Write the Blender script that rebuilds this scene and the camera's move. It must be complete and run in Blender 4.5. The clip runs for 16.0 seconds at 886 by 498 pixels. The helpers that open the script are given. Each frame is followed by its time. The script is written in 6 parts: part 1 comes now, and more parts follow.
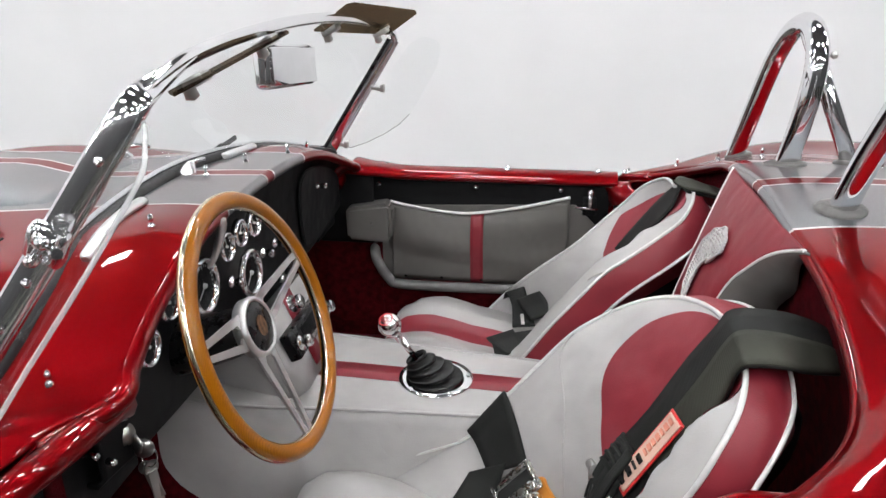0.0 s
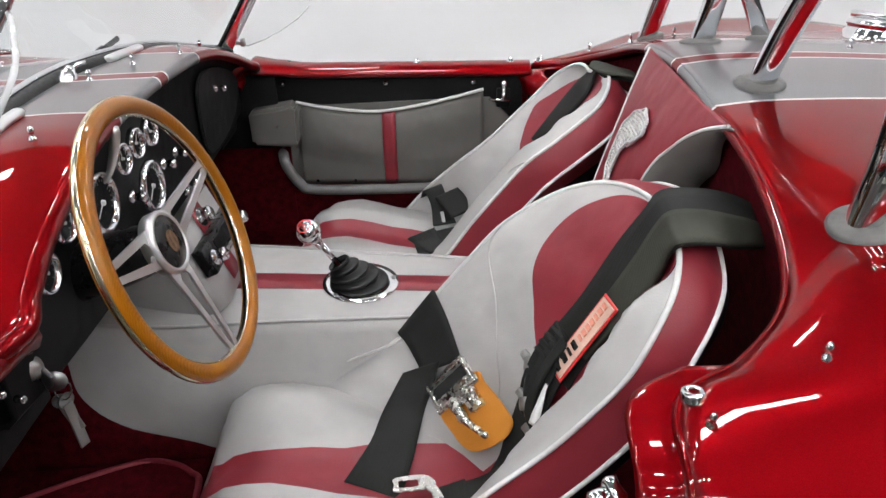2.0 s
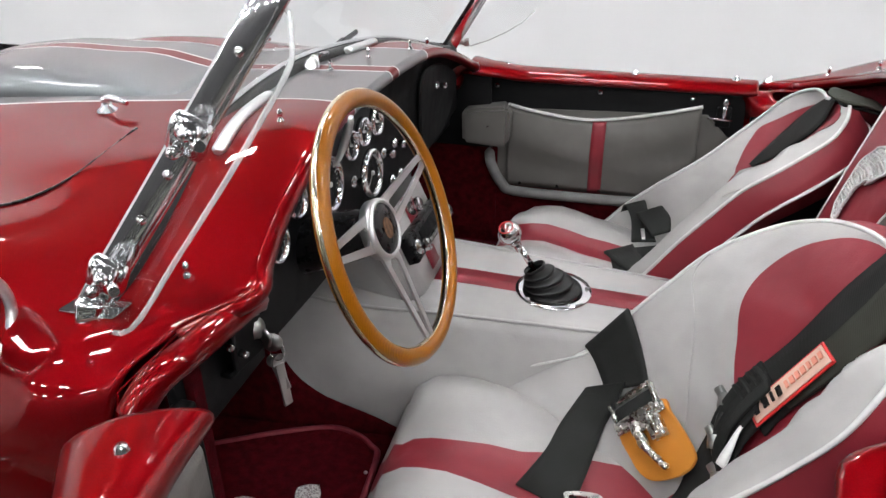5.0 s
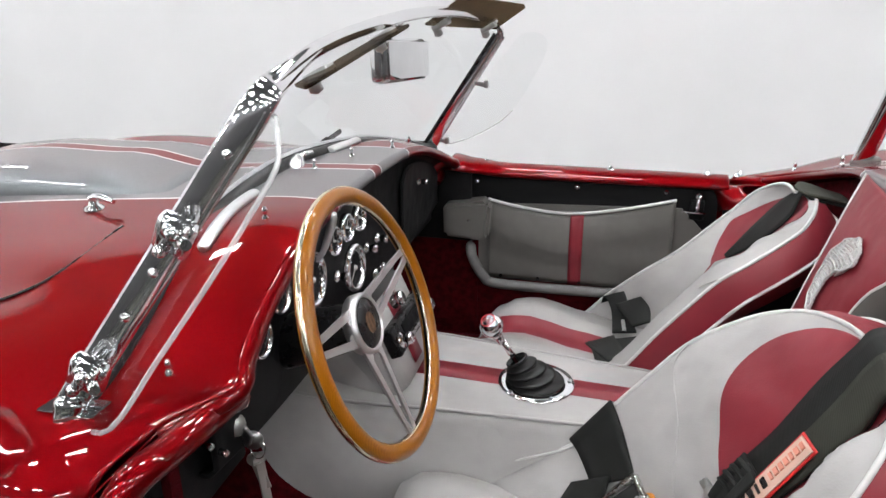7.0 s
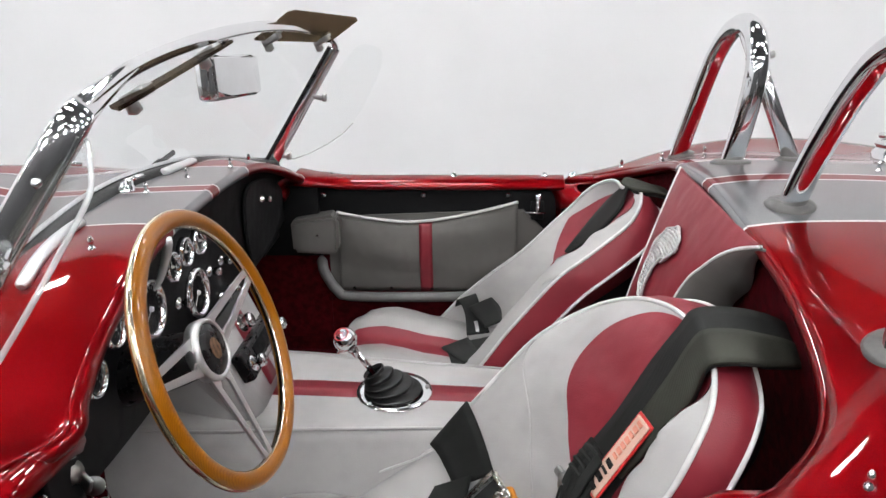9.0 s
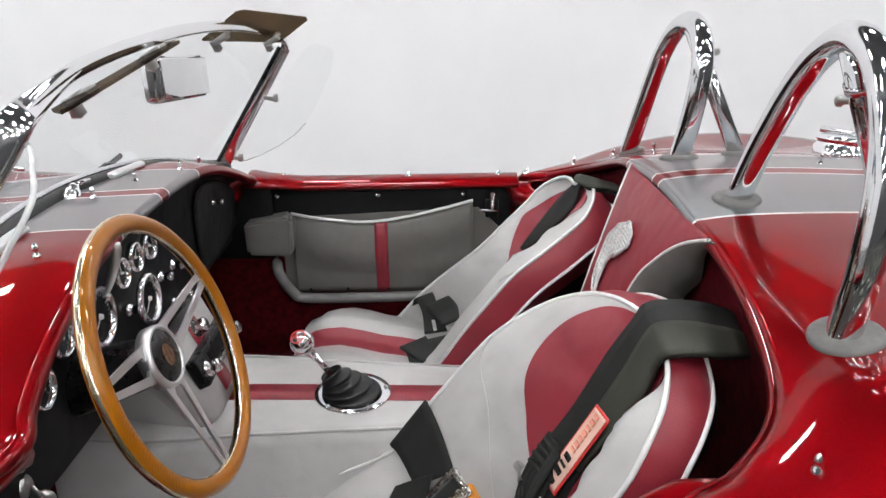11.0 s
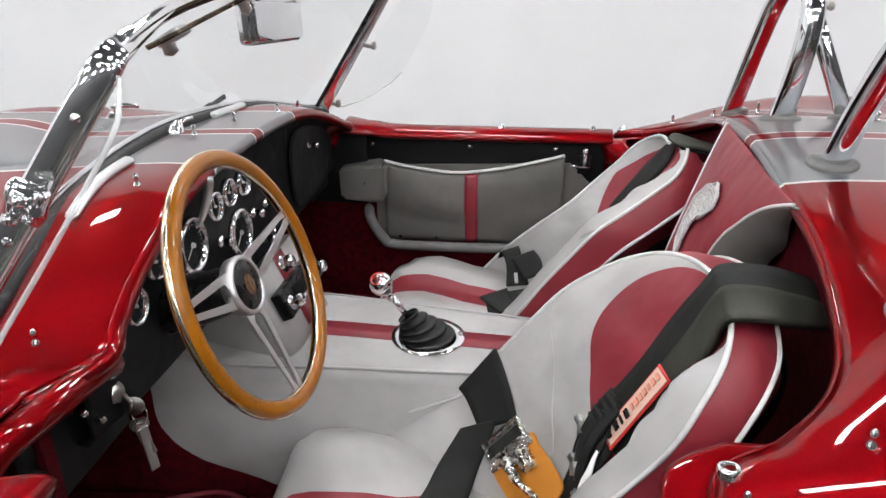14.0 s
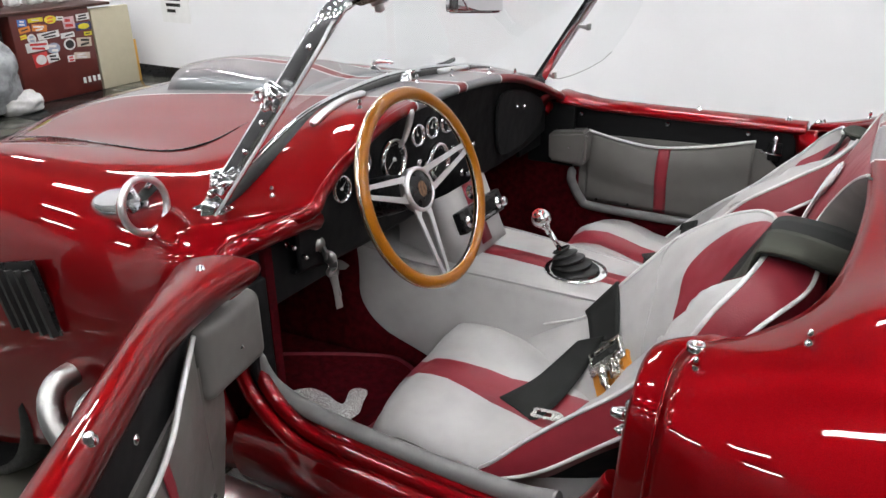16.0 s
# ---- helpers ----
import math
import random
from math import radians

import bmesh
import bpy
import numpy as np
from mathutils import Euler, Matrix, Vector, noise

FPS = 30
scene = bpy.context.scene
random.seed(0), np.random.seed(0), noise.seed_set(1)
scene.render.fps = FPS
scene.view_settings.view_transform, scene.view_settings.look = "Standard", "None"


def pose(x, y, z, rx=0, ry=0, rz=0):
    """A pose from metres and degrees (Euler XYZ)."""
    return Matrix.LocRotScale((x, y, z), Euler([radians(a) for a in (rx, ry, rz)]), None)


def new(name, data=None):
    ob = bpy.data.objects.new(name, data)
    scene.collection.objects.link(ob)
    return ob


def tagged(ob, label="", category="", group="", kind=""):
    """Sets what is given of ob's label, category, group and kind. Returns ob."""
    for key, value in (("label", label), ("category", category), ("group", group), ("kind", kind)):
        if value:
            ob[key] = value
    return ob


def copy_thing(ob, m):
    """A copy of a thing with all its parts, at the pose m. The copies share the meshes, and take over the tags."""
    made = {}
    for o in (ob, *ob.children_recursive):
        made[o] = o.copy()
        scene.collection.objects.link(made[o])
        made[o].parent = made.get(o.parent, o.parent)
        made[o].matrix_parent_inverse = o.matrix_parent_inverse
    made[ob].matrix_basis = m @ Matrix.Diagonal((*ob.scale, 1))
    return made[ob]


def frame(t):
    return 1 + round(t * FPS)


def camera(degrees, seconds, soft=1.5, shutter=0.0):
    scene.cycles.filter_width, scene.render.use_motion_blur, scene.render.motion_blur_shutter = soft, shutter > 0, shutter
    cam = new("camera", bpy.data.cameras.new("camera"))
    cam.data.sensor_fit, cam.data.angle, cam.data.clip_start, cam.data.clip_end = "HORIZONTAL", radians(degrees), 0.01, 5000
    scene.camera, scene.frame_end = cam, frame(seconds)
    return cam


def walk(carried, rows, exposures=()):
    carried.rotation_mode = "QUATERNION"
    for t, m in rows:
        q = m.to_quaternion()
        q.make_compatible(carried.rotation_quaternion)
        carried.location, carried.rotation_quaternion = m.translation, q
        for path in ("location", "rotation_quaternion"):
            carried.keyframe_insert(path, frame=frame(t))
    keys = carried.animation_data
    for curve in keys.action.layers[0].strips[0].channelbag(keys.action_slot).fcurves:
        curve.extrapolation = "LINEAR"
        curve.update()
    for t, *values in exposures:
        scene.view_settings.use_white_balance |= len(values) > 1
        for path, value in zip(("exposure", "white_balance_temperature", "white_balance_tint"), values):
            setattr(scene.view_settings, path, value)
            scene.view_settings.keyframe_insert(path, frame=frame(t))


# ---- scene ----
cam = camera(60.57, 16.0)
# seconds, eye x, y, z, yaw, pitch, roll
ROWS = [
    (0, -0.2100, -1.2831, 1.3065, 7.76, -21.19, -0.17),
    (0.5, -0.2354, -1.2519, 1.2989, 1.81, -21.89, -0.45),
    (1, -0.2332, -1.2537, 1.2937, -1.95, -23.31, -0.63),
    (1.5, -0.2330, -1.2482, 1.2876, -2.22, -26.37, -0.83),
    (2, -0.2379, -1.2430, 1.2792, 0.17, -28.55, -0.77),
    (2.5, -0.2443, -1.2407, 1.2773, 3.30, -29.81, -0.72),
    (3, -0.2560, -1.2432, 1.2796, 6.22, -30.09, -0.43),
    (3.5, -0.2640, -1.2444, 1.2804, 9.37, -30.06, -0.31),
    (4, -0.2702, -1.2456, 1.2807, 11.91, -29.98, -0.17),
    (4.2, -0.2705, -1.2461, 1.2828, 12.94, -30.04, -0.17),
    (6.3, -0.2740, -1.2602, 1.2992, 16.37, -23.02, -0.36),
    (6.5, -0.2721, -1.2614, 1.3005, 15.80, -22.37, -0.37),
    (7, -0.2672, -1.2620, 1.3013, 13.96, -21.45, -0.43),
    (7.5, -0.2604, -1.2613, 1.3012, 11.64, -21.08, -0.50),
    (8, -0.2544, -1.2606, 1.3016, 8.87, -20.88, -0.58),
    (8.5, -0.2488, -1.2606, 1.3014, 5.74, -20.69, -0.63),
    (9, -0.2437, -1.2610, 1.3022, 2.69, -20.70, -0.71),
    (9.5, -0.2396, -1.2607, 1.3021, 0.22, -20.72, -0.76),
    (9.7, -0.2422, -1.2600, 1.3038, -0.70, -20.76, -0.56),
    (12, -0.2416, -1.2622, 1.3021, -0.75, -20.84, -0.78),
    (12.5, -0.2414, -1.2627, 1.3019, -0.21, -20.96, -0.77),
    (13, -0.2386, -1.2650, 1.3004, 0.89, -21.70, -0.73),
    (13.5, -0.2260, -1.2677, 1.2995, 4.01, -23.11, -0.74),
    (14, -0.1890, -1.2779, 1.2971, 7.99, -24.01, -0.66),
    (14.5, -0.1537, -1.3190, 1.2987, 11.79, -24.41, -0.70),
    (15, -0.1008, -1.3979, 1.3021, 17.70, -24.37, -0.57),
    (15.5, -0.0055, -1.4651, 1.3041, 24.23, -24.25, -0.54),
    (16, 0.1540, -1.5299, 1.3026, 30.90, -24.01, -0.74),
]
walk(cam, [(t, pose(x, y, z, 90 + pitch, 0, yaw) @ pose(0, 0, 0, 0, 0, roll)) for t, x, y, z, yaw, pitch, roll in ROWS])

# ---- light: a white hall with rows of tube lamps under its ceiling ----
world = bpy.data.worlds.new("world")
scene.world = world
world.use_nodes = True
world.node_tree.nodes["Background"].inputs[0].default_value = (0.9, 0.95, 1.0, 1)
world.node_tree.nodes["Background"].inputs[1].default_value = 0.1
scene.view_settings.exposure = 0.0


# ---- materials ----
def nodes_of(name):
    m = bpy.data.materials.new(name)
    m.use_nodes = True
    n, l = m.node_tree.nodes, m.node_tree.links
    return m, n, l, n["Principled BSDF"]


def mixed(n, l, fac, a, b):
    x = n.new("ShaderNodeMix")
    x.data_type = "RGBA"
    for sock, v in ((x.inputs[0], fac), (x.inputs[6], a), (x.inputs[7], b)):
        if hasattr(v, "is_linked"):
            l.new(v, sock)
        else:
            sock.default_value = v if isinstance(v, (int, float)) else (*v, 1)[:4]
    return x.outputs[2]


def noisy(n, l, scale, detail=3.0, rough=0.5, lo=0.35, hi=0.65):
    c, t, r = n.new("ShaderNodeTexCoord"), n.new("ShaderNodeTexNoise"), n.new("ShaderNodeMapRange")
    l.new(c.outputs["Object"], t.inputs["Vector"])
    t.inputs["Scale"].default_value, t.inputs["Detail"].default_value, t.inputs["Roughness"].default_value = scale, detail, rough
    l.new(t.outputs["Fac"], r.inputs["Value"])
    r.inputs["From Min"].default_value, r.inputs["From Max"].default_value = lo, hi
    return r.outputs[0]


def bumped(n, l, b, height, strength, distance=0.001):
    u = n.new("ShaderNodeBump")
    u.inputs["Strength"].default_value, u.inputs["Distance"].default_value = strength, distance
    l.new(height, u.inputs["Height"])
    l.new(u.outputs[0], b.inputs["Normal"])
    return u


def plain(name, colour, rough=0.5, metal=0.0, coat=0.0, spec=0.5, vary=0.12, scale=14.0, grain=0.0, grain_scale=600.0, rough_vary=0.08):
    """A surface with a soft change of tone, a change of gloss and a fine grain."""
    m, n, l, b = nodes_of(name)
    fac = noisy(n, l, scale)
    dark = tuple(c * (1 - vary) for c in colour)
    lite = tuple(min(1, c * (1 + vary)) for c in colour)
    l.new(mixed(n, l, fac, dark, lite), b.inputs["Base Color"])
    r = n.new("ShaderNodeMapRange")
    l.new(noisy(n, l, scale * 4.3), r.inputs["Value"])
    r.inputs["To Min"].default_value, r.inputs["To Max"].default_value = max(0.02, rough - rough_vary), min(1, rough + rough_vary)
    l.new(r.outputs[0], b.inputs["Roughness"])
    b.inputs["Metallic"].default_value = metal
    b.inputs["Specular IOR Level"].default_value = spec
    b.inputs["Coat Weight"].default_value = coat
    b.inputs["Coat Roughness"].default_value = 0.03
    if grain:
        bumped(n, l, b, noisy(n, l, grain_scale, 4.0), grain)
    return m


def leather(name, colour, rough=0.42, spec=0.4):
    """Grained vinyl: small cells, soft creases and a slight change of tone."""
    m, n, l, b = nodes_of(name)
    c = n.new("ShaderNodeTexCoord")
    v = n.new("ShaderNodeTexVoronoi")
    v.inputs["Scale"].default_value = 420
    l.new(c.outputs["Object"], v.inputs["Vector"])
    l.new(mixed(n, l, noisy(n, l, 9), tuple(k * 0.90 for k in colour), tuple(k * 1.07 for k in colour)), b.inputs["Base Color"])
    b.inputs["Roughness"].default_value = rough
    b.inputs["Specular IOR Level"].default_value = spec
    u = bumped(n, l, b, v.outputs["Distance"], 0.25, 0.0006)
    w = n.new("ShaderNodeBump")
    w.inputs["Strength"].default_value, w.inputs["Distance"].default_value = 0.35, 0.006
    l.new(noisy(n, l, 11, 2.0), w.inputs["Height"])
    l.new(w.outputs[0], u.inputs["Normal"])
    return m


def paint(name, stripes=True):
    """Candy red metallic paint under clear lacquer, with a pair of grey stripes edged in white and a red line between them."""
    m, n, l, b = nodes_of(name)
    fac = noisy(n, l, 900, 2.0)
    red = mixed(n, l, fac, (0.144, 0.0009, 0.0025), (0.172, 0.0012, 0.0033))
    colour = red
    if stripes:
        c, s, a = n.new("ShaderNodeTexCoord"), n.new("ShaderNodeSeparateXYZ"), n.new("ShaderNodeMath")
        l.new(c.outputs["Object"], s.inputs[0])
        a.operation = "ABSOLUTE"
        l.new(s.outputs["Y"], a.inputs[0])

        def below(v):
            q = n.new("ShaderNodeMath")
            q.operation = "LESS_THAN"
            l.new(a.outputs[0], q.inputs[0])
            q.inputs[1].default_value = v
            return q.outputs[0]

        grey = mixed(n, l, fac, (0.160, 0.178, 0.187), (0.220, 0.240, 0.250))
        white = (0.74, 0.74, 0.73)
        colour = mixed(n, l, below(0.1995), red, white)
        colour = mixed(n, l, below(0.1945), colour, grey)
        colour = mixed(n, l, below(0.0215), colour, white)
        colour = mixed(n, l, below(0.0165), colour, red)
    l.new(colour, b.inputs["Base Color"])
    b.inputs["Metallic"].default_value, b.inputs["Roughness"].default_value = 0.74, 0.38
    b.inputs["Specular IOR Level"].default_value = 0.05
    b.inputs["Specular Tint"].default_value = (0.55, 0.10, 0.10, 1) if not stripes else (0.6, 0.3, 0.3, 1)
    b.inputs["Coat Weight"].default_value, b.inputs["Coat Roughness"].default_value = 0.9, 0.02
    b.inputs["Coat IOR"].default_value = 1.42
    bumped(n, l, b, noisy(n, l, 24, 1.0), 0.010, 0.002)
    return m


def wood(name):
    m, n, l, b = nodes_of(name)
    c, w = n.new("ShaderNodeTexCoord"), n.new("ShaderNodeTexWave")
    w.inputs["Scale"].default_value, w.inputs["Distortion"].default_value, w.inputs["Detail"].default_value = 160, 6.0, 4.0
    l.new(c.outputs["Object"], w.inputs["Vector"])
    fine = mixed(n, l, w.outputs["Fac"], (0.200, 0.064, 0.0010), (0.275, 0.094, 0.0015))
    l.new(mixed(n, l, noisy(n, l, 12), fine, (0.25, 0.083, 0.0011)), b.inputs["Base Color"])
    b.inputs["Roughness"].default_value = 0.3
    b.inputs["Specular IOR Level"].default_value = 0.15
    b.inputs["Coat Weight"].default_value, b.inputs["Coat Roughness"].default_value = 0.55, 0.04
    return m


def glass(name, colour=(1, 1, 1), rough=0.0, most=0.11, least=0.012):
    """Thin clear sheet: mostly see-through, with a mirror sheen that grows at grazing angles."""
    m, n, l, b = nodes_of(name)
    t, g, f, x = n.new("ShaderNodeBsdfTransparent"), n.new("ShaderNodeBsdfGlossy"), n.new("ShaderNodeLayerWeight"), n.new("ShaderNodeMixShader")
    t.inputs[0].default_value = (*colour, 1)
    g.inputs["Roughness"].default_value = rough
    f.inputs["Blend"].default_value = 0.12
    k = n.new("ShaderNodeMapRange")
    k.inputs["To Min"].default_value, k.inputs["To Max"].default_value = least, most
    l.new(f.outputs["Fresnel"], k.inputs["Value"])
    l.new(k.outputs[0], x.inputs[0])
    l.new(t.outputs[0], x.inputs[1])
    l.new(g.outputs[0], x.inputs[2])
    l.new(x.outputs[0], n["Material Output"].inputs["Surface"])
    return m


def webbing(name, colour=(0.010, 0.0105, 0.010)):
    """Woven belt: fine ribs across the strap."""
    m, n, l, b = nodes_of(name)
    c, w = n.new("ShaderNodeTexCoord"), n.new("ShaderNodeTexWave")
    w.inputs["Scale"].default_value, w.inputs["Distortion"].default_value = 260, 1.0
    l.new(c.outputs["Object"], w.inputs["Vector"])
    l.new(mixed(n, l, noisy(n, l, 8), colour, tuple(k * 1.9 for k in colour)), b.inputs["Base Color"])
    b.inputs["Roughness"].default_value = 0.72
    b.inputs["Specular IOR Level"].default_value = 0.18
    bumped(n, l, b, w.outputs["Fac"], 0.4, 0.0008)
    return m


def stitched(name):
    """Embroidery: pale thread in small cells over dark red cloth."""
    m, n, l, b = nodes_of(name)
    c, v, r = n.new("ShaderNodeTexCoord"), n.new("ShaderNodeTexVoronoi"), n.new("ShaderNodeMapRange")
    v.feature = "DISTANCE_TO_EDGE"
    v.inputs["Scale"].default_value = 190
    l.new(c.outputs["Object"], v.inputs["Vector"])
    l.new(v.outputs["Distance"], r.inputs["Value"])
    r.inputs["From Min"].default_value, r.inputs["From Max"].default_value = 0.06, 0.15
    l.new(mixed(n, l, r.outputs[0], (0.80, 0.79, 0.78), (0.33, 0.29, 0.29)), b.inputs["Base Color"])
    b.inputs["Roughness"].default_value = 0.45
    bumped(n, l, b, v.outputs["Distance"], 0.6, 0.002)
    return m


def glow(name, colour, strength):
    m, n, l, b = nodes_of(name)
    e = n.new("ShaderNodeEmission")
    e.inputs[0].default_value, e.inputs[1].default_value = (*colour, 1), strength
    l.new(e.outputs[0], n["Material Output"].inputs["Surface"])
    return m


RED = paint("candy_red_paint")
RED_PLAIN = paint("candy_red_paint_plain", False)
GREY_SKIN = leather("grey_vinyl", (0.36, 0.35, 0.345))
MID_GREY_SKIN = leather("mid_grey_vinyl", (0.120, 0.114, 0.107))
RED_SKIN = leather("red_vinyl", (0.20, 0.017, 0.027))
BLACK_SKIN = leather("black_vinyl", (0.0075, 0.0075, 0.008), 0.55, 0.11)
SEAL_GREY = plain("grey_vinyl_seal", (0.125, 0.122, 0.120), 0.5, vary=0.1, scale=30)
PIPING = plain("white_piping", (0.55, 0.55, 0.54), 0.45, vary=0.06, scale=60)
CARPET = plain("red_carpet", (0.050, 0.0013, 0.0038), 0.95, spec=0.08, vary=0.35, scale=55, grain=1.0, grain_scale=420)
CHROME = plain("chrome", (0.80, 0.80, 0.81), 0.10, metal=1.0, vary=0.02, scale=3, rough_vary=0.01)
BAR_CHROME = plain("bar_chrome", (0.74, 0.74, 0.75), 0.075, metal=1.0, vary=0.03, scale=3, rough_vary=0.02, grain=0.05, grain_scale=34)
ALLOY = plain("brushed_alloy", (0.72, 0.72, 0.72), 0.36, metal=1.0, vary=0.03, scale=4, rough_vary=0.02)
STEEL = plain("dull_steel", (0.42, 0.42, 0.41), 0.34, metal=1.0, vary=0.12, scale=12, rough_vary=0.03)
WOOD = wood("varnished_wood")
BRASS = plain("pale_brass", (0.75, 0.60, 0.33), 0.2, metal=1.0)
RUBBER = plain("black_rubber", (0.008, 0.008, 0.008), 0.42, spec=0.3, vary=0.25, scale=40)
GREY_RUBBER = plain("grey_rubber", (0.095, 0.092, 0.088), 0.5, vary=0.15, scale=40)
BLACK = plain("black_plastic", (0.006, 0.006, 0.0065), 0.3, spec=0.3, vary=0.2)
DIAL = plain("dial_face", (0.006, 0.006, 0.0065), 0.5, spec=0.1)
WHITE_INK = plain("white_marking", (0.75, 0.75, 0.74), 0.5, vary=0.03)
DIAL_INK = plain("dial_marking", (0.40, 0.40, 0.38), 0.5, vary=0.05)
RED_INK = plain("red_marking", (0.55, 0.02, 0.02), 0.4, vary=0.05)
SILVER_THREAD = stitched("silver_thread")
STRAP = webbing("black_webbing")
OLIVE_STRAP = webbing("olive_black_webbing", (0.026, 0.027, 0.0215))
TAN = leather("tan_leather", (0.55, 0.215, 0.030), 0.32)
NICKEL = plain("worn_nickel", (0.62, 0.61, 0.58), 0.26, metal=1.0, vary=0.15, scale=25, rough_vary=0.06)
GLASS = glass("clear_glass", (0.97, 0.985, 0.985))
PERSPEX = glass("clear_perspex", (0.975, 0.985, 0.985), 0.02, 0.22, 0.04)
SMOKED = glass("smoked_perspex", (0.32, 0.26, 0.20))
LENS_GLASS = glass("dial_glass", (0.98, 0.98, 0.98), 0.0, 0.02)
MIRROR = plain("mirror", (0.66, 0.66, 0.67), 0.02, metal=1.0, vary=0.0, rough_vary=0.0)
WALL = plain("white_wall_paint", (0.80, 0.80, 0.812), 0.7, vary=0.025, scale=1.3, grain=0.12, grain_scale=160)
CEILING = plain("ceiling_paint", (0.085, 0.086, 0.088), 0.8, vary=0.05, scale=2)
# dark base colour stands in for the lack of light on this side
UNLIT_WALL = plain("unlit_hall_wall", (0.050, 0.050, 0.052), 0.7, vary=0.1, scale=1.0)
LAMP = glow("tube_lamp_glow", (0.985, 0.99, 1.0), 85.0)


# ---- mesh helpers ----
def smooth(path, per=6, closed=False):
    """A Catmull-Rom curve through the points."""
    p = [Vector(q) for q in path]
    n, out = len(p), []
    for i in range(n if closed else n - 1):
        if closed:
            a, b, c, d = p[i - 1], p[i], p[(i + 1) % n], p[(i + 2) % n]
        else:
            a, b, c, d = p[max(i - 1, 0)], p[i], p[i + 1], p[min(i + 2, n - 1)]
        for k in range(per):
            t = k / per
            out.append(0.5 * (2 * b + (c - a) * t + (2 * a - 5 * b + 4 * c - d) * t * t + (3 * b - a - 3 * c + d) * t**3))
    return out if closed else out + [p[-1]]


def grid(bm, rows, close_u=False, close_v=False, mat=None):
    """Quads between rows of points. mat(i, j) gives a face's material slot."""
    vs = [[bm.verts.new(q) for q in r] for r in rows]
    nr, nc = len(vs), len(vs[0])
    for i in range(nr if close_v else nr - 1):
        for j in range(nc if close_u else nc - 1):
            q = [vs[i][j], vs[i][(j + 1) % nc], vs[(i + 1) % nr][(j + 1) % nc], vs[(i + 1) % nr][j]]
            f = bm.faces.new(q)
            f.smooth = True
            if mat:
                f.material_index = mat(i, j)
    return vs


def frames(path, closed=False):
    """Tangent, side and up along a path, turning as little as can be."""
    n, out, up = len(path), [], None
    for i in range(n):
        t = (path[(i + 1) % n] - path[i - 1]) if closed or 0 < i < n - 1 else (path[1] - path[0] if i == 0 else path[-1] - path[-2])
        t = t.normalized()
        if up is None:
            up = Vector((0, 0, 1)) if abs(t.z) < 0.9 else Vector((1, 0, 0))
        side = t.cross(up).normalized()
        up = side.cross(t).normalized()
        out.append((t, side, up))
    return out


def tube(bm, path, r, seg=10, closed=False, flat=1.0, caps=True):
    """A round bar along the path; r a number or one for each point; flat squeezes it upright."""
    path = [Vector(p) for p in path]
    rs = r if isinstance(r, (list, tuple)) else [r] * len(path)
    rows = []
    for p, (t, s, u), q in zip(path, frames(path, closed), rs):
        rows.append([p + q * (math.cos(a) * s + flat * math.sin(a) * u) for a in (2 * math.pi * k / seg for k in range(seg))])
    vs = grid(bm, rows, close_u=True, close_v=closed)
    if caps and not closed:
        bm.faces.new(vs[0][::-1]), bm.faces.new(vs[-1])
    return bm


def lathe(bm, profile, at=(0, 0, 0), axis=(0, 0, 1), seg=24, slot=0):
    """A turned body: profile rows of radius and height along the axis."""
    q = Vector(axis).to_track_quat("Z", "Y").to_matrix()
    rows = [[Vector(at) + q @ Vector((max(r, 1e-5) * math.cos(a), max(r, 1e-5) * math.sin(a), h)) for a in (2 * math.pi * k / seg for k in range(seg))] for r, h in profile]
    grid(bm, rows, close_u=True, mat=lambda i, j: slot)
    return bm


def block(bm, size, m=None, bevel=0.0, seg=2):
    """A box of that size about its middle, its edges rounded, set by the matrix m."""
    own = bmesh.new()
    bmesh.ops.create_cube(own, size=1)
    bmesh.ops.scale(own, vec=size, verts=own.verts)
    if bevel:
        bmesh.ops.bevel(own, geom=list(own.edges), offset=bevel, segments=seg, profile=0.5, affect="EDGES")
    if m is not None:
        bmesh.ops.transform(own, matrix=m, verts=own.verts)
    base = {v: bm.verts.new(v.co) for v in own.verts}
    for f in own.faces:
        bm.faces.new([base[v] for v in f.verts]).smooth = bevel > 0
    own.free()
    return bm


def slab(bm, outline, normal, thick, bevel=0.0, seg=2):
    """A flat plate: an outline of 3D points, thickened along the normal."""
    n = Vector(normal).normalized() * thick
    own = bmesh.new()
    a = [own.verts.new(Vector(p)) for p in outline]
    b = [own.verts.new(Vector(p) + n) for p in outline]
    own.faces.new(a[::-1]), own.faces.new(b)
    for i in range(len(a)):
        own.faces.new([a[i], a[(i + 1) % len(a)], b[(i + 1) % len(a)], b[i]])
    bmesh.ops.recalc_face_normals(own, faces=own.faces)
    if bevel:
        bmesh.ops.bevel(own, geom=[e for e in own.edges if e.calc_face_angle(0) > 0.8], offset=bevel, segments=seg, affect="EDGES")
    base = {v: bm.verts.new(v.co) for v in own.verts}
    for f in own.faces:
        bm.faces.new([base[v] for v in f.verts])
    own.free()
    return bm


def thicken(bm, thick):
    """Gives an open sheet a thickness."""
    bmesh.ops.recalc_face_normals(bm, faces=bm.faces)
    bmesh.ops.solidify(bm, geom=list(bm.faces), thickness=thick)
    for f in bm.faces:
        f.smooth = True
    return bm


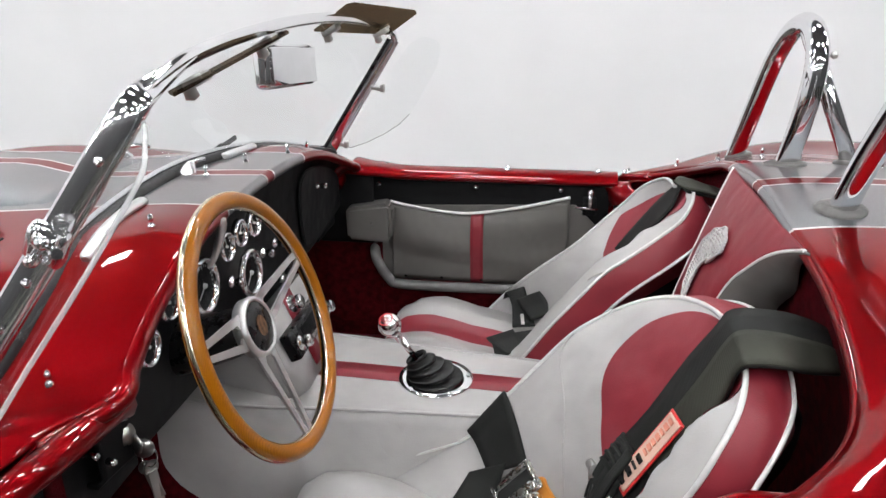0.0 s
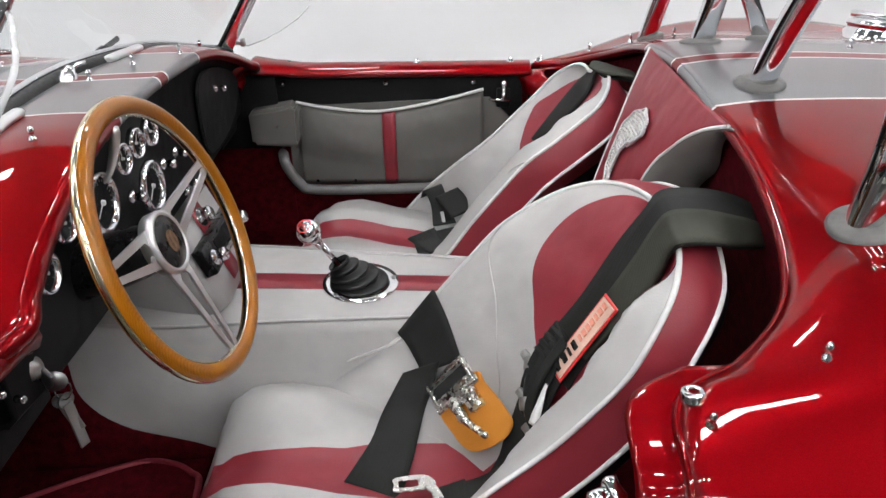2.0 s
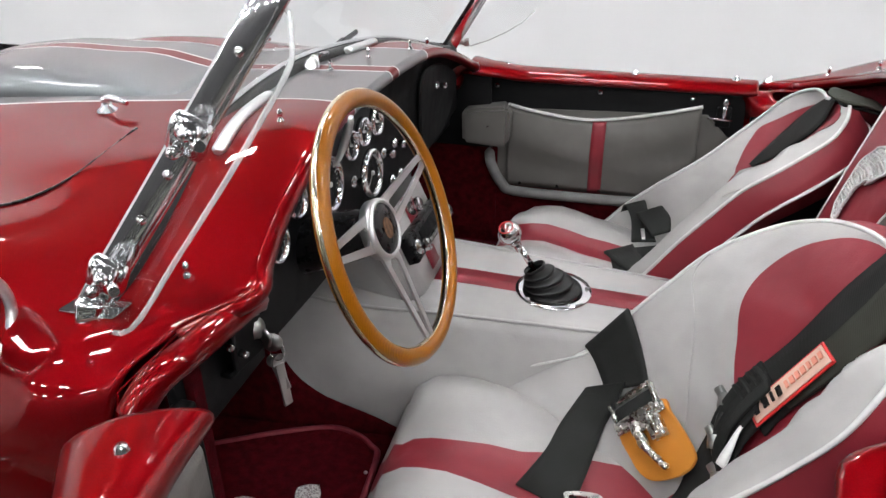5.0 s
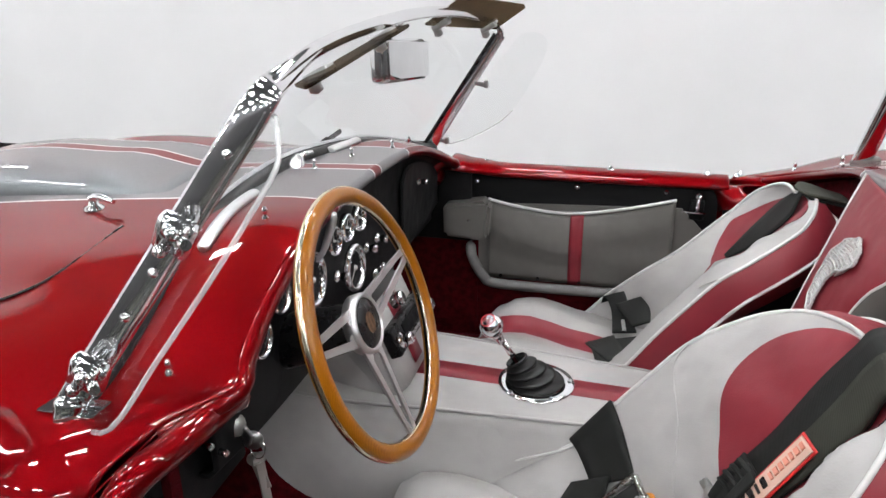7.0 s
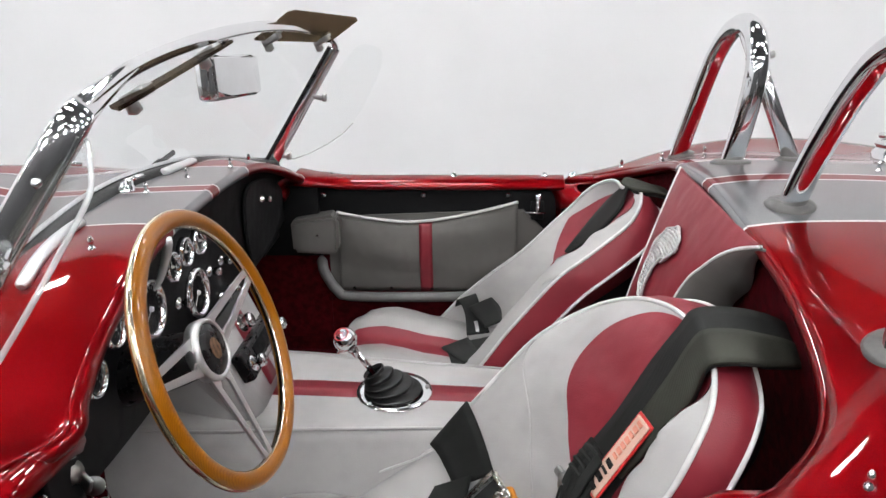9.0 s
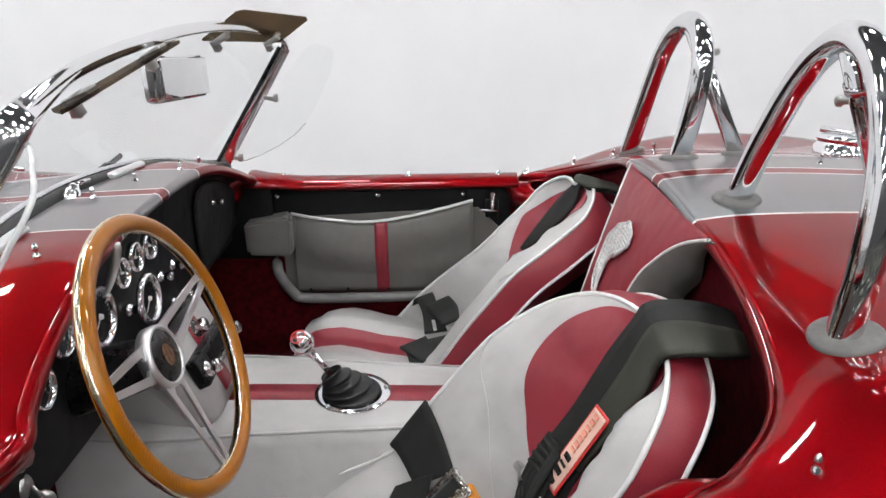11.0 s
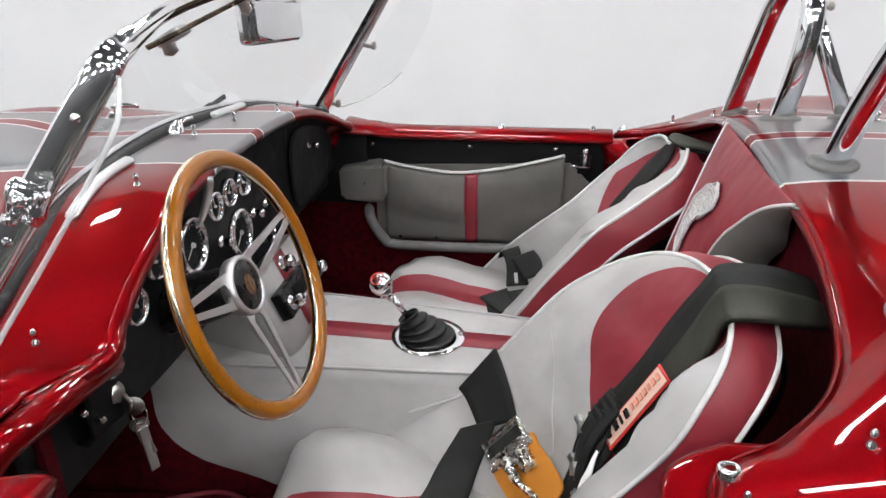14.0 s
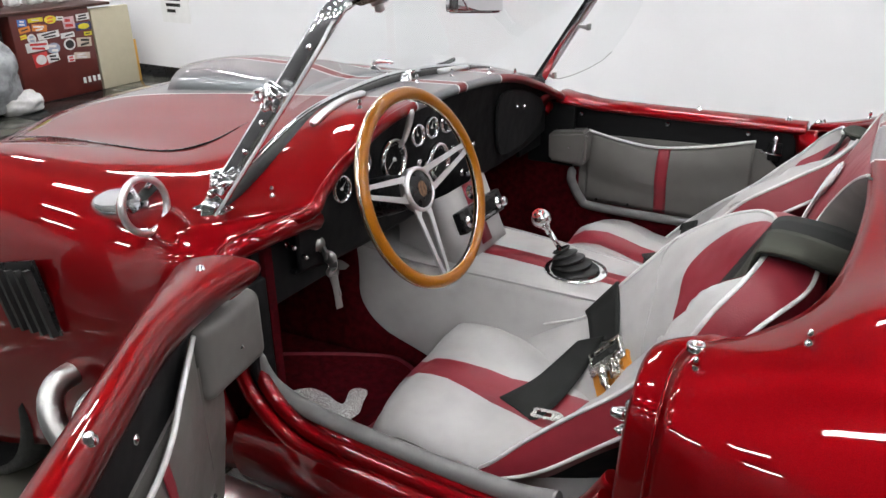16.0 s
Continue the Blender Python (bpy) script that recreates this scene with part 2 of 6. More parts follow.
def part(name, bm, material, parent=None, label=""):
    """Links a bmesh as one mesh object under a thing or under a part."""
    me = bpy.data.meshes.new(name)
    bmesh.ops.recalc_face_normals(bm, faces=bm.faces)
    bm.to_mesh(me)
    bm.free()
    for mt in material if isinstance(material, (list, tuple)) else (material,):
        me.materials.append(mt)
    ob = new(name, me)
    if parent is not None:
        ob.parent = parent
        ob.matrix_parent_inverse = parent.matrix_basis.inverted() if parent.parent is None else (parent.parent.matrix_basis @ parent.matrix_basis).inverted()
        ob.matrix_parent_inverse = world_of(parent).inverted()
    if label:
        ob["label"] = label
    return ob


def world_of(ob):
    m = ob.matrix_basis.copy()
    if ob.parent is not None:
        m = world_of(ob.parent) @ ob.matrix_parent_inverse @ m
    return m


def thing(name, label, category, at=(0, 0, 0), group="", kind=""):
    ob = new(name)
    ob.location = at
    ob.empty_display_size = 0.05
    return tagged(ob, label, category, group, kind)


def lerp(a, b, t):
    return a + (b - a) * t


def table(t, rows):
    """A smooth value from rows of key and value."""
    keys = [r[0] for r in rows]
    if t <= keys[0]:
        return rows[0][1]
    for (a, va), (b, vb) in zip(rows, rows[1:]):
        if t <= b:
            k = (t - a) / (b - a)
            return lerp(va, vb, k * k * (3 - 2 * k))
    return rows[-1][1]


def along(t, rows):
    """A value on the straight lines between rows of key and value."""
    for (a, va), (b, vb) in zip(rows, rows[1:]):
        if t <= b:
            return lerp(va, vb, max(0, (t - a) / (b - a)))
    return rows[-1][1]


B = bmesh.new


# ---- the hall ----
GROUND = -0.02
WALL_Y = 3.05


def room():
    # floor of dark and pale square tiles with a worn shine
    joint = plain("floor_joint", (0.03, 0.03, 0.028), 0.7)
    bm = B()
    block(bm, (17, 13, 0.2), pose(-1.0, -3.0, GROUND - 0.106))
    floor = tagged(part("floor", bm, joint), "polished hall floor of dark and pale square tiles", "floor", kind="structure")
    tones = []
    for name, c in (("dark_tile", (0.020, 0.021, 0.020)), ("pale_tile", (0.085, 0.084, 0.070))):
        m, n, l, b = nodes_of(name)
        info = n.new("ShaderNodeObjectInfo")
        shade = mixed(n, l, info.outputs["Random"], tuple(k * 0.88 for k in c), tuple(k * 1.12 for k in c))
        l.new(mixed(n, l, noisy(n, l, 6, 4.0, lo=0.2, hi=1.4), shade, tuple(k * 0.7 for k in c)), b.inputs["Base Color"])
        r = n.new("ShaderNodeMapRange")
        l.new(noisy(n, l, 9), r.inputs["Value"])
        r.inputs["To Min"].default_value, r.inputs["To Max"].default_value = 0.12, 0.24
        l.new(r.outputs[0], b.inputs["Roughness"])
        bumped(n, l, b, noisy(n, l, 5), 0.05, 0.003)
        tones.append(m)
    first = [None, None]
    for i in range(18):
        for j in range(14):
            k = (i + j) % 2
            at = (-9.0 + 0.925 * i, -9.1 + 0.925 * j, GROUND)
            if first[k] is None:
                bm = B()
                block(bm, (0.921, 0.921, 0.012), pose(0, 0, -0.006), 0.002, 1)
                first[k] = part("tile", bm, tones[k], floor).data
                ob = floor.children[-1]
            else:
                ob = new("tile", first[k])
                ob.parent = floor
            ob.location = at
    # south and east walls are unseen, coloured dark so the paint reflects an unlit hall
    for name, size, at in (("wall_north", (17, 0.2, 4.6), (-1, WALL_Y + 0.1, 2.28)), ("wall_south", (17, 0.2, 4.6), (-1, -9.4, 2.28)),
                           ("wall_west", (0.2, 12.4, 4.6), (-9.4, -3.2, 2.28)), ("wall_east", (0.2, 12.4, 4.6), (7.4, -3.2, 2.28))):
        bm = B()
        block(bm, size, pose(*at))
        tagged(part(name, bm, WALL if name in ("wall_north", "wall_west") else UNLIT_WALL), "plain painted hall wall", "wall", kind="structure")
    bm = B()
    block(bm, (17, 13, 0.2), pose(-1.0, -3.0, 4.68))
    tagged(part("ceiling", bm, CEILING), "dark grey hall ceiling", "ceiling", kind="structure")
    bm = B()
    block(bm, (16.6, 0.014, 0.10), pose(-1, WALL_Y - 0.007, 0.03))
    tagged(part("baseboard", bm, BLACK), "black rubber baseboard along the white wall", "baseboard", kind="structure")
    # rows of tube lamps
    first = None
    for j in range(5):
        for i in range(7):
            m = pose(-8.0 + 2.3 * i + 0.6 * (j % 2), -8.6 + 2.6 * j, 4.514)
            if first is None:
                first = thing("tube_lamp", "bright white tube lamp hung under the ceiling", "lamp", (0, 0, 0), "ceiling lamps")
                bm = B()
                block(bm, (0.80, 0.29, 0.05), pose(0, 0, 0.04), 0.008)
                part("housing", bm, plain("lamp_housing", (0.7, 0.7, 0.7), 0.5), first)
                bm = B()
                block(bm, (0.74, 0.22, 0.03), None, 0.01)
                part("tube", bm, LAMP, first)
                first.matrix_basis = m
            else:
                copy_thing(first, m)


room()


# ---- the car: x runs to its tail, y to the passenger's side ----
car = thing("roadster", "open candy-red roadster with grey stripes and one door open", "car", (0, 0, GROUND))


def settled(x, y, z):
    """The car leans a little to the passenger's side; the driver's half of the cowl is fuller."""
    high = max(0, min(1, (z - 0.5) / 0.2))
    z -= 0.035 * max(0, y) * high
    if -1.3 < x < -0.5:
        z += 0.013 * math.exp(-((y + 0.38) / 0.20) ** 2) * min(1, (x + 1.3) / 0.5)
    if -0.1 < x < 0.14:
        z -= 0.011 * math.exp(-((y + 0.66) / 0.06) ** 2) * (1 - max(0, x) / 0.14)
    return Vector((x, y, z))


def mirrored(section):
    """A full cross-section from the half from the middle outwards."""
    return [settled(p[0], -p[1], p[2]) for p in section[::-1]] + [settled(*p) for p in section[1:]]


def skin(stations, per=5, across=5):
    """A smooth sheet through half sections, both ways."""
    rows = [smooth(mirrored(s), across) for s in stations]
    cols = [smooth([r[j] for r in rows], per) for j in range(len(rows[0]))]
    return [[c[i] for c in cols] for i in range(len(cols[0]))]


def at_x(x, half):
    return [(x, y, z) for y, z in half]


# front body, from the cockpit's front edge to the nose
FRONT_RIM = [(-0.708, 0, 0.938), (-0.708, 0.19, 0.932), (-0.704, 0.32, 0.913), (-0.699, 0.45, 0.875), (-0.692, 0.53, 0.844), (-0.686, 0.575, 0.824),
             (-0.754, 0.634, 0.798), (-0.796, 0.708, 0.758), (-0.800, 0.742, 0.60), (-0.79, 0.716, 0.42), (-0.78, 0.66, 0.27)]
FRONT = [
    FRONT_RIM,
    [(-0.80, 0, 0.935), (-0.80, 0.19, 0.932), (-0.80, 0.31, 0.925), (-0.80, 0.45, 0.88), (-0.80, 0.57, 0.832), (-0.835, 0.645, 0.812), (-0.865, 0.706, 0.786), (-0.875, 0.752, 0.72), (-0.875, 0.772, 0.58), (-0.86, 0.75, 0.42), (-0.84, 0.69, 0.27)],
    at_x(-1.00, [(0, 0.925), (0.19, 0.918), (0.33, 0.895), (0.46, 0.86), (0.58, 0.835), (0.66, 0.805), (0.725, 0.755), (0.77, 0.66), (0.785, 0.53), (0.775, 0.40), (0.72, 0.25)]),
    at_x(-1.30, [(0, 0.905), (0.19, 0.895), (0.33, 0.862), (0.45, 0.835), (0.57, 0.84), (0.66, 0.83), (0.74, 0.78), (0.79, 0.68), (0.81, 0.54), (0.80, 0.38), (0.77, 0.20)]),
    at_x(-1.65, [(0, 0.86), (0.19, 0.85), (0.33, 0.815), (0.45, 0.79), (0.57, 0.82), (0.66, 0.825), (0.75, 0.78), (0.81, 0.70), (0.83, 0.58), (0.83, 0.38), (0.80, 0.12)]),
    at_x(-2.00, [(0, 0.77), (0.19, 0.76), (0.33, 0.73), (0.45, 0.71), (0.57, 0.74), (0.66, 0.75), (0.75, 0.71), (0.80, 0.64), (0.82, 0.52), (0.80, 0.36), (0.76, 0.15)]),
    at_x(-2.30, [(0, 0.63), (0.19, 0.62), (0.33, 0.59), (0.45, 0.58), (0.55, 0.61), (0.62, 0.61), (0.68, 0.57), (0.73, 0.51), (0.74, 0.44), (0.72, 0.36), (0.68, 0.28)]),
    at_x(-2.46, [(0, 0.46), (0.19, 0.455), (0.30, 0.44), (0.40, 0.43), (0.48, 0.44), (0.53, 0.43), (0.57, 0.42), (0.60, 0.40), (0.61, 0.37), (0.60, 0.33), (0.57, 0.28)]),
]
REAR_RIM = [(0.150, 0, 0.950), (0.150, 0.19, 0.938), (0.158, 0.34, 0.910), (0.148, 0.48, 0.870), (0.118, 0.57, 0.840), (0.055, 0.626, 0.814),
            (-0.008, 0.662, 0.800), (-0.012, 0.745, 0.745), (-0.012, 0.785, 0.62), (-0.012, 0.79, 0.45), (-0.012, 0.77, 0.25)]
REAR = [
    REAR_RIM,
    [(0.24, 0, 0.958), (0.24, 0.19, 0.946), (0.25, 0.34, 0.92), (0.24, 0.48, 0.895), (0.22, 0.58, 0.886), (0.18, 0.66, 0.850), (0.14, 0.72, 0.808), (0.12, 0.785, 0.73), (0.11, 0.825, 0.61), (0.11, 0.825, 0.44), (0.11, 0.79, 0.25)],
    [(0.45, 0, 0.955), (0.45, 0.19, 0.944), (0.45, 0.34, 0.918), (0.45, 0.48, 0.910), (0.44, 0.60, 0.913), (0.42, 0.70, 0.884), (0.40, 0.77, 0.815), (0.39, 0.83, 0.72), (0.38, 0.865, 0.60), (0.38, 0.865, 0.44), (0.38, 0.83, 0.25)],
    at_x(0.75, [(0, 0.93), (0.19, 0.922), (0.34, 0.895), (0.48, 0.888), (0.60, 0.888), (0.70, 0.862), (0.78, 0.815), (0.84, 0.71), (0.87, 0.60), (0.87, 0.45), (0.83, 0.27)]),
    at_x(1.10, [(0, 0.83), (0.19, 0.825), (0.34, 0.81), (0.48, 0.80), (0.60, 0.79), (0.69, 0.76), (0.76, 0.70), (0.81, 0.63), (0.83, 0.54), (0.83, 0.44), (0.79, 0.30)]),
    at_x(1.38, [(0, 0.64), (0.19, 0.64), (0.34, 0.63), (0.46, 0.62), (0.56, 0.61), (0.63, 0.58), (0.68, 0.54), (0.71, 0.50), (0.72, 0.46), (0.71, 0.40), (0.68, 0.32)]),
]
FRONT_SKIN, REAR_SKIN = skin(FRONT), skin(REAR)


def height(x, y):
    """How high the body's outer skin stands at a place."""
    near = sorted((p for r in (FRONT_SKIN if x < -0.4 else REAR_SKIN) for p in r if p.z > 0.5), key=lambda p: (p.x - x) ** 2 + (p.y - y) ** 2)[:9]
    # a plane through the nearest points
    q = np.array([(p.x - x, p.y - y, 1.0) for p in near])
    w = np.exp(-(q[:, 0] ** 2 + q[:, 1] ** 2) / 0.0025)[:, None]
    return float(np.linalg.lstsq(q * w, np.array([p.z for p in near]) * w[:, 0], rcond=None)[0][2])


def rounded_lip(name, path, r, mat, parent, label=""):
    bm = B()
    tube(bm, path, r, 10)
    return part(name, bm, mat, parent, label)


def stud(at, parent, up=(0, 0, 1), size=0.72):
    """A turned chrome snap stud."""
    bm = B()
    lathe(bm, [(0.0075 * size, -0.004), (0.0075 * size, 0.002), (0.0045 * size, 0.004), (0.0040 * size, 0.008), (0.0058 * size, 0.010), (0.0058 * size, 0.014), (0.0030 * size, 0.018), (0.0001, 0.019)], at, up, 12)
    return part("snap_stud", bm, CHROME, parent)


def jamb(name, rim, s, way, parent):
    """The stepped return of the body where the door shuts; way is the side to which it stands out."""
    rows = []
    path = smooth([settled(p[0], s * p[1], p[2]) for p in rim[5:]], 5)
    mid = Vector((0, s * 0.30, 0.50))
    for dx, inset in ((0.0, 0.0), (-0.004, 0.004), (-0.004, 0.016), (0.010, 0.020), (0.012, 0.024), (-0.006, 0.026), (-0.040, 0.028), (-0.046, 0.034), (-0.044, 0.044), (-0.030, 0.060), (-0.020, 0.10)):
        row = []
        for p in path:
            to = Vector((0, mid.y - p.y, (mid.z - p.z) * (1.0 if p.z > 0.55 else 0.15))).normalized()
            row.append(p + Vector((way * dx, 0, 0)) + to * inset)
        rows.append(row)
    bm = B()
    grid(bm, rows)
    thicken(bm, 0.002)
    return part(name, bm, RED_PLAIN, parent)


def body():
    bm = B()
    grid(bm, FRONT_SKIN)
    thicken(bm, 0.004)
    front = part("front_body", bm, RED, car, "candy red nose and cowl with grey stripes")
    bm = B()
    grid(bm, REAR_SKIN)
    thicken(bm, 0.004)
    tail = part("rear_body", bm, RED, car, "candy red tail deck with grey stripes")
    rounded_lip("cowl_edge", smooth(mirrored([(p[0] - 0.004, p[1], p[2] - 0.011) for p in FRONT_RIM[:7]]), 6), 0.012, RED, front)
    rounded_lip("deck_edge", smooth(mirrored([(p[0] + 0.004, p[1], p[2] - 0.011) for p in REAR_RIM[:7]]), 6), 0.010, RED, tail)
    for s in (-1, 1):
        jamb("door_jamb", REAR_RIM, s, 1, tail)
        rounded_lip("hinge_edge", smooth([(-0.716, -0.535, 0.785), (-0.712, -0.560, 0.796), (-0.716, -0.60, 0.797), (-0.727, -0.66, 0.794), (-0.744, -0.706, 0.784), (-0.758, -0.735, 0.755)] if s < 0 else [(-0.750, 0.58, 0.745), (-0.744, 0.60, 0.757), (-0.750, 0.67, 0.750), (-0.756, 0.715, 0.72)], 6), 0.0195 if s < 0 else 0.021, RED_PLAIN, front)
        bm = B()
        grid(bm, [[settled(p[0] + dx, s * (p[1] - dy), p[2] - dz) for p in FRONT_RIM[4:9]] for dx, dy, dz in ((0, 0, 0), (-0.012, 0.004, 0.012), (-0.034, 0.010, 0.018), (-0.060, 0.02, 0.05))])
        thicken(bm, 0.002)
        part("shut_face", bm, RED_PLAIN, front)
        bm = B()
        block(bm, (0.012, 0.21, 0.14), pose(-0.768, s * 0.555, 0.700), 0.003)
        part("kick_panel", bm, BLACK_SKIN, front, "black vinyl panel under the dashboard")
    # sills under both doors, stepped and rolled
    for s in (-1, 1):
        rows = []
        for x in (-0.78, -0.5, -0.2, 0.02):
            rows.append([Vector((x, s * y, z)) for y, z in ((0.62, 0.30), (0.635, 0.42), (0.655, 0.450), (0.680, 0.452), (0.694, 0.436), (0.700, 0.425), (0.712, 0.432), (0.728, 0.430), (0.744, 0.405), (0.750, 0.370), (0.738, 0.32), (0.705, 0.26), (0.66, 0.18))])
        bm = B()
        grid(bm, [smooth(r, 4) for r in rows])
        thicken(bm, 0.003)
        part("sill", bm, RED_PLAIN, car)
    # raised scoop on the bonnet, the bonnet's shut line and its handle
    rows = []
    for k in range(13):
        t = k / 12
        x = -1.02 - 0.50 * t
        h = table(t, [(0, 0.0), (0.35, 0.032), (0.8, 0.050), (1.0, 0.050)])
        row = []
        for j in range(-8, 9):
            v = j / 8
            y = 0.185 * v * (1 - 0.12 * t)
            row.append(Vector((x, y, height(x, y) + h * (1 - abs(v) ** 5) - 0.002 * (abs(v) == 1))))
        rows.append(row)
    bm = B()
    grid(bm, rows)
    thicken(bm, 0.003)
    part("bonnet_scoop", bm, RED, front, "grey raised bonnet scoop")
    line = [Vector((x, y, height(x, y) + 0.0006)) for x, y in ((-1.02, -0.30), (-1.06, -0.44), (-1.14, -0.50), (-1.30, -0.50), (-1.60, -0.44), (-1.9, -0.38))]
    bm = B()
    tube(bm, smooth(line, 6), 0.0022, 6)
    part("shut_line", bm, BLACK, front)
    for s in (-1, 1):
        x, y = -1.12, s * 0.235
        h = height(x, y)
        bm = B()
        lathe(bm, [(0.017, 0), (0.016, 0.004), (0.009, 0.008), (0.007, 0.018), (0.009, 0.022), (0.001, 0.026)], (x, y, h), (0, 0, 1), 16)
        tube(bm, smooth([(x, y, h + 0.021), (x + 0.025, y + s * 0.010, h + 0.025), (x + 0.052, y + s * 0.016, h + 0.021)], 4), [0.006] * 5 + [0.0055, 0.005, 0.0045, 0.004], 8)
        part("bonnet_handle", bm, CHROME, front, "chrome turned bonnet handle")
    # studs along the cockpit's edges
    for x, y in ((-0.775, -0.301), (-0.776, -0.575), (-0.785, 0.092), (-0.815, -0.02), (-0.735, 0.195), (-0.76, 0.40)):
        stud((x, y, height(x, y)), front)
    for x, y in ((0.128, -0.654), (0.118, 0.605), (0.19, 0.50), (0.272, 0.45), (0.268, 0.188), (0.40, 0.152), (0.462, 0.066), (0.52, -0.60), (0.56, -0.2)):
        stud((x, y, height(x, y)), tail)
    for s in (-1, 1):
        bm = B()
        lathe(bm, [(0.0125, -0.006), (0.0125, 0.001), (0.0115, 0.0035), (0.0095, 0.0045), (0.0075, 0.0035), (0.0065, 0.000), (0.0001, -0.001)], (0.004, s * 0.657, height(0.004, s * 0.657) + 0.002), (0, -0.15 * s, 1), 20)
        part("socket", bm, CHROME, tail, "chrome hood socket")
        stud((0.013, s * 0.690, height(0.013, s * 0.690)), tail, (0, 0.3 * s, 1))
    # fuel filler
    bm = B()
    lathe(bm, [(0.066, -0.02), (0.066, 0.004), (0.060, 0.010), (0.060, 0.016), (0.064, 0.018), (0.062, 0.026), (0.045, 0.031), (0.0001, 0.033)], (0.69, 0.40, height(0.69, 0.40) + 0.01), (0.1, 0.1, 1), 32)
    block(bm, (0.016, 0.13, 0.014), pose(0.69, 0.40, height(0.69, 0.40) + 0.046, 0, 0, 30), 0.004)
    part("fuel_cap", bm, CHROME, tail, "chrome racing fuel cap")
    # side vent with slats, front wing
    bm = B()
    slab(bm, [(-1.36, -0.803, 0.66), (-1.20, -0.795, 0.70), (-1.16, -0.795, 0.545), (-1.30, -0.803, 0.515)], (0, -1, 0), 0.004)
    vent = part("side_vent", bm, BLACK, front, "black slatted side vent")
    for k in range(5):
        x = -1.34 + 0.033 * k
        bm = B()
        slab(bm, [(x, -0.808, 0.655 + 0.007 * k), (x + 0.010, -0.808, 0.656 + 0.007 * k), (x + 0.052, -0.808, 0.535 + 0.004 * k), (x + 0.042, -0.808, 0.532 + 0.004 * k)], (-0.3, -1, 0), 0.012)
        part("slat", bm, RUBBER, vent)
    # front wheel arch, tyre and rim
    for s in (-1, 1):
        bm = B()
        lathe(bm, [(0.31, -0.10), (0.335, -0.10), (0.345, -0.06), (0.345, 0.06), (0.335, 0.10), (0.20, 0.105), (0.20, -0.10)], (-1.72, s * 0.70, 0.325), (0, 1, 0), 40)
        wheel = part("wheel", bm, RUBBER, car, "black tyre on alloy rim")
        bm = B()
        lathe(bm, [(0.20, 0.09), (0.19, 0.05), (0.08, 0.04), (0.05, 0.09), (0.0001, 0.09)], (-1.72, s * 0.70, 0.325), (0, s, 0), 40)
        part("rim", bm, ALLOY, wheel)
        bm = B()
        lathe(bm, [(0.31, -0.10), (0.335, -0.10), (0.345, -0.06), (0.345, 0.06), (0.335, 0.10), (0.20, 0.105), (0.20, -0.10)], (0.58, s * 0.70, 0.325), (0, 1, 0), 40)
        part("wheel", bm, RUBBER, car, "black tyre on alloy rim")
    # side pipes with their bent headers
    for s in (-1, 1):
        bm = B()
        tube(bm, smooth([(-1.02, s * 0.835, 0.285), (-0.7, s * 0.800, 0.295), (0.0, s * 0.82, 0.285), (0.5, s * 0.90, 0.25)], 6), 0.055, 18)
        pipe = part("side_pipe", bm, STEEL, car, "dull silver side exhaust pipe")
        for k in range(3):
            x = -1.16 + 0.10 * k
            bm = B()
            tube(bm, smooth([(x, s * 0.76, 0.46 - 0.015 * k), (x, s * 0.84, 0.45 - 0.015 * k), (x + 0.03, s * 0.875, 0.40 - 0.02 * k), (x + 0.10, s * 0.875, 0.33 - 0.01 * k), (x + 0.20, s * 0.850, 0.285)], 5), 0.025, 14)
            part("header", bm, STEEL, pipe)
    # round mirror on the front wing
    ring = Vector((-0.962, -0.708, 0.826))
    way = Vector((0.94, 0.06, 0.13)).normalized()
    foot = (-1.02, -0.66, height(-1.02, -0.66))
    bm = B()
    lathe(bm, [(0.0001, -0.140), (0.009, -0.136), (0.022, -0.112), (0.031, -0.075), (0.036, -0.035), (0.046, -0.006), (0.050, -0.002), (0.050, 0.0), (0.0001, -0.002)], ring, way, 28)
    tube(bm, smooth([foot, (-1.00, -0.675, 0.80), ring - way * 0.05], 4), 0.010, 10)
    lathe(bm, [(0.028, -0.003), (0.026, 0.006), (0.012, 0.010)], foot, (0, -0.2, 1), 20)
    wing_mirror = part("wing_mirror", bm, CHROME, front, "chrome bullet wing mirror")
    bm = B()
    tube(bm, [ring + way.to_track_quat("Z", "Y").to_matrix() @ Vector((0.050 * math.cos(a), 0.050 * math.sin(a), 0.002)) for a in (2 * math.pi * k / 32 for k in range(32))], 0.0068, 10, True)
    part("rim", bm, ALLOY, wing_mirror)
    bm = B()
    lathe(bm, [(0.047, 0.002), (0.0001, 0.002)], ring, way, 28)
    part("mirror_glass", bm, MIRROR, wing_mirror)


body()


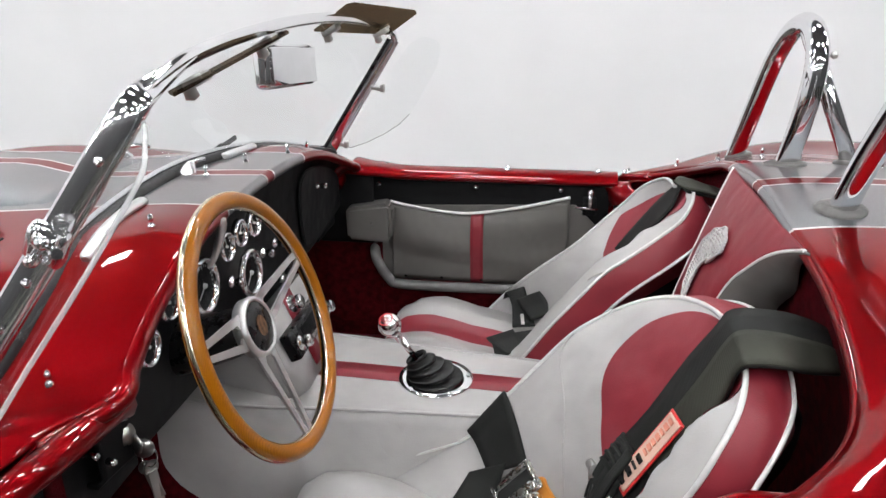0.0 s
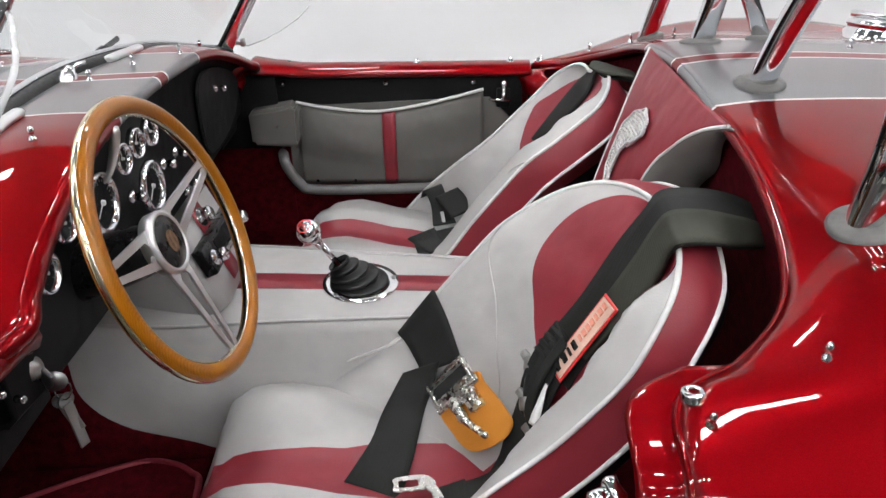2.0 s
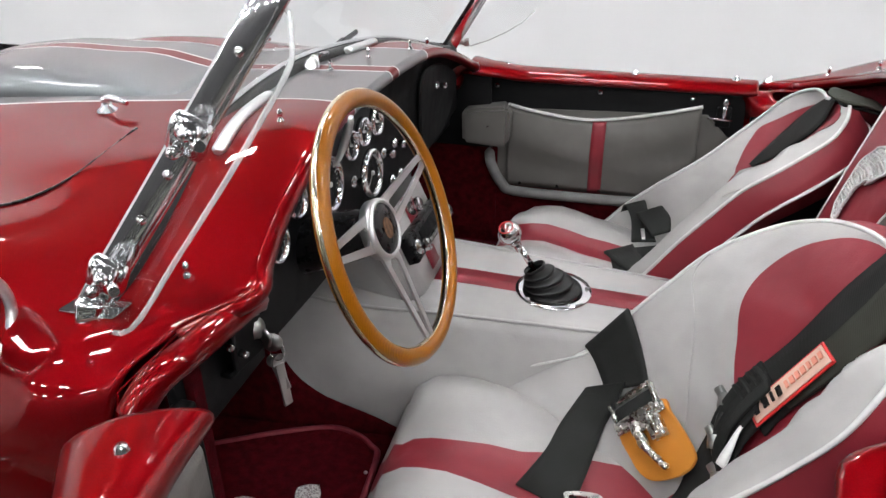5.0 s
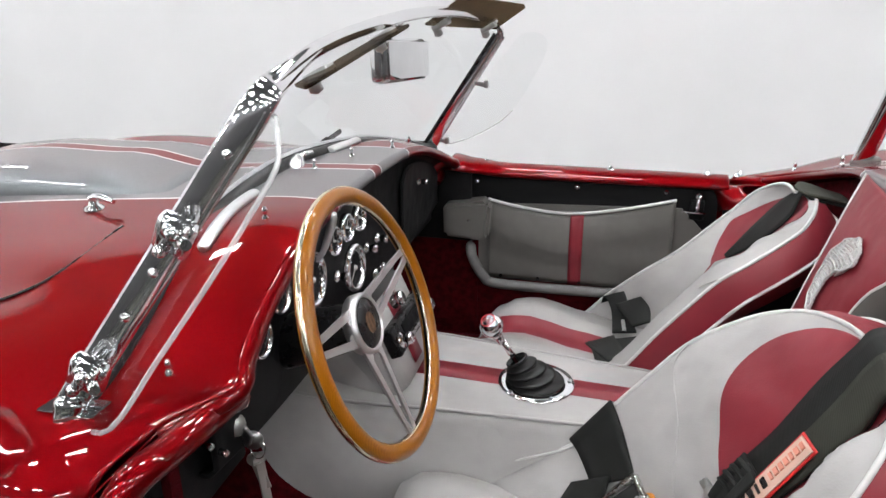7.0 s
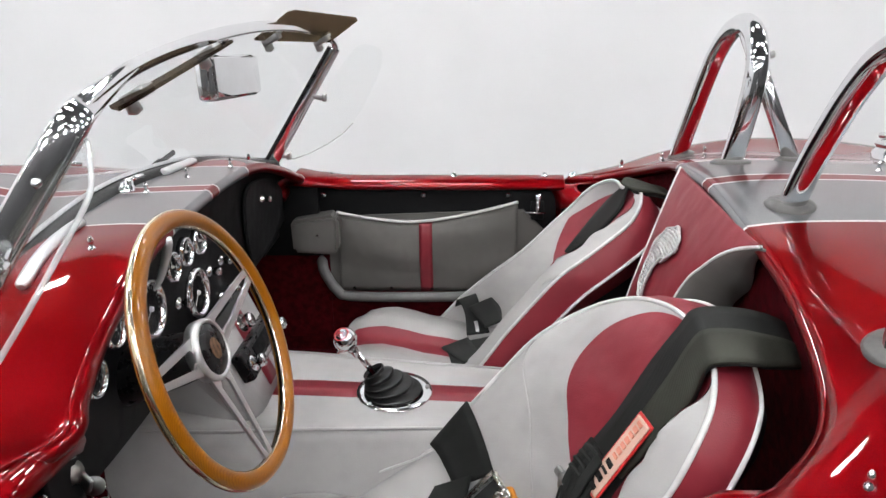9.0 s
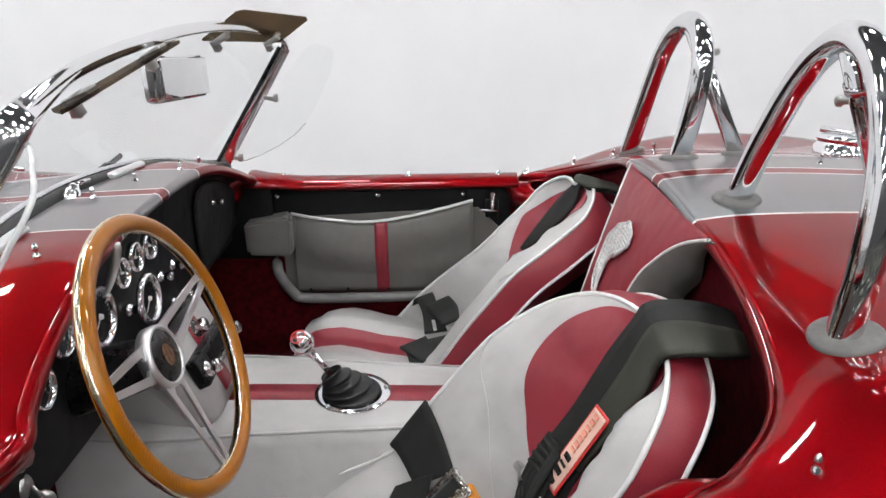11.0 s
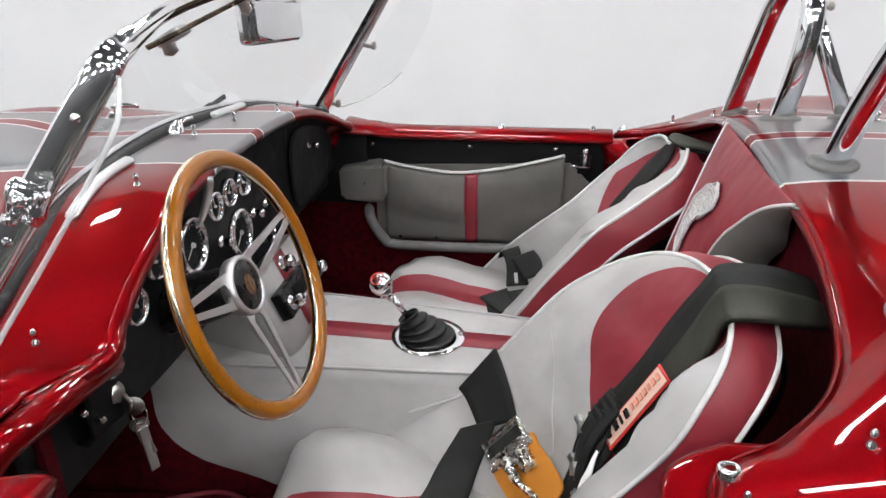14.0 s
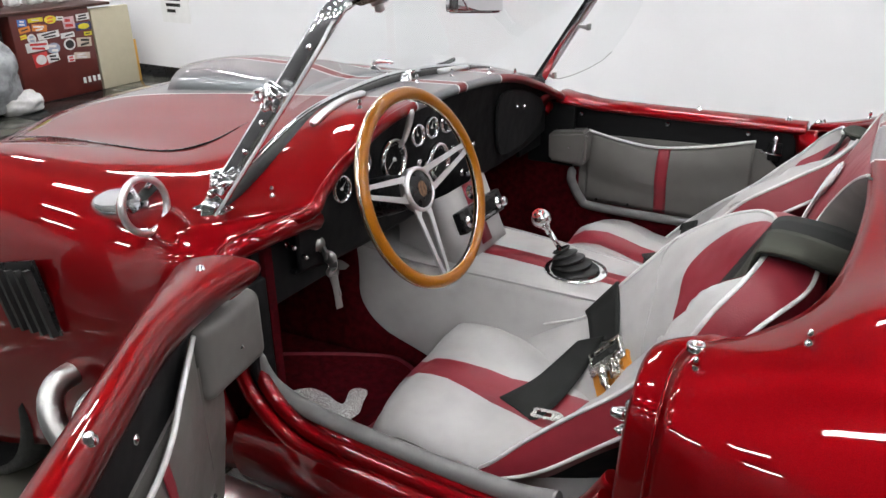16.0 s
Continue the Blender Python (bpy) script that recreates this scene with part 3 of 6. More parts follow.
# doors: a rounded red rail over a black panel with a grey map pocket
def door(name, m, label, deep=0.0):
    """A door in its own frame: hinge at 0, length along +x, inside towards -y; m sets it in place; deep sets its lining back under the rail."""
    inner = Matrix.Translation((0, deep, 0))
    def add(kind, bm, mat, parent, text="", rail=False):
        bmesh.ops.transform(bm, matrix=m if rail else m @ inner, verts=bm.verts)
        return part(kind, bm, mat, parent, text)

    rows = []
    for x in ((0.016, 0.020, 0.030, 0.05, 0.08, 0.11, 0.14, 0.17, 0.20, 0.24, 0.30, 0.40, 0.55, 0.715) if deep else (0.036, 0.042, 0.06, 0.085, 0.11, 0.15, 0.20, 0.30, 0.45, 0.60, 0.718, 0.722)):
        flare = table(x, [(0.036, 0.034), (0.10, 0.012), (0.17, 0.0)]) if not deep else 0.078 * max(0.0, (0.27 - x) / 0.25) ** 2.0
        lip = ((0.022, 0.748), (0.011, 0.768), (0.003, 0.790), (0.007, 0.808), (0.022, 0.819), (0.040, 0.817), (0.057, 0.803), (0.070, 0.772)) if deep else ((-0.016, 0.750), (-0.033, 0.755), (-0.039, 0.765), (-0.027, 0.778), (0.000, 0.785), (0.028, 0.777), (0.056, 0.740))
        low = 0.055 if deep else 0.0
        lift = 0 if deep else table(x, [(0.036, 0.020), (0.09, 0.010), (0.17, 0.0)])
        rows.append([Vector((x if z > 0.75 else max(x, 0.03 if deep else 0.02), y - (flare * (max(0, min(1, (0.066 - y) / 0.060)) ** 1.5 if deep else max(0, min(1, (0.02 - y) / 0.028))) if z > (0.7 if deep else 0.752) else 0.0) + (deep if z < 0.62 and y < 0.05 else 0), z + (lift if z > 0.73 else 0))) for y, z in lip + ((0.080 + 0.03 * (deep > 0), 0.66), (0.092 + 0.03 * (deep > 0), 0.54), (0.086 + 0.02 * (deep > 0), 0.45 - low), (0.02, 0.435 - low), (-0.004, 0.45 - low), (-0.006, 0.60)) + (((0.030, 0.740),) if deep else ())])
    bm = B()
    vs = grid(bm, [smooth(r, 4, True) for r in rows], close_u=True)
    bm.faces.new(vs[0]), bm.faces.new(vs[-1])
    d = add(name, bm, RED_PLAIN, car, label, True)
    bm = B()
    block(bm, (0.69, 0.010, 0.30), pose(0.36, -0.014, 0.615), 0.004)
    add("upper_lining", bm, BLACK_SKIN, d, "black door lining")
    # lower lining panel, rounded towards the hinge
    out = [(0.055, 0.58), (0.075, 0.52), (0.12, 0.475), (0.20, 0.460), (0.70, 0.460), (0.70, 0.62), (0.62, 0.70), (0.10, 0.68), (0.055, 0.64)]
    if deep:
        out = [(0.006, 0.61), (0.013, 0.55), (0.034, 0.50), (0.058, 0.462), (0.090, 0.415), (0.12, 0.400), (0.69, 0.400), (0.69, 0.62), (0.62, 0.70), (0.10, 0.68), (0.03, 0.66)]
    bm = B()
    slab(bm, [(x, -0.024, z) for x, z in out], (0, 1, 0), 0.006)
    add("lower_lining", bm, MID_GREY_SKIN, d, "grey vinyl lower door lining")
    top = smooth([(x, 0, z) for x, z in ((0.145, 0.748), (0.24, 0.710), (0.30, 0.684), (0.39, 0.674), (0.605, 0.70))], 8) if deep else smooth([(x, 0, z) for x, z in ((0.134, 0.694), (0.22, 0.680), (0.335, 0.671), (0.46, 0.688), (0.605, 0.722))], 8)
    band_at = (0.585, 0.655) if deep else (0.530, 0.600)
    cols = sorted(set([i / 40 for i in range(41)] + list(band_at)))
    rows = []
    for k in range(15):
        t = k / 14
        row = []
        for c in cols:
            f = c * (len(top) - 1)
            i = min(int(f), len(top) - 2)
            p = top[i].lerp(top[i + 1], f - i)
            z = lerp(p.z, 0.472, t)
            bulge = (0.010 if deep else 0.024) * math.sin(math.pi * min(1, t * 0.85 + 0.15)) * (1 - abs(c - 0.5) ** 2 * 3.2)
            sag = (0.0042 * math.sin(7.5 * (t + 1.5 * (c - 0.45) ** 2) - 0.8) + 0.0022 * math.sin(13 * t - 5 * c * c + 2)) * math.sin(math.pi * t)
            row.append(Vector((p.x, -0.030 - max(0, bulge) - sag * (0.35 if deep else 1.0), z)))
        rows.append(row)
    lo, hi = cols.index(band_at[0]), cols.index(band_at[1])
    bm = B()
    grid(bm, rows)
    thicken(bm, 0.004)
    pocket = add("map_pocket", bm, MID_GREY_SKIN, d, "grey vinyl map pocket with red band")
    bm = B()
    grid(bm, [[p + Vector((0, -0.0035, 0)) for p in r[lo:hi + 1]] for r in rows])
    thicken(bm, 0.002)
    add("red_band", bm, RED_SKIN, pocket)
    bm = B()
    tube(bm, [p + Vector((0, -0.003, 0.002)) for p in rows[0]], 0.0042, 8)
    add("piping", bm, PIPING, pocket)
    for x in (0.17, 0.27, 0.38, 0.49):
        bm = B()
        lathe(bm, [(0.004, 0), (0.004, 0.003), (0.001, 0.005)], (x, -0.034, 0.481), (0, -1, 0), 10)
        add("button", bm, BLACK, pocket)
    # hinge cover: a soft-edged box, cut away towards the hinge
    bm = B()
    if deep:
        block(bm, (0.166, 0.082, 0.132), pose(0.027, -0.030, 0.674, 0, 0, 22), 0.022, 5)
    else:
        slab(bm, [(x, -0.02, z) for x, z in ((0.022, 0.598), (0.120, 0.592), (0.141, 0.600), (0.146, 0.692), (0.134, 0.702), (0.030, 0.686), (0.020, 0.675))], (0, -1, 0), 0.062, 0.009)
    cover = add("hinge_cover", bm, MID_GREY_SKIN, d, "grey vinyl hinge cover")
    bm = B()
    lathe(bm, [(0.004, 0), (0.004, 0.003), (0.001, 0.005)], ((0.035, -0.070, 0.665) if deep else (0.090, -0.082, 0.648)), (0, -1, 0), 10)
    add("button", bm, CHROME, cover)
    # latch
    bm = B()
    block(bm, (0.034, 0.012, 0.050), pose(0.655, -0.028, 0.700), 0.004)
    latch = add("latch_plate", bm, BLACK_SKIN, d)
    bm = B()
    tube(bm, [(0.655, -0.045, 0.700), (0.655, -0.045, 0.735)], 0.005, 10)
    lathe(bm, [(0.001, -0.008), (0.008, -0.004), (0.009, 0), (0.006, 0.006), (0.001, 0.008)], (0.655, -0.045, 0.740), (0, 0, 1), 12)
    lathe(bm, [(0.001, -0.006), (0.006, -0.003), (0.006, 0.003), (0.001, 0.006)], (0.655, -0.045, 0.712), (0, 0, 1), 12)
    tube(bm, [(0.618, -0.043, 0.700), (0.675, -0.043, 0.696)], 0.003, 8)
    add("latch", bm, CHROME, latch, "chrome slide latch")
    for x in (0.064, 0.460, 0.66) if deep else (0.121, 0.440, 0.673):
        bm = B()
        lathe(bm, [(0.009, -0.004), (0.009, 0.002), (0.006, 0.005), (0.006, 0.008), (0.001, 0.010)], (x, (0.0 if x < 0.1 else 0.014) if deep else 0.0, 0.816 if deep else 0.784), (0, 0, 1), 14)
        add("snap_stud", bm, CHROME, d, "", True)
    for x in (0.10, 0.36, 0.58):
        bm = B()
        lathe(bm, [(0.007, 0), (0.007, 0.003), (0.001, 0.005)], (x, -0.020, 0.738), (0, -1, 0), 12)
        add("button", bm, CHROME, d)
    # hinges
    for z in (0.52, 0.68):
        bm = B()
        block(bm, (0.07 if not deep else 0.05, 0.02, 0.03), pose(-0.015, 0.0 if not deep else 0.05, z), 0.004)
        add("hinge", bm, RUBBER, d, "", True)
    return d


door("passenger_door", Matrix.Translation((-0.742, 0.645, 0)), "closed red door, grey map pocket inside")
door("driver_door", Matrix.Translation((-0.717, -0.784, 0.0)) @ pose(0, 0, 0, 0, 0, -57.1) @ Matrix.Diagonal((1, -1, 1, 1)), "red door standing wide open", 0.034)


# ---- cockpit lining ----
def stack_face(y, t, out=0.0):
    """A point of the sloping centre stack: t runs from its top to the tunnel."""
    return Vector((lerp(-0.708, -0.632, t) + 0.87 * out, y, lerp(0.735, 0.560, t) + 0.4 * out))


def dial(y, z, r, parent, needle):
    bm = B()
    lathe(bm, [(r * 0.86, 0.0), (r * 0.90, 0.010), (r, 0.010), (r * 1.08, 0.004), (r * 1.08, -0.002)], (-0.733, y, z), (1, 0, 0.06), 28)
    d = part("dial", bm, CHROME, parent, "round dial with chrome bezel")
    bm = B()
    lathe(bm, [(r * 0.9, 0.002), (0.0001, 0.002)], (-0.733, y, z), (1, 0, 0.06), 24)
    part("dial_face", bm, DIAL, d)
    bm = B()
    n = 21 if r > 0.04 else 11
    for k in range(n):
        a = radians(225 - 270 * k / (n - 1))
        long = 0.16 if k % 5 == 0 else 0.09
        c = Vector((-0.7302, y + r * (0.80 - long / 2) * math.cos(a), z + r * (0.80 - long / 2) * math.sin(a)))
        block(bm, (0.0006, r * long, r * 0.022), Matrix.Translation(c) @ Matrix.Rotation(a, 4, "X"))
    part("marks", bm, DIAL_INK, d)
    bm = B()
    a = radians(needle)
    block(bm, (0.0012, r * 0.72, r * 0.030), Matrix.Translation((-0.7285, y + r * 0.26 * math.cos(a), z + r * 0.26 * math.sin(a))) @ Matrix.Rotation(a, 4, "X"))
    lathe(bm, [(r * 0.11, 0.002), (r * 0.09, 0.006), (0.0001, 0.007)], (-0.7315, y, z), (1, 0, 0.06), 14)
    part("needle", bm, DIAL_INK, d)
    bm = B()
    lathe(bm, [(r * 0.88, 0.008), (0.0001, 0.0085)], (-0.733, y, z), (1, 0, 0.06), 24)
    glass_ob = part("dial_glass", bm, LENS_GLASS, d)
    glass_ob.visible_shadow = False


def chrome_knob(at, way, r, parent, name="knob", label=""):
    bm = B()
    lathe(bm, [(r * 1.25, -0.002), (r * 1.25, 0.003), (r * 0.75, 0.005), (r * 0.75, 0.010), (r, 0.012), (r, 0.020), (r * 0.8, 0.023), (0.0001, 0.023)], at, way, 18)
    return part(name, bm, CHROME, parent, label)


def cockpit():
    for name, size, at in (("floor_carpet", (1.45, 1.26, 0.02), (-0.50, 0, 0.285)), ("firewall_carpet", (0.02, 1.24, 0.47), (-1.22, 0, 0.515))):
        bm = B()
        block(bm, size, pose(*at))
        part(name, bm, CARPET, car, "deep red carpet")
    top = smooth(mirrored([(p[0] + 0.030, p[1] * 0.992, p[2] - 0.022) for p in REAR_RIM[:7]]), 5)
    bm = B()
    grid(bm, [[Vector((p.x + 0.030 * k, p.y, lerp(p.z, 0.295, k))) for p in top] for k in (0, 0.12, 0.35, 0.7, 1)])
    thicken(bm, 0.006)
    part("bulkhead_carpet", bm, CARPET, car, "deep red carpet")
    # added black block hides the red post and stands in for shade
    bm = B()
    block(bm, (0.026, 0.05, 0.22), pose(-0.756, -0.672, 0.60), 0.004)
    part("post_lining", bm, BLACK_SKIN, car, "added black block over the red hinge post")
    for s in (-1, 1):
        for size, at in (((0.48, 0.02, 0.50), (-0.99, s * 0.63, 0.53)), ((0.23, 0.02, 0.48), (0.12, s * 0.645, 0.53)), ((0.80, 0.02, 0.14 if s < 0 else 0.18), (-0.38, -0.636 if s < 0 else 0.620, 0.358 if s < 0 else 0.378))):
            bm = B()
            block(bm, size, pose(*at))
            part("side_carpet", bm, CARPET, car)
        # rolled edge strip round the door opening
        bm = B()
        k = 0.0 if s < 0 else 0.070
        edge = [(-0.785, -0.690, 0.66), (-0.762, -0.683, 0.59), (-0.750, -0.675, 0.522), (-0.718, -0.666, 0.482), (-0.645, -0.664, 0.463), (-0.56, -0.664, 0.456), (-0.40, -0.668, 0.456), (-0.24, -0.672, 0.464), (-0.16, -0.672, 0.480)]
        if s > 0:
            edge = [(-0.726 + k, 0.672 - 0.8 * k, 0.565), (-0.715 + k, 0.652 - k, 0.54), (-0.665 + 0.7 * k, 0.662 - k, 0.482), (-0.58, 0.668 - k, 0.462), (-0.40, 0.672 - k, 0.459), (-0.24, 0.672 - k, 0.464), (-0.16, 0.672 - k, 0.480)]
        tube(bm, smooth(edge, 6), 0.016 if s < 0 else 0.0135, 12)
        part("door_seal", bm, SEAL_GREY, car, "grey rolled door seal")
        for off, drop, r in ((0.026, 0.012, 0.015), (0.052, 0.026, 0.014)) if s < 0 else ():
            path = smooth([(-0.765 - off * 0.5, s * (0.655 + off), 0.66), (-0.740 - off * 0.5, s * (0.655 + off), 0.54 - drop), (-0.680, s * (0.664 + off), 0.470 - drop), (-0.585, s * (0.668 + off), 0.448 - drop),
                           (-0.40, s * (0.672 + off), 0.444 - drop), (-0.24, s * (0.672 + off), 0.452 - drop), (-0.13, s * (0.674 + off), 0.505 - drop), (-0.070, s * (0.680 + off), 0.60 - drop)], 6)
            bm = B()
            tube(bm, path, r, 10)
            part("sill_lip", bm, RED_PLAIN, car)
    # added black block darkens the red shut face behind the hinge
    bm = B()
    block(bm, (0.150, 0.012, 0.20), pose(-0.728, 0.607, 0.677), 0.003)
    part("jamb_lining", bm, BLACK_SKIN, car, "added black block beside the door hinge")
    bm = B()
    block(bm, (0.16, 0.012, 0.24), pose(-0.715, 0.612, 0.455))
    part("side_carpet", bm, CARPET, car)
    # a second added block keeps the rear jamb dark
    bm = B()
    block(bm, (0.075, 0.02, 0.20), pose(0.012, 0.622, 0.645), 0.003)
    part("jamb_lining", bm, BLACK_SKIN, car, "added black block beside the closed door")
    # footwell top so that the nose is closed
    bm = B()
    block(bm, (0.44, 1.14, 0.02), pose(-0.99, 0, 0.745))
    part("footwell_roof", bm, BLACK, car)
    # dash panel
    rows = []
    for x, drop in ((-0.716, 0.012), (-0.735, 0.030)):
        rows.append([Vector((x, p[1] * 0.985, p[2] - drop)) for p in mirrored([(-0.70, y, z) for _, y, z in FRONT_RIM[:6]])])
    low = [Vector((-0.735, p.y, 0.672 + max(0, abs(p.y) - 0.40) * 0.12)) for p in rows[0]]
    rows += [low, [p + Vector((-0.012, 0, -0.014)) for p in low], [p + Vector((-0.04, 0, -0.012)) for p in low]]
    bm = B()
    grid(bm, [smooth(r, 4) for r in rows])
    thicken(bm, -0.006)
    dash = part("dashboard", bm, BLACK_SKIN, car, "black vinyl dashboard")
    for y, z, r, needle in ((-0.435, 0.812, 0.026, 40), (-0.367, 0.847, 0.026, 140), (-0.252, 0.822, 0.043, 215), (-0.158, 0.852, 0.0235, 100), (-0.098, 0.855, 0.0235, 60), (-0.034, 0.852, 0.0235, 120), (-0.067, 0.767, 0.042, 222)):
        dial(y, z, r, dash, needle)
    for y, z in ((0.002, 0.779), (0.067, 0.775), (0.046, 0.707), (0.095, 0.702), (-0.148, 0.784), (-0.18, 0.70)):
        chrome_knob((-0.732, y, z), (1, 0, 0), 0.008, dash, "switch")
    # glovebox lid
    out = smooth([(-0.731, y, z) for y, z in ((0.225, 0.79), (0.235, 0.842), (0.28, 0.862), (0.38, 0.848), (0.48, 0.812), (0.53, 0.775), (0.50, 0.725), (0.40, 0.695), (0.28, 0.692), (0.235, 0.72))], 5, True)
    bm = B()
    slab(bm, out, (1, 0, 0), 0.006, 0.002)
    lid = part("glovebox_lid", bm, BLACK_SKIN, dash, "black rounded glovebox lid")
    bm = B()
    tube(bm, [p + Vector((0.002, 0, 0)) for p in out], 0.0028, 6, True)
    part("piping", bm, BLACK_SKIN, lid)
    chrome_knob((-0.724, 0.345, 0.812), (1, 0, 0), 0.0065, lid, "knob", "chrome glovebox knob")
    # ignition lock below the dash
    # centre stack with radio and red band
    rows = []
    for y, d in ((-0.118, -0.040), (-0.116, -0.026), (-0.108, -0.012), (-0.095, -0.003), (-0.080, 0.0), (0.085, 0.0), (0.098, -0.006), (0.104, -0.020)):
        rows.append([stack_face(y, 0.20, d), stack_face(y, 0.4, d), stack_face(y, 0.7, d), stack_face(y, 1.08, d), Vector((-0.83, y * 0.8, 0.54)), Vector((-0.83, y * 0.8, 0.70))])
    bm = B()
    vs = grid(bm, rows)
    bm.faces.new(vs[0]), bm.faces.new(vs[-1])
    stack = part("console_unit", bm, GREY_SKIN, car, "grey vinyl console unit")
    bm = B()
    grid(bm, [[stack_face(y, t, 0.002) for t in (0.20, 0.4, 0.7, 1.0)] for y in (-0.029, 0.018)])
    thicken(bm, 0.001)
    part("red_band", bm, RED_SKIN, stack)
    q = (stack_face(0, 0) - stack_face(0, 1)).normalized()
    m = Matrix.Translation(stack_face(-0.004, 0.60, 0.010)) @ Matrix((Vector((0, 1, 0)), q, Vector((0, 1, 0)).cross(q))).transposed().to_4x4()
    bm = B()
    block(bm, (0.20, 0.054, 0.024), m, 0.004)
    radio = part("radio", bm, BLACK, stack, "black radio with chrome knobs")
    bm = B()
    block(bm, (0.105, 0.026, 0.003), m @ pose(0, 0.004, 0.013), 0.001)
    part("radio_display", bm, DIAL, radio)
    for k in range(5):
        bm = B()
        block(bm, (0.014, 0.006, 0.004), m @ pose(-0.038 + 0.019 * k, -0.018, 0.0135), 0.001)
        part("radio_button", bm, STEEL, radio)
    for x in (-0.074, 0.074):
        chrome_knob(m @ Vector((x, -0.004, 0.012)), (m.to_3x3() @ Vector((0, 0, 1))), 0.012, radio)
    chrome_knob(stack_face(-0.004, 0.335, 0.003), Vector((0.87, 0, 0.4)), 0.014, stack, "knob", "chrome heater knob")
    # tunnel
    rows = []
    for x, w, z in ((-1.20, 0.20, 0.62), (-0.80, 0.165, 0.545), (-0.55, 0.140, 0.535), (-0.30, 0.118, 0.527), (-0.10, 0.105, 0.52), (0.20, 0.10, 0.51)):
        rows.append([Vector((x, y, h)) for y, h in ((-w - 0.060, 0.29), (-w - 0.035, 0.42), (-w - 0.008, z - 0.02), (-w + 0.004, z), (-w + 0.02, z + 0.003), (-0.03, z + 0.004), (0.025, z + 0.004), (w - 0.02, z + 0.003), (w - 0.004, z), (w + 0.008, z - 0.02), (w + 0.035, 0.42), (w + 0.060, 0.29))])
    cols = [smooth([r[j] for r in rows], 6) for j in range(12)]
    bm = B()
    grid(bm, cols)
    tunnel = part("tunnel", bm, GREY_SKIN, car, "grey vinyl transmission tunnel")
    for j in (3, 8):
        bm = B()
        tube(bm, [p + Vector((0, 0, 0.001)) for p in cols[j]], 0.0032, 8)
        part("piping", bm, GREY_SKIN, tunnel)
    bm = B()
    grid(bm, [[p + Vector((0, 0, 0.0012)) for p in cols[j] if p.x > -0.66] for j in (5, 6)])
    thicken(bm, 0.001)
    part("red_band", bm, RED_SKIN, tunnel)
    # carpet on the tunnel's sides in the footwells, cut in a round curve
    FOOTWELL_EDGE = [(p.x, p.y) for p in smooth([(0.290, -0.60, 0), (0.330, -0.69, 0), (0.346, -0.742, 0), (0.366, -0.802, 0), (0.400, -0.852, 0), (0.446, -0.878, 0), (0.50, -0.889, 0), (0.57, -0.90, 0)], 8)]
    for s in (-1, 1):
        rows = []
        for k in range(25):
            z = lerp(0.296, 0.56, k / 24)
            end = along(z, FOOTWELL_EDGE)
            row = []
            for j in range(9):
                x = lerp(-1.21, end, j / 8)
                w = lerp(0.20, 0.165, max(0, min(1, (x + 1.2) / 0.4))) if x < -0.8 else lerp(0.165, 0.14, (x + 0.8) / 0.25)
                row.append(Vector((x, s * (table(z, [(0.29, w + 0.060), (0.42, w + 0.035), (0.52, w + 0.010), (0.56, w + 0.006)]) + 0.005), z)))
            rows.append(row)
        bm = B()
        grid(bm, rows)
        thicken(bm, 0.003)
        part("tunnel_carpet", bm, CARPET, tunnel, "dark red carpet edge")
    # padded hump behind the seats: a red face with a silver crest, grey flanks
    soft = lambda line: [(p.x, p.y) for p in smooth([(a, b, 0) for a, b in line], 10)]
    NEAR_EDGE = soft([(0.66, 0.103), (0.74, 0.105), (0.789, 0.110), (0.826, 0.125), (0.849, 0.145), (0.878, 0.171), (0.901, 0.200), (0.919, 0.232), (0.940, 0.278)])
    FAR_EDGE = soft([(0.66, 0.114), (0.74, 0.115), (0.80, 0.120), (0.85, 0.131), (0.90, 0.148), (0.945, 0.168)])

    def hump(y, z):
        d = z - 0.66
        return Vector((0.0450 + 0.2680 * d + 0.0959 * d**2 + 0.8496 * d**3 + 0.10 * y * y, y, z))

    def half(z, side):
        return along(z, NEAR_EDGE if side < 0 else FAR_EDGE)

    rows = []
    for k in range(55):
        z = lerp(0.66, 0.934, k / 54)
        rows.append([hump(half(z, v) * v, z - 0.06 * (half(z, v) * v) ** 2 * (k / 54) ** 4) + Vector((-0.010 * (1 - abs(v) ** 4) * (1 - ((z - 0.66) / 0.28) ** 3), 0, 0)) for v in (j / 16 for j in range(-16, 17))])
    bm = B()
    grid(bm, rows)
    thicken(bm, 0.004)
    pad = part("rear_hump", bm, RED_SKIN, car, "red padded hump with white piping")
    for j in (0, -1):
        s = 1 if j else -1
        bm = B()
        tube(bm, [r[j] for r in rows], 0.0030, 8)
        part("piping", bm, PIPING, pad)
        bm = B()
        wide = lambda p: table(p.z, [(0.78, 0.90), (0.86, 0.74), (0.94, 0.10)]) if s < 0 else 1.0
        grid(bm, [[r[j] for r in rows], [r[j] + Vector((0.055, s * 0.014, -0.022)) * wide(r[j]) for r in rows], [r[j] + Vector((0.085, s * 0.018, -0.055)) * wide(r[j]) for r in rows]])
        thicken(bm, 0.003)
        part("flank", bm, MID_GREY_SKIN, pad, "grey vinyl flank")
    # curved silver crest: a broad hood that narrows to a tail
    crest = []
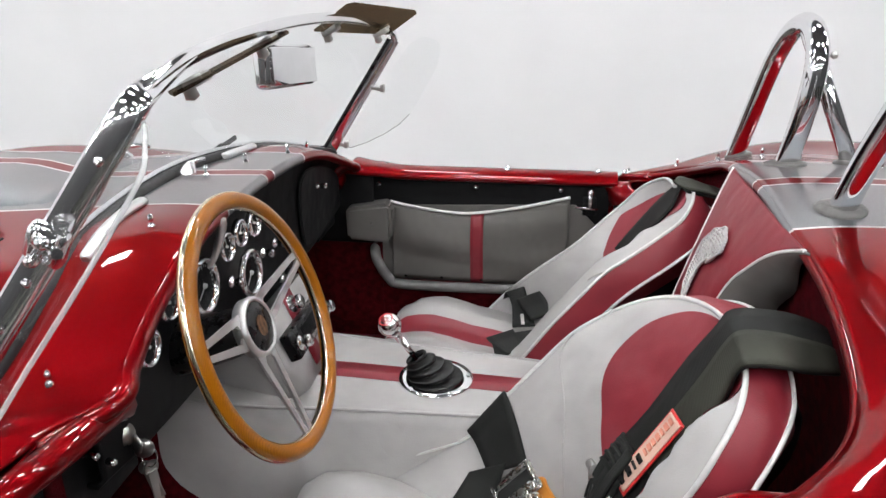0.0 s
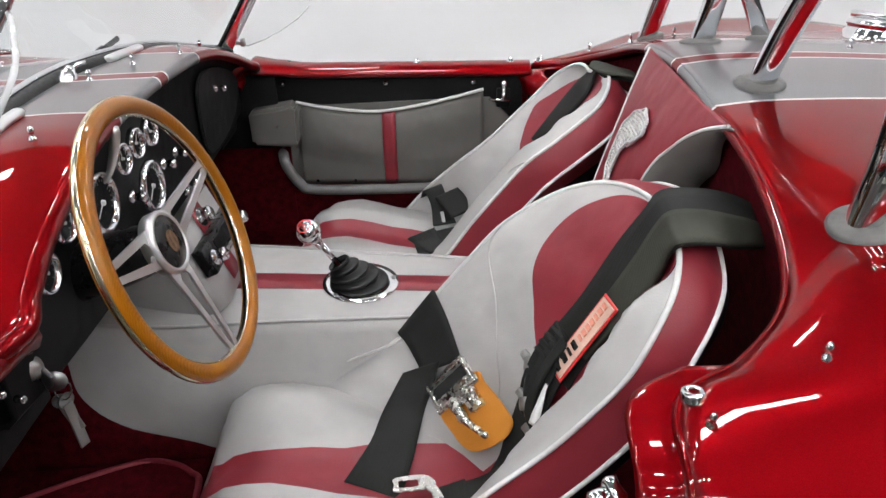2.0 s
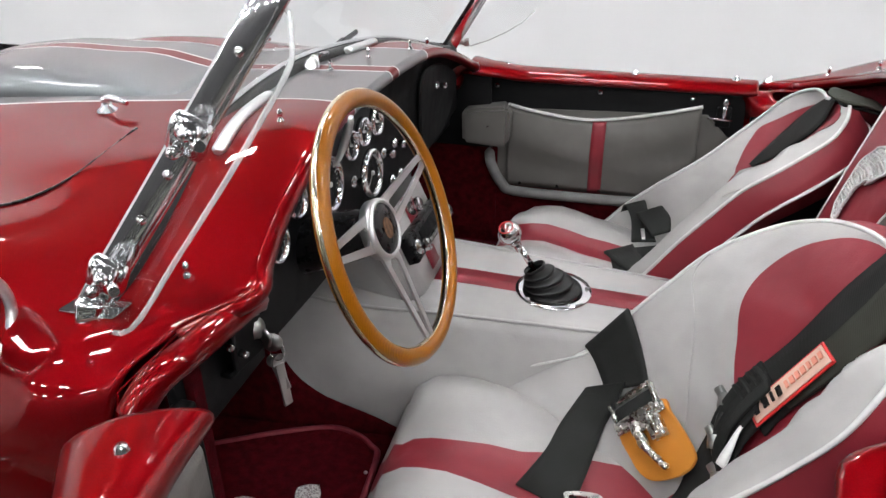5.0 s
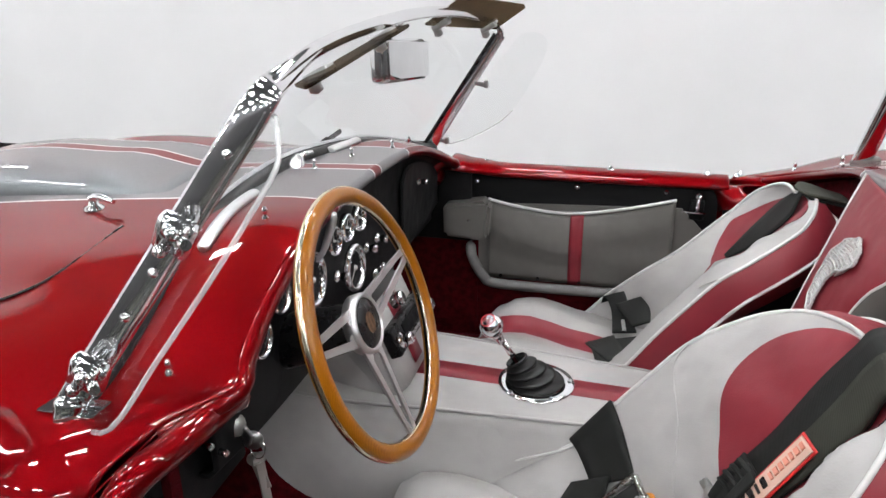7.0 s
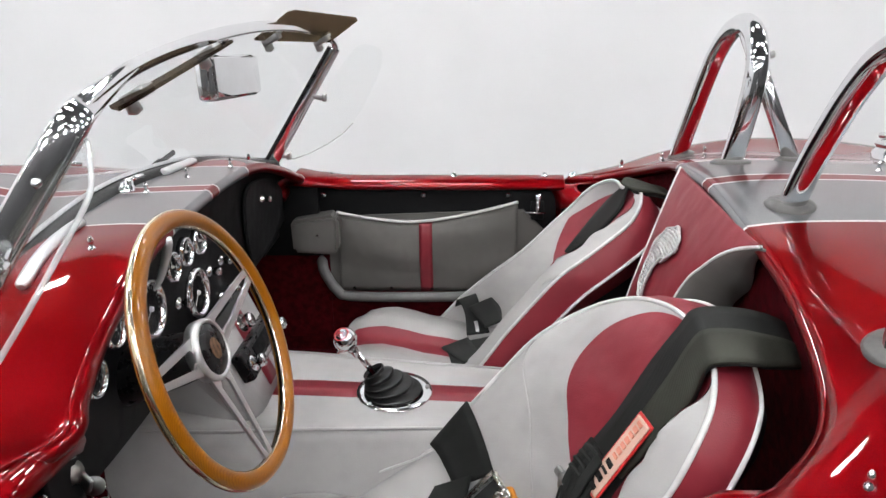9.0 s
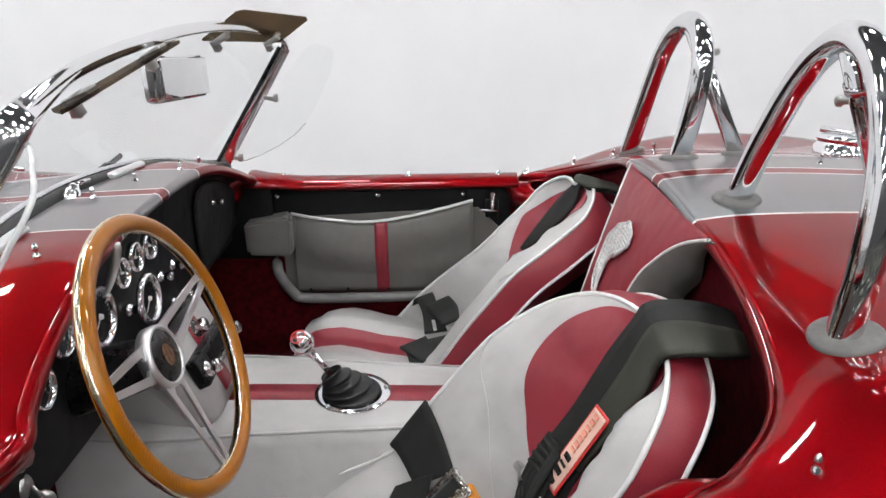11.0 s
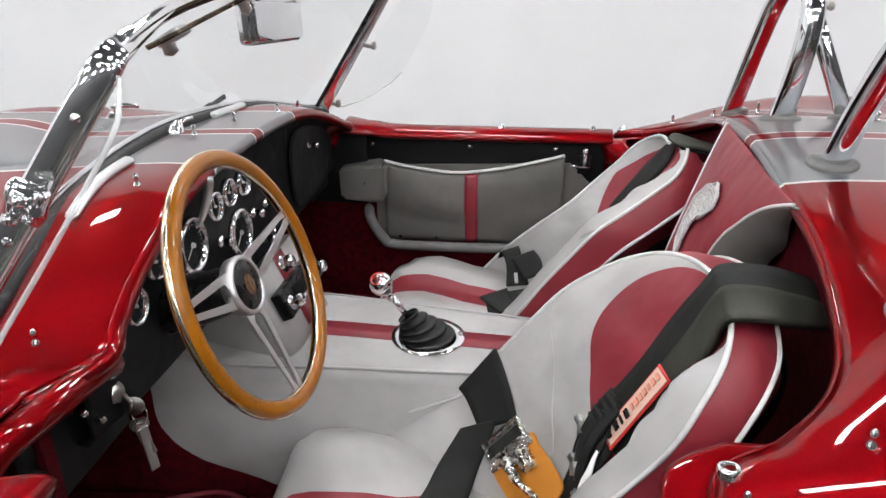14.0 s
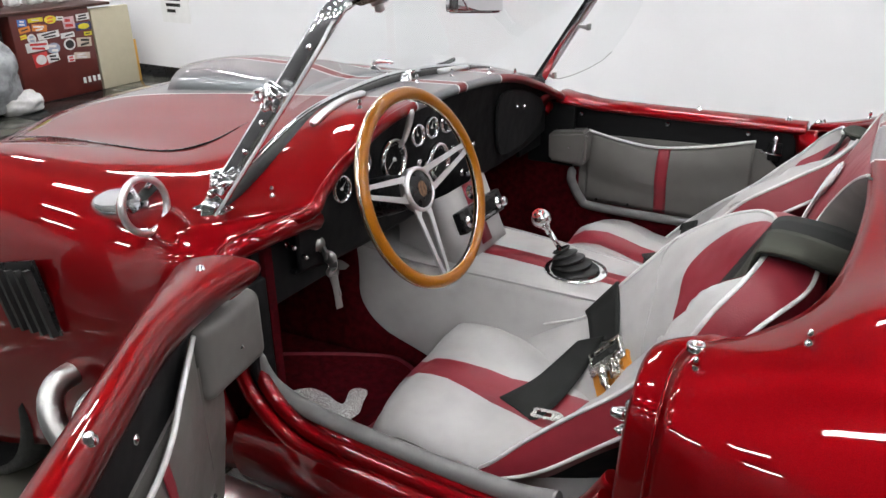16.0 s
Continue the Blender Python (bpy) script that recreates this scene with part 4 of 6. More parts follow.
    for k in range(25):
        z = lerp(0.735, 0.873, k / 24)
        a = table(z, [(0.735, 0.034), (0.756, 0.056), (0.788, 0.064), (0.824, 0.070), (0.854, 0.050), (0.873, 0.011)])
        b = table(z, [(0.735, 0.018), (0.760, 0.026), (0.791, 0.025), (0.812, 0.012), (0.828, -0.018), (0.842, -0.032), (0.86, -0.023), (0.873, 0.007)])
        crest.append([hump(lerp(a, b, q / 6) - 0.025, z) + Vector((-0.0125 * (1 - ((z - 0.66) / 0.28) ** 3) - 0.003 - 0.0012 * (q % 2), 0, 0.001)) for q in range(7)])
    bm = B()
    grid(bm, crest)
    thicken(bm, 0.0015)
    badge = part("crest", bm, SILVER_THREAD, pad, "silver embroidered curved crest")
    bm = B()
    lift = Vector((-0.003, 0, 0))
    tube(bm, [r[0] + lift for r in crest] + [r[-1] + lift for r in crest[::-1]], 0.0022, 6, True)
    for i in range(1, 23):
        r = crest[i]
        up = Vector((0, 0, 0.007 if i > 11 else 0.0))
        tube(bm, [r[0] + lift, r[2] + lift + up * 0.6, r[4] + lift + up, r[6] + lift], 0.0015, 5)
    # the head bent back under the hood
    hook = [hump(y, z) + Vector((-0.014, 0, 0.001)) for y, z in ((-0.052, 0.840), (-0.040, 0.828), (-0.031, 0.818), (-0.021, 0.808))]
    tube(bm, smooth(hook, 3), [0.002, 0.003, 0.004, 0.005, 0.005, 0.006, 0.005, 0.004, 0.003, 0.002], 8, flat=0.6)
    part("thread", bm, PIPING, badge, "white embroidery thread")


cockpit()


# ---- seats ----
INNER = [(-0.495, 0.135, 0.405), (-0.40, 0.135, 0.455), (-0.32, 0.135, 0.497), (-0.253, 0.135, 0.588), (-0.20, 0.135, 0.655), (-0.15, 0.137, 0.716), (-0.10, 0.145, 0.758),
         (-0.05, 0.165, 0.795), (-0.005, 0.20, 0.822), (0.022, 0.25, 0.838), (0.036, 0.30, 0.847), (0.042, 0.345, 0.851)]
OUTER = [(-0.40, 0.57, 0.355), (-0.335, 0.568, 0.402), (-0.27, 0.565, 0.474), (-0.195, 0.553, 0.546), (-0.12, 0.551, 0.616), (-0.065, 0.553, 0.684), (-0.028, 0.551, 0.736),
         (-0.001, 0.539, 0.788), (0.024, 0.506, 0.821), (0.040, 0.456, 0.841), (0.045, 0.40, 0.850), (0.043, 0.355, 0.851)]
BACK_WAY = Vector((0.866, 0, -0.5))


class Shell:
    """The seat's wrapped front face: k runs from the lap to the top, v from the tunnel's edge (0) to the door's (1)."""

    def __init__(self, s):
        self.s = s
        # the passenger seat stands further back on its runners
        back = (lambda z, out: -0.015 + 0.045 * max(0, min(1, (z - 0.55) / 0.25)) if out else 0.070) if s > 0 else (lambda z, out: 0)
        self.back = 0.03 if s > 0 else 0.0
        sink = lambda z: z if s < 0 else z - 0.016 * max(0, min(1, (z - 0.70) / 0.12))
        self.a = smooth([Vector((x + back(z, 0), s * y, sink(z))) for x, y, z in INNER], 4)
        self.b = smooth([Vector((x + back(z, 1), s * y, sink(z))) for x, y, z in OUTER], 4)
        self.n = len(self.a)

    def at(self, k, v, out=0.0):
        i = min(int(k), self.n - 2)
        a, b = self.a[i].lerp(self.a[i + 1], k - i), self.b[i].lerp(self.b[i + 1], k - i)
        t = k / (self.n - 1)
        deep = table(t, [(0, 0.095), (0.15, 0.165), (0.24, 0.162), (0.32, 0.118), (0.40, 0.092), (0.55, 0.062), (0.75, 0.035), (1.0, 0.0)])
        wide = (b - a).length / 0.42
        p = a.lerp(b, v) + BACK_WAY * (deep * min(1, wide) * math.sin(math.pi * v**1.6))
        # rolled edge on the side towards the sill or the tunnel
        c = 0.90 if self.s < 0 else 0.11
        p -= BACK_WAY * ((0.052 if self.s < 0 else 0.026) * math.exp(-((v - c) / 0.06) ** 2) * min(1, wide) * table(t, [(0.05, 0.3), (0.2, 1), (0.6, 1), (0.8, 0.0)]))
        p += BACK_WAY * (-0.006 * math.exp(-((v - 0.27) / 0.05) ** 2) * min(1, wide))
        return p - BACK_WAY * out


def seat(s, label):
    sh = Shell(s)
    root = thing("bucket_seat", label, "seat", (-0.3, s * 0.36, 0.295), "seats in the cockpit")
    top = sh.n - 1
    keys = lambda rows: smooth([(a, b, 0) for a, b in rows], 10)

    def between(t, line):
        for p, q in zip(line, line[1:]):
            if t <= q.x:
                return p.y + (q.y - p.y) * max(0, t - p.x) / (q.x - p.x)
        return line[-1].y

    lhs = keys([(0, 0.53), (0.26, 0.515), (0.294, 0.495), (0.338, 0.472), (0.369, 0.42), (0.406, 0.35), (0.45, 0.28), (0.513, 0.21), (0.60, 0.165), (0.70, 0.155), (0.80, 0.165), (0.86, 0.235), (0.895, 0.39), (0.905, 0.58)] if s < 0 else
               [(0, 0.79), (0.36, 0.84), (0.40, 0.845), (0.44, 0.79), (0.481, 0.70), (0.54, 0.575), (0.62, 0.40), (0.70, 0.26), (0.80, 0.20), (0.86, 0.26), (0.895, 0.42), (0.905, 0.58)])
    left = lambda k: between(k / top, lhs)
    rhs = keys([(0, 0.55), (0.26, 0.56), (0.30, 0.585), (0.356, 0.65), (0.469, 0.72), (0.56, 0.80), (0.63, 0.865), (0.70, 0.905), (0.75, 0.91), (0.81, 0.87), (0.87, 0.75), (0.905, 0.60)] if s < 0 else
               [(0, 0.80), (0.36, 0.845), (0.388, 0.86), (0.431, 0.91), (0.48, 0.94), (0.519, 0.95), (0.594, 0.91), (0.713, 0.82), (0.80, 0.74), (0.87, 0.66), (0.905, 0.60)])
    right = lambda k: between(k / top, rhs)
    end = 0.905 * top
    ks = sorted(set([q * 0.5 for q in range(2 * top + 1)] + [end]))
    front, insert = B(), B()
    for lo, hi, dest in ((0, 1, 0), (1, 2, 1), (2, 3, 0)):
        rows = []
        for k in ks:
            if dest and k > end:
                continue
            edge = [0.0, left(min(k, end)), right(min(k, end)), 1.0]
            if k > end:
                edge[1] = edge[2] = 0.59
            rows.append([sh.at(k, lerp(edge[lo], edge[hi], j / 7), 0.0015 if dest else 0.0) for j in range(8)])
        grid(insert if dest else front, rows)
    bmesh.ops.remove_doubles(front, verts=front.verts, dist=0.0004)
    part("backrest", front, GREY_SKIN, root, "grey vinyl wrapped backrest")
    bmesh.ops.remove_doubles(insert, verts=insert.verts, dist=0.0002)
    part("backrest_insert", insert, RED_SKIN, root, "red drop-shaped backrest insert")
    # stitched seams in the grey
    bm = B()
    tube(bm, smooth([sh.at(q * top, v, 0.001) for q, v in ((0.47, 0.0), (0.413, 0.05), (0.363, 0.23), (0.306, 0.33), (0.263, 0.385), (0.22, 0.43))], 6), 0.0016, 6)
    part("seam", bm, GREY_SKIN, root)
    # red sides, from the front piping round to the rear piping, and the back
    edge = sh.a + sh.b[::-1][1:]
    mid = Vector((-0.05, s * 0.345, 0.62))
    ring1, ring2, ring3 = [], [], []
    for p in edge:
        low = max(0, min(1, (p.z - 0.62) / 0.20 if s < 0 else (p.z - 0.40) / 0.25))
        away = Vector((0, p.y - mid.y, 0)).normalized() * 0.016 * (1 if abs(p.y - mid.y) > 0.12 else abs(p.y - mid.y) / 0.12)
        full = max(0.12, min(1, (p.z - 0.36) / 0.12))
        # the rim stays level over the top; the passenger seat's bolster is slimmer
        level = max(0, min(1, (p.z - 0.76) / 0.07)) * max(0, min(1, (0.41 - abs(p.y)) / 0.08)) if s < 0 else 0
        slim = 1.0 if s < 0 else 0.64
        way = Vector((0.866, 0, -0.5 + 0.42 * level))
        ring1.append(p + away * 0.7 + way * (0.034 * full * slim) + Vector((0, 0, 0.004 * level)))
        deep = lerp(0.045, 0.078, low)
        if s < 0:
            # the sill side of the driver's bolster thins downwards
            door_side = max(0, min(1, (abs(p.y) - 0.35) / 0.12))
            deep = lerp(deep, along(p.z, [(0.55, 0.038), (0.78, 0.044), (0.80, 0.046), (0.82, 0.051), (0.835, 0.058), (0.845, 0.068), (0.852, 0.080)]), door_side)
        ring2.append(p + away + way * (deep * full * slim) + Vector((0, 0, lerp(-0.030, -0.012 * (1 - level), low) * full)))
        c = lerp(0.80, 0.72, low)
        q = ring2[-1]
        ring3.append(Vector((q.x + lerp(0.0, 0.016, low), mid.y + (q.y - mid.y) * c, max(0.30, q.z - lerp(0.04, 0.055, low)))))
    for _ in range(5):
        ring2 = ring2[:1] + [(a + 2 * b + c) / 4 for a, b, c in zip(ring2, ring2[1:], ring2[2:])] + ring2[-1:]
    bm = B()
    grid(bm, [edge, ring1, ring2])
    part("side_bolster", bm, RED_SKIN, root, "red vinyl side bolster")
    bm = B()
    vs = grid(bm, [ring2, ring3])
    part("seat_back", bm, RED_SKIN, root)
    bm = B()
    n = len(ring3)
    cols = []
    for j in range(7):
        f = j / 6
        col = []
        for i, (p, q) in enumerate(zip(ring3[: n // 2 + 1], ring3[::-1])):
            hollow = table(2 * i / n, [(0, 0.20), (0.35, 0.17), (0.6, 0.09), (1, 0.0)]) * 4 * f * (1 - f)
            r = p.lerp(q, f) + BACK_WAY * hollow
            col.append(Vector((r.x, r.y, max(0.298, r.z))))
        cols.append(col)
    grid(bm, cols)
    part("back_panel", bm, BLACK_SKIN, root)
    for ring, r in ((edge, 0.0037), (ring2, 0.0037)):
        bm = B()
        tube(bm, ring, r, 8)
        part("piping", bm, PIPING, root, "white piping")
    if s < 0:
        bm = B()
        tube(bm, smooth([(-0.545, -0.150, 0.398), (-0.501, -0.150, 0.421), (-0.411, -0.149, 0.460), (-0.328, -0.148, 0.497), (-0.290, -0.147, 0.530)], 5), 0.0022, 6)
        part("piping", bm, PIPING, root, "white piping")
    # cushion with a red band
    def cushion(x, v):
        z = table(x, [(-0.64, 0.335), (-0.625, 0.375), (-0.60, 0.420), (-0.555, 0.444), (-0.49, 0.447), (-0.40, 0.423), (-0.28, 0.403), (-0.12, 0.40)])
        y = lerp(0.150, 0.585, v)
        edge_drop = 0.035 * abs(2 * v - 1) ** 8 + 0.010 * (2 * v - 1) ** 2
        bow = (-0.014 if v < 0.5 and s < 0 else 0.030) * (2 * v - 1) ** 2 * table(x, [(-0.60, 1.0), (-0.30, 0.0)])
        z += 0.030 * math.exp(-((v - 0.22) / (0.12 if v < 0.22 else 0.15)) ** 2) * table(x, [(-0.63, 0.0), (-0.57, 1.0), (-0.45, 1.0), (-0.30, 0.2)])
        z += 0.022 * max(0, min(1, (v - 0.58) / 0.16)) if s > 0 else 0
        return Vector((x + sh.back + bow, s * y, z - edge_drop + 0.004 * math.cos(6 * math.pi * v) * (1 if x > -0.6 else 0)))
    xs = [-0.632, -0.628, -0.622, -0.614, -0.604, -0.590, -0.57, -0.54, -0.50, -0.45, -0.40, -0.35, -0.30, -0.24, -0.18, -0.12]
    hi = 0.641
    low = (lambda x: table(x, [(-0.63, 0.487), (-0.50, 0.470), (-0.41, 0.425), (-0.338, 0.382), (-0.275, 0.350), (-0.21, 0.365), (-0.12, 0.45)])) if s < 0 else (lambda x: 0.487)
    body_bm, band_bm = B(), B()
    for a, b, dest, n in ((lambda x: 0, low, body_bm, 8), (low, lambda x: hi, band_bm, 6), (lambda x: hi, lambda x: 1, body_bm, 8)):
        grid(dest, [[cushion(x, lerp(a(x), b(x), j / n)) for j in range(n + 1)] for x in xs])
    # skirt down to the floor
    for v in (0, 1):
        grid(body_bm, [[cushion(x, v) for x in xs], [cushion(x, v) + Vector((0.004, s * (0.012 if v else -0.012), -0.035)) for x in xs], [Vector((x + sh.back + 0.015, s * (0.575 if v else 0.165), 0.296)) for x in xs]])
    grid(body_bm, [[cushion(xs[0], j / 20) for j in range(21)], [cushion(xs[0], j / 20) + Vector((0.004, 0, -0.03)) for j in range(21)], [Vector((xs[0] + sh.back + 0.03 + 0.03 * (2 * j / 20 - 1) ** 2, s * lerp(0.165, 0.575, j / 20), 0.296)) for j in range(21)]])
    bmesh.ops.remove_doubles(body_bm, verts=body_bm.verts, dist=0.0005)
    cush = part("cushion", body_bm, GREY_SKIN, root, "grey vinyl seat cushion")
    part("cushion_band", band_bm, RED_SKIN, cush)
    bm = B()
    tube(bm, smooth([cushion(-0.628, 0.995) + Vector((0, 0, -0.01))] + [cushion(x, 1.0) + Vector((0, s * 0.002, 0.0)) for x in (-0.60, -0.54, -0.45, -0.36, -0.28)], 4), 0.002, 6)
    part("seam", bm, MID_GREY_SKIN, cush)
    return sh


near_shell = seat(-1, "grey and red bucket seat behind the steering wheel, white piping")
far_shell = seat(1, "grey and red passenger bucket seat, white piping")


# ---- belts ----
def ribbon(path, width, sides, thick=0.003):
    """A strap: points of its middle, its width there and the direction across it."""
    pts = smooth(path, 6)
    m = len(path) - 1
    rows = []
    for i, p in enumerate(pts):
        f = min(i / 6, m - 1e-6)
        j = int(f)
        w = lerp(width[j], width[j + 1], f - j) / 2 if not isinstance(width, float) else width / 2
        side = Vector(sides[j]).lerp(Vector(sides[min(j + 1, m)]), f - j).normalized()
        rows.append([p + side * (w * q) for q in (-1, -0.94, -0.5, 0, 0.5, 0.94, 1)])
    bm = B()
    grid(bm, rows)
    thicken(bm, thick)
    return bm


def band(left, right, thick=0.004, cols=6):
    """A strap between its two edges."""
    a, b = smooth(left, 6), smooth(right, 6)
    bm = B()
    grid(bm, [[p.lerp(q, k / cols) for k in range(cols + 1)] for p, q in zip(a, b)])
    thicken(bm, thick)
    return bm


def belts_near():
    root = thing("harness", "black webbing racing harness lying over the driver's seat", "seat belt", (-0.2, -0.35, 0.44))
    top = near_shell.n - 1
    over = lambda k, v, o=0.008: near_shell.at(k * top, v, o)
    # shoulder strap from the bulkhead over the top and down the backrest, its outer half folded double
    left = [Vector(p) for p in ((0.216, -0.318, 0.770), (0.207, -0.320, 0.803), (0.188, -0.296, 0.828), (0.140, -0.308, 0.853), (0.085, -0.330, 0.870), (0.044, -0.334, 0.868))] + [over(0.82, 0.40, 0.012), over(0.65, 0.43), over(0.506, 0.46), over(0.413, 0.45), over(0.363, 0.46)]
    right = [Vector(p) for p in ((0.214, -0.345, 0.750), (0.203, -0.346, 0.784), (0.176, -0.370, 0.800), (0.125, -0.405, 0.820), (0.088, -0.447, 0.848), (0.044, -0.464, 0.858))] + [over(0.79, 0.90, 0.012), over(0.663, 0.745), over(0.537, 0.665), over(0.425, 0.615), over(0.369, 0.625)]
    part("shoulder_strap", band(left, right), STRAP, root)
    part("shoulder_strap", band([p.lerp(q, 0.46) + Vector((-0.002, -0.001, 0.005)) for p, q in zip(left[:10], right)], [q + Vector((-0.003, -0.002, 0.004)) for q in right[:10]]), OLIVE_STRAP, root, "olive-black folded strap")
    part("loose_strap", band([p + Vector((0.004, 0.004, -0.012)) for p in left[:5]], [p.lerp(q, 0.7) + Vector((0.006, 0.0, -0.016)) for p, q in zip(left[:5], right)], 0.006), STRAP, root)
    PALE_INK = plain("faded_red_marking", (0.62, 0.25, 0.18), 0.6, vary=0.1)
    # stitched patch: cream with a red border and unreadable marks
    a, b = over(0.560, 0.605, 0.021), over(0.375, 0.590, 0.025)
    for name, w, o, mat, label, cut in (("patch", 0.036, 0.0, RED_INK, "red stitched border", 0.0), ("patch_field", 0.029, 0.0016, plain("cream_cloth", (0.60, 0.40, 0.32), 0.7), "faded cream cloth patch", 0.03)):
        m = [a.lerp(b, q) - BACK_WAY * o for q in (cut, 0.33, 0.66, 1 - cut)]
        bm = ribbon(m, w, [over(0.46, 0.68, 0) - over(0.46, 0.52, 0)] * 4, 0.0015)
        last = part(name, bm, mat, root, label)
    run = (b - a).normalized()
    side = over(0.46, 0.68, 0) - over(0.46, 0.52, 0)
    side = (side - run * run.dot(side)).normalized()
    turn = Matrix((run, side, run.cross(side))).transposed().to_4x4()
    for f, long in ((0.08, 0.007), (0.15, 0.009), (0.22, 0.006), (0.29, 0.009), (0.36, 0.008), (0.43, 0.009), (0.50, 0.006), (0.60, 0.010), (0.69, 0.005), (0.78, 0.011), (0.90, 0.009)):
        bm = B()
        block(bm, (long * 0.8, 0.014 if f > 0.55 else 0.010, 0.002), Matrix.Translation(a.lerp(b, f) - BACK_WAY * 0.0036) @ turn)
        part("print_bar", bm, BLACK if f > 0.55 else PALE_INK, last)
    # bunched webbing below the patch
    for d, o in ((0.0, 0.014), (0.05, 0.024), (0.09, 0.032)):
        part("loose_strap", band([over(0.43, 0.45 + d, o), over(0.363, 0.46 + d, o + 0.004), over(0.306, 0.49 + d, o + 0.004), over(0.272, 0.52 + d, o)],
                                 [over(0.425, 0.60 - d * 0.3, o), over(0.369, 0.615 - d * 0.3, o + 0.006), over(0.325, 0.62 - d * 0.2, o + 0.006), over(0.285, 0.645, o)], 0.005), STRAP, root)
    for k in range(4):
        q = 0.418 - 0.015 * k
        bm = B()
        tube(bm, smooth([over(q, 0.46, 0.016), over(q + 0.006, 0.53, 0.026), over(q - 0.004, 0.60, 0.018)], 5), 0.0045, 8, flat=0.7)
        part("fold", bm, STRAP, root)
    rod = [Vector(p) for p in ((-0.107, -0.322, 0.578), (-0.113, -0.346, 0.562), (-0.117, -0.365, 0.539), (-0.112, -0.384, 0.519), (-0.110, -0.405, 0.506))]
    bm = B()
    tube(bm, smooth(rod, 4), 0.0095, 10)
    part("strap_roll", bm, RUBBER, root, "rolled black webbing")
    for q, w in ((0, 0.017), (2, 0.017), (4, 0.016)):
        c = rod[q]
        along = (rod[min(q + 1, 4)] - rod[max(q - 1, 0)]).normalized()
        bm = B()
        lathe(bm, [(w * 0.62, -0.010), (w * 0.80, -0.010), (w * 0.86, 0), (w * 0.80, 0.010), (w * 0.62, 0.010)], c, along, 14)
        block(bm, (0.010, 0.026, 0.014), Matrix.Translation(c + Vector((-0.008, 0.010, 0.006))) @ pose(0, 0, 0, 20, 30, 40), 0.003)
        part("adjuster", bm, STEEL, root, "steel strap adjuster")
    c, e = Vector((-0.096, -0.384, 0.586)), Vector((-0.115, -0.408, 0.536))
    bm = B()
    tube(bm, smooth([c + Vector((0.010, 0.006, 0.012)), c, c.lerp(e, 0.5), e], 4), [0.0015, 0.002, 0.0025, 0.003, 0.0035, 0.004, 0.005, 0.006, 0.007, 0.008, 0.009, 0.009, 0.009], 8, flat=0.45)
    part("tag", bm, WHITE_INK, root, "white cloth tag")
    # lap strap over the tunnel side of the seat, then across the cushion
    part("lap_strap", band([(-0.252, -0.108, 0.520), (-0.250, -0.114, 0.560), over(0.278, 0.0, 0.012), over(0.275, 0.08, 0.008), over(0.267, 0.16, 0.008), over(0.250, 0.27, 0.010)],
                           [(-0.306, -0.108, 0.460), (-0.304, -0.114, 0.490), over(0.190, 0.0, 0.012), over(0.194, 0.06, 0.008), over(0.194, 0.12, 0.008), over(0.190, 0.20, 0.010)]), STRAP, root)
    part("lap_strap", band([over(0.225, 0.225, 0.016), over(0.192, 0.27, 0.014), over(0.150, 0.31, 0.012), (-0.291, -0.340, 0.416), (-0.304, -0.400, 0.412), (-0.318, -0.424, 0.411)],
                           [over(0.165, 0.165, 0.014), (-0.318, -0.214, 0.468), (-0.346, -0.262, 0.436), (-0.360, -0.318, 0.429), (-0.383, -0.378, 0.427), (-0.394, -0.403, 0.426)]), STRAP, root)
    # buckle on a tan leather pad
    bx, by = Vector((0.43, -0.80, -0.38)).normalized(), Vector((0.636, 0.02, 0.77))
    by = (by - bx * by.dot(bx)).normalized()
    n = bx.cross(by)
    m = Matrix.Translation(Vector((-0.2225, -0.250, 0.4740)) + bx * 0.036 + n * 0.012) @ Matrix((bx, by, n)).transposed().to_4x4()
    out = smooth([(-0.026, -0.034, 0), (0.027, -0.036, 0), (0.056, -0.029, 0), (0.074, -0.014, 0), (0.084, 0.013, 0), (0.088, 0.042, 0), (0.083, 0.062, 0), (0.071, 0.071, 0), (0.036, 0.069, 0), (-0.003, 0.062, 0), (-0.030, 0.055, 0)], 4, True)
    bm = B()
    slab(bm, [m @ p for p in out], n, 0.005, 0.0015)
    buckle = part("buckle_pad", bm, TAN, root, "worn tan leather buckle pad")
    bm = B()
    for size, at in (((0.009, 0.076, 0.008), (-0.060, 0.014, 0.011)), ((0.017, 0.096, 0.006), (-0.018, 0.010, 0.010)), ((0.014, 0.092, 0.004), (-0.023, 0.010, 0.015)), ((0.046, 0.007, 0.012), (-0.040, 0.051, 0.011)), ((0.046, 0.007, 0.012), (-0.040, -0.030, 0.011)),
                     ((0.020, 0.030, 0.012), (-0.004, 0.006, 0.014)), ((0.034, 0.026, 0.014), (0.010, 0.034, 0.014)), ((0.024, 0.010, 0.010), (0.012, 0.036, 0.025)), ((0.012, 0.020, 0.010), (-0.010, 0.026, 0.020))):
        block(bm, size, m @ pose(*at), 0.002)
    tube(bm, smooth([m @ Vector(p) for p in ((-0.012, 0.004, 0.018), (0.012, 0.005, 0.024), (0.034, 0.009, 0.022), (0.056, 0.018, 0.019), (0.073, 0.025, 0.016))], 4), [0.0075] * 5 + [0.0068] * 4 + [0.0058] * 4 + [0.0052, 0.0056, 0.0058, 0.004], 10)
    lathe(bm, [(0.008, -0.010), (0.009, 0.0), (0.008, 0.010), (0.0001, 0.010)], m @ Vector((0.020, 0.006, 0.022)), bx, 12)
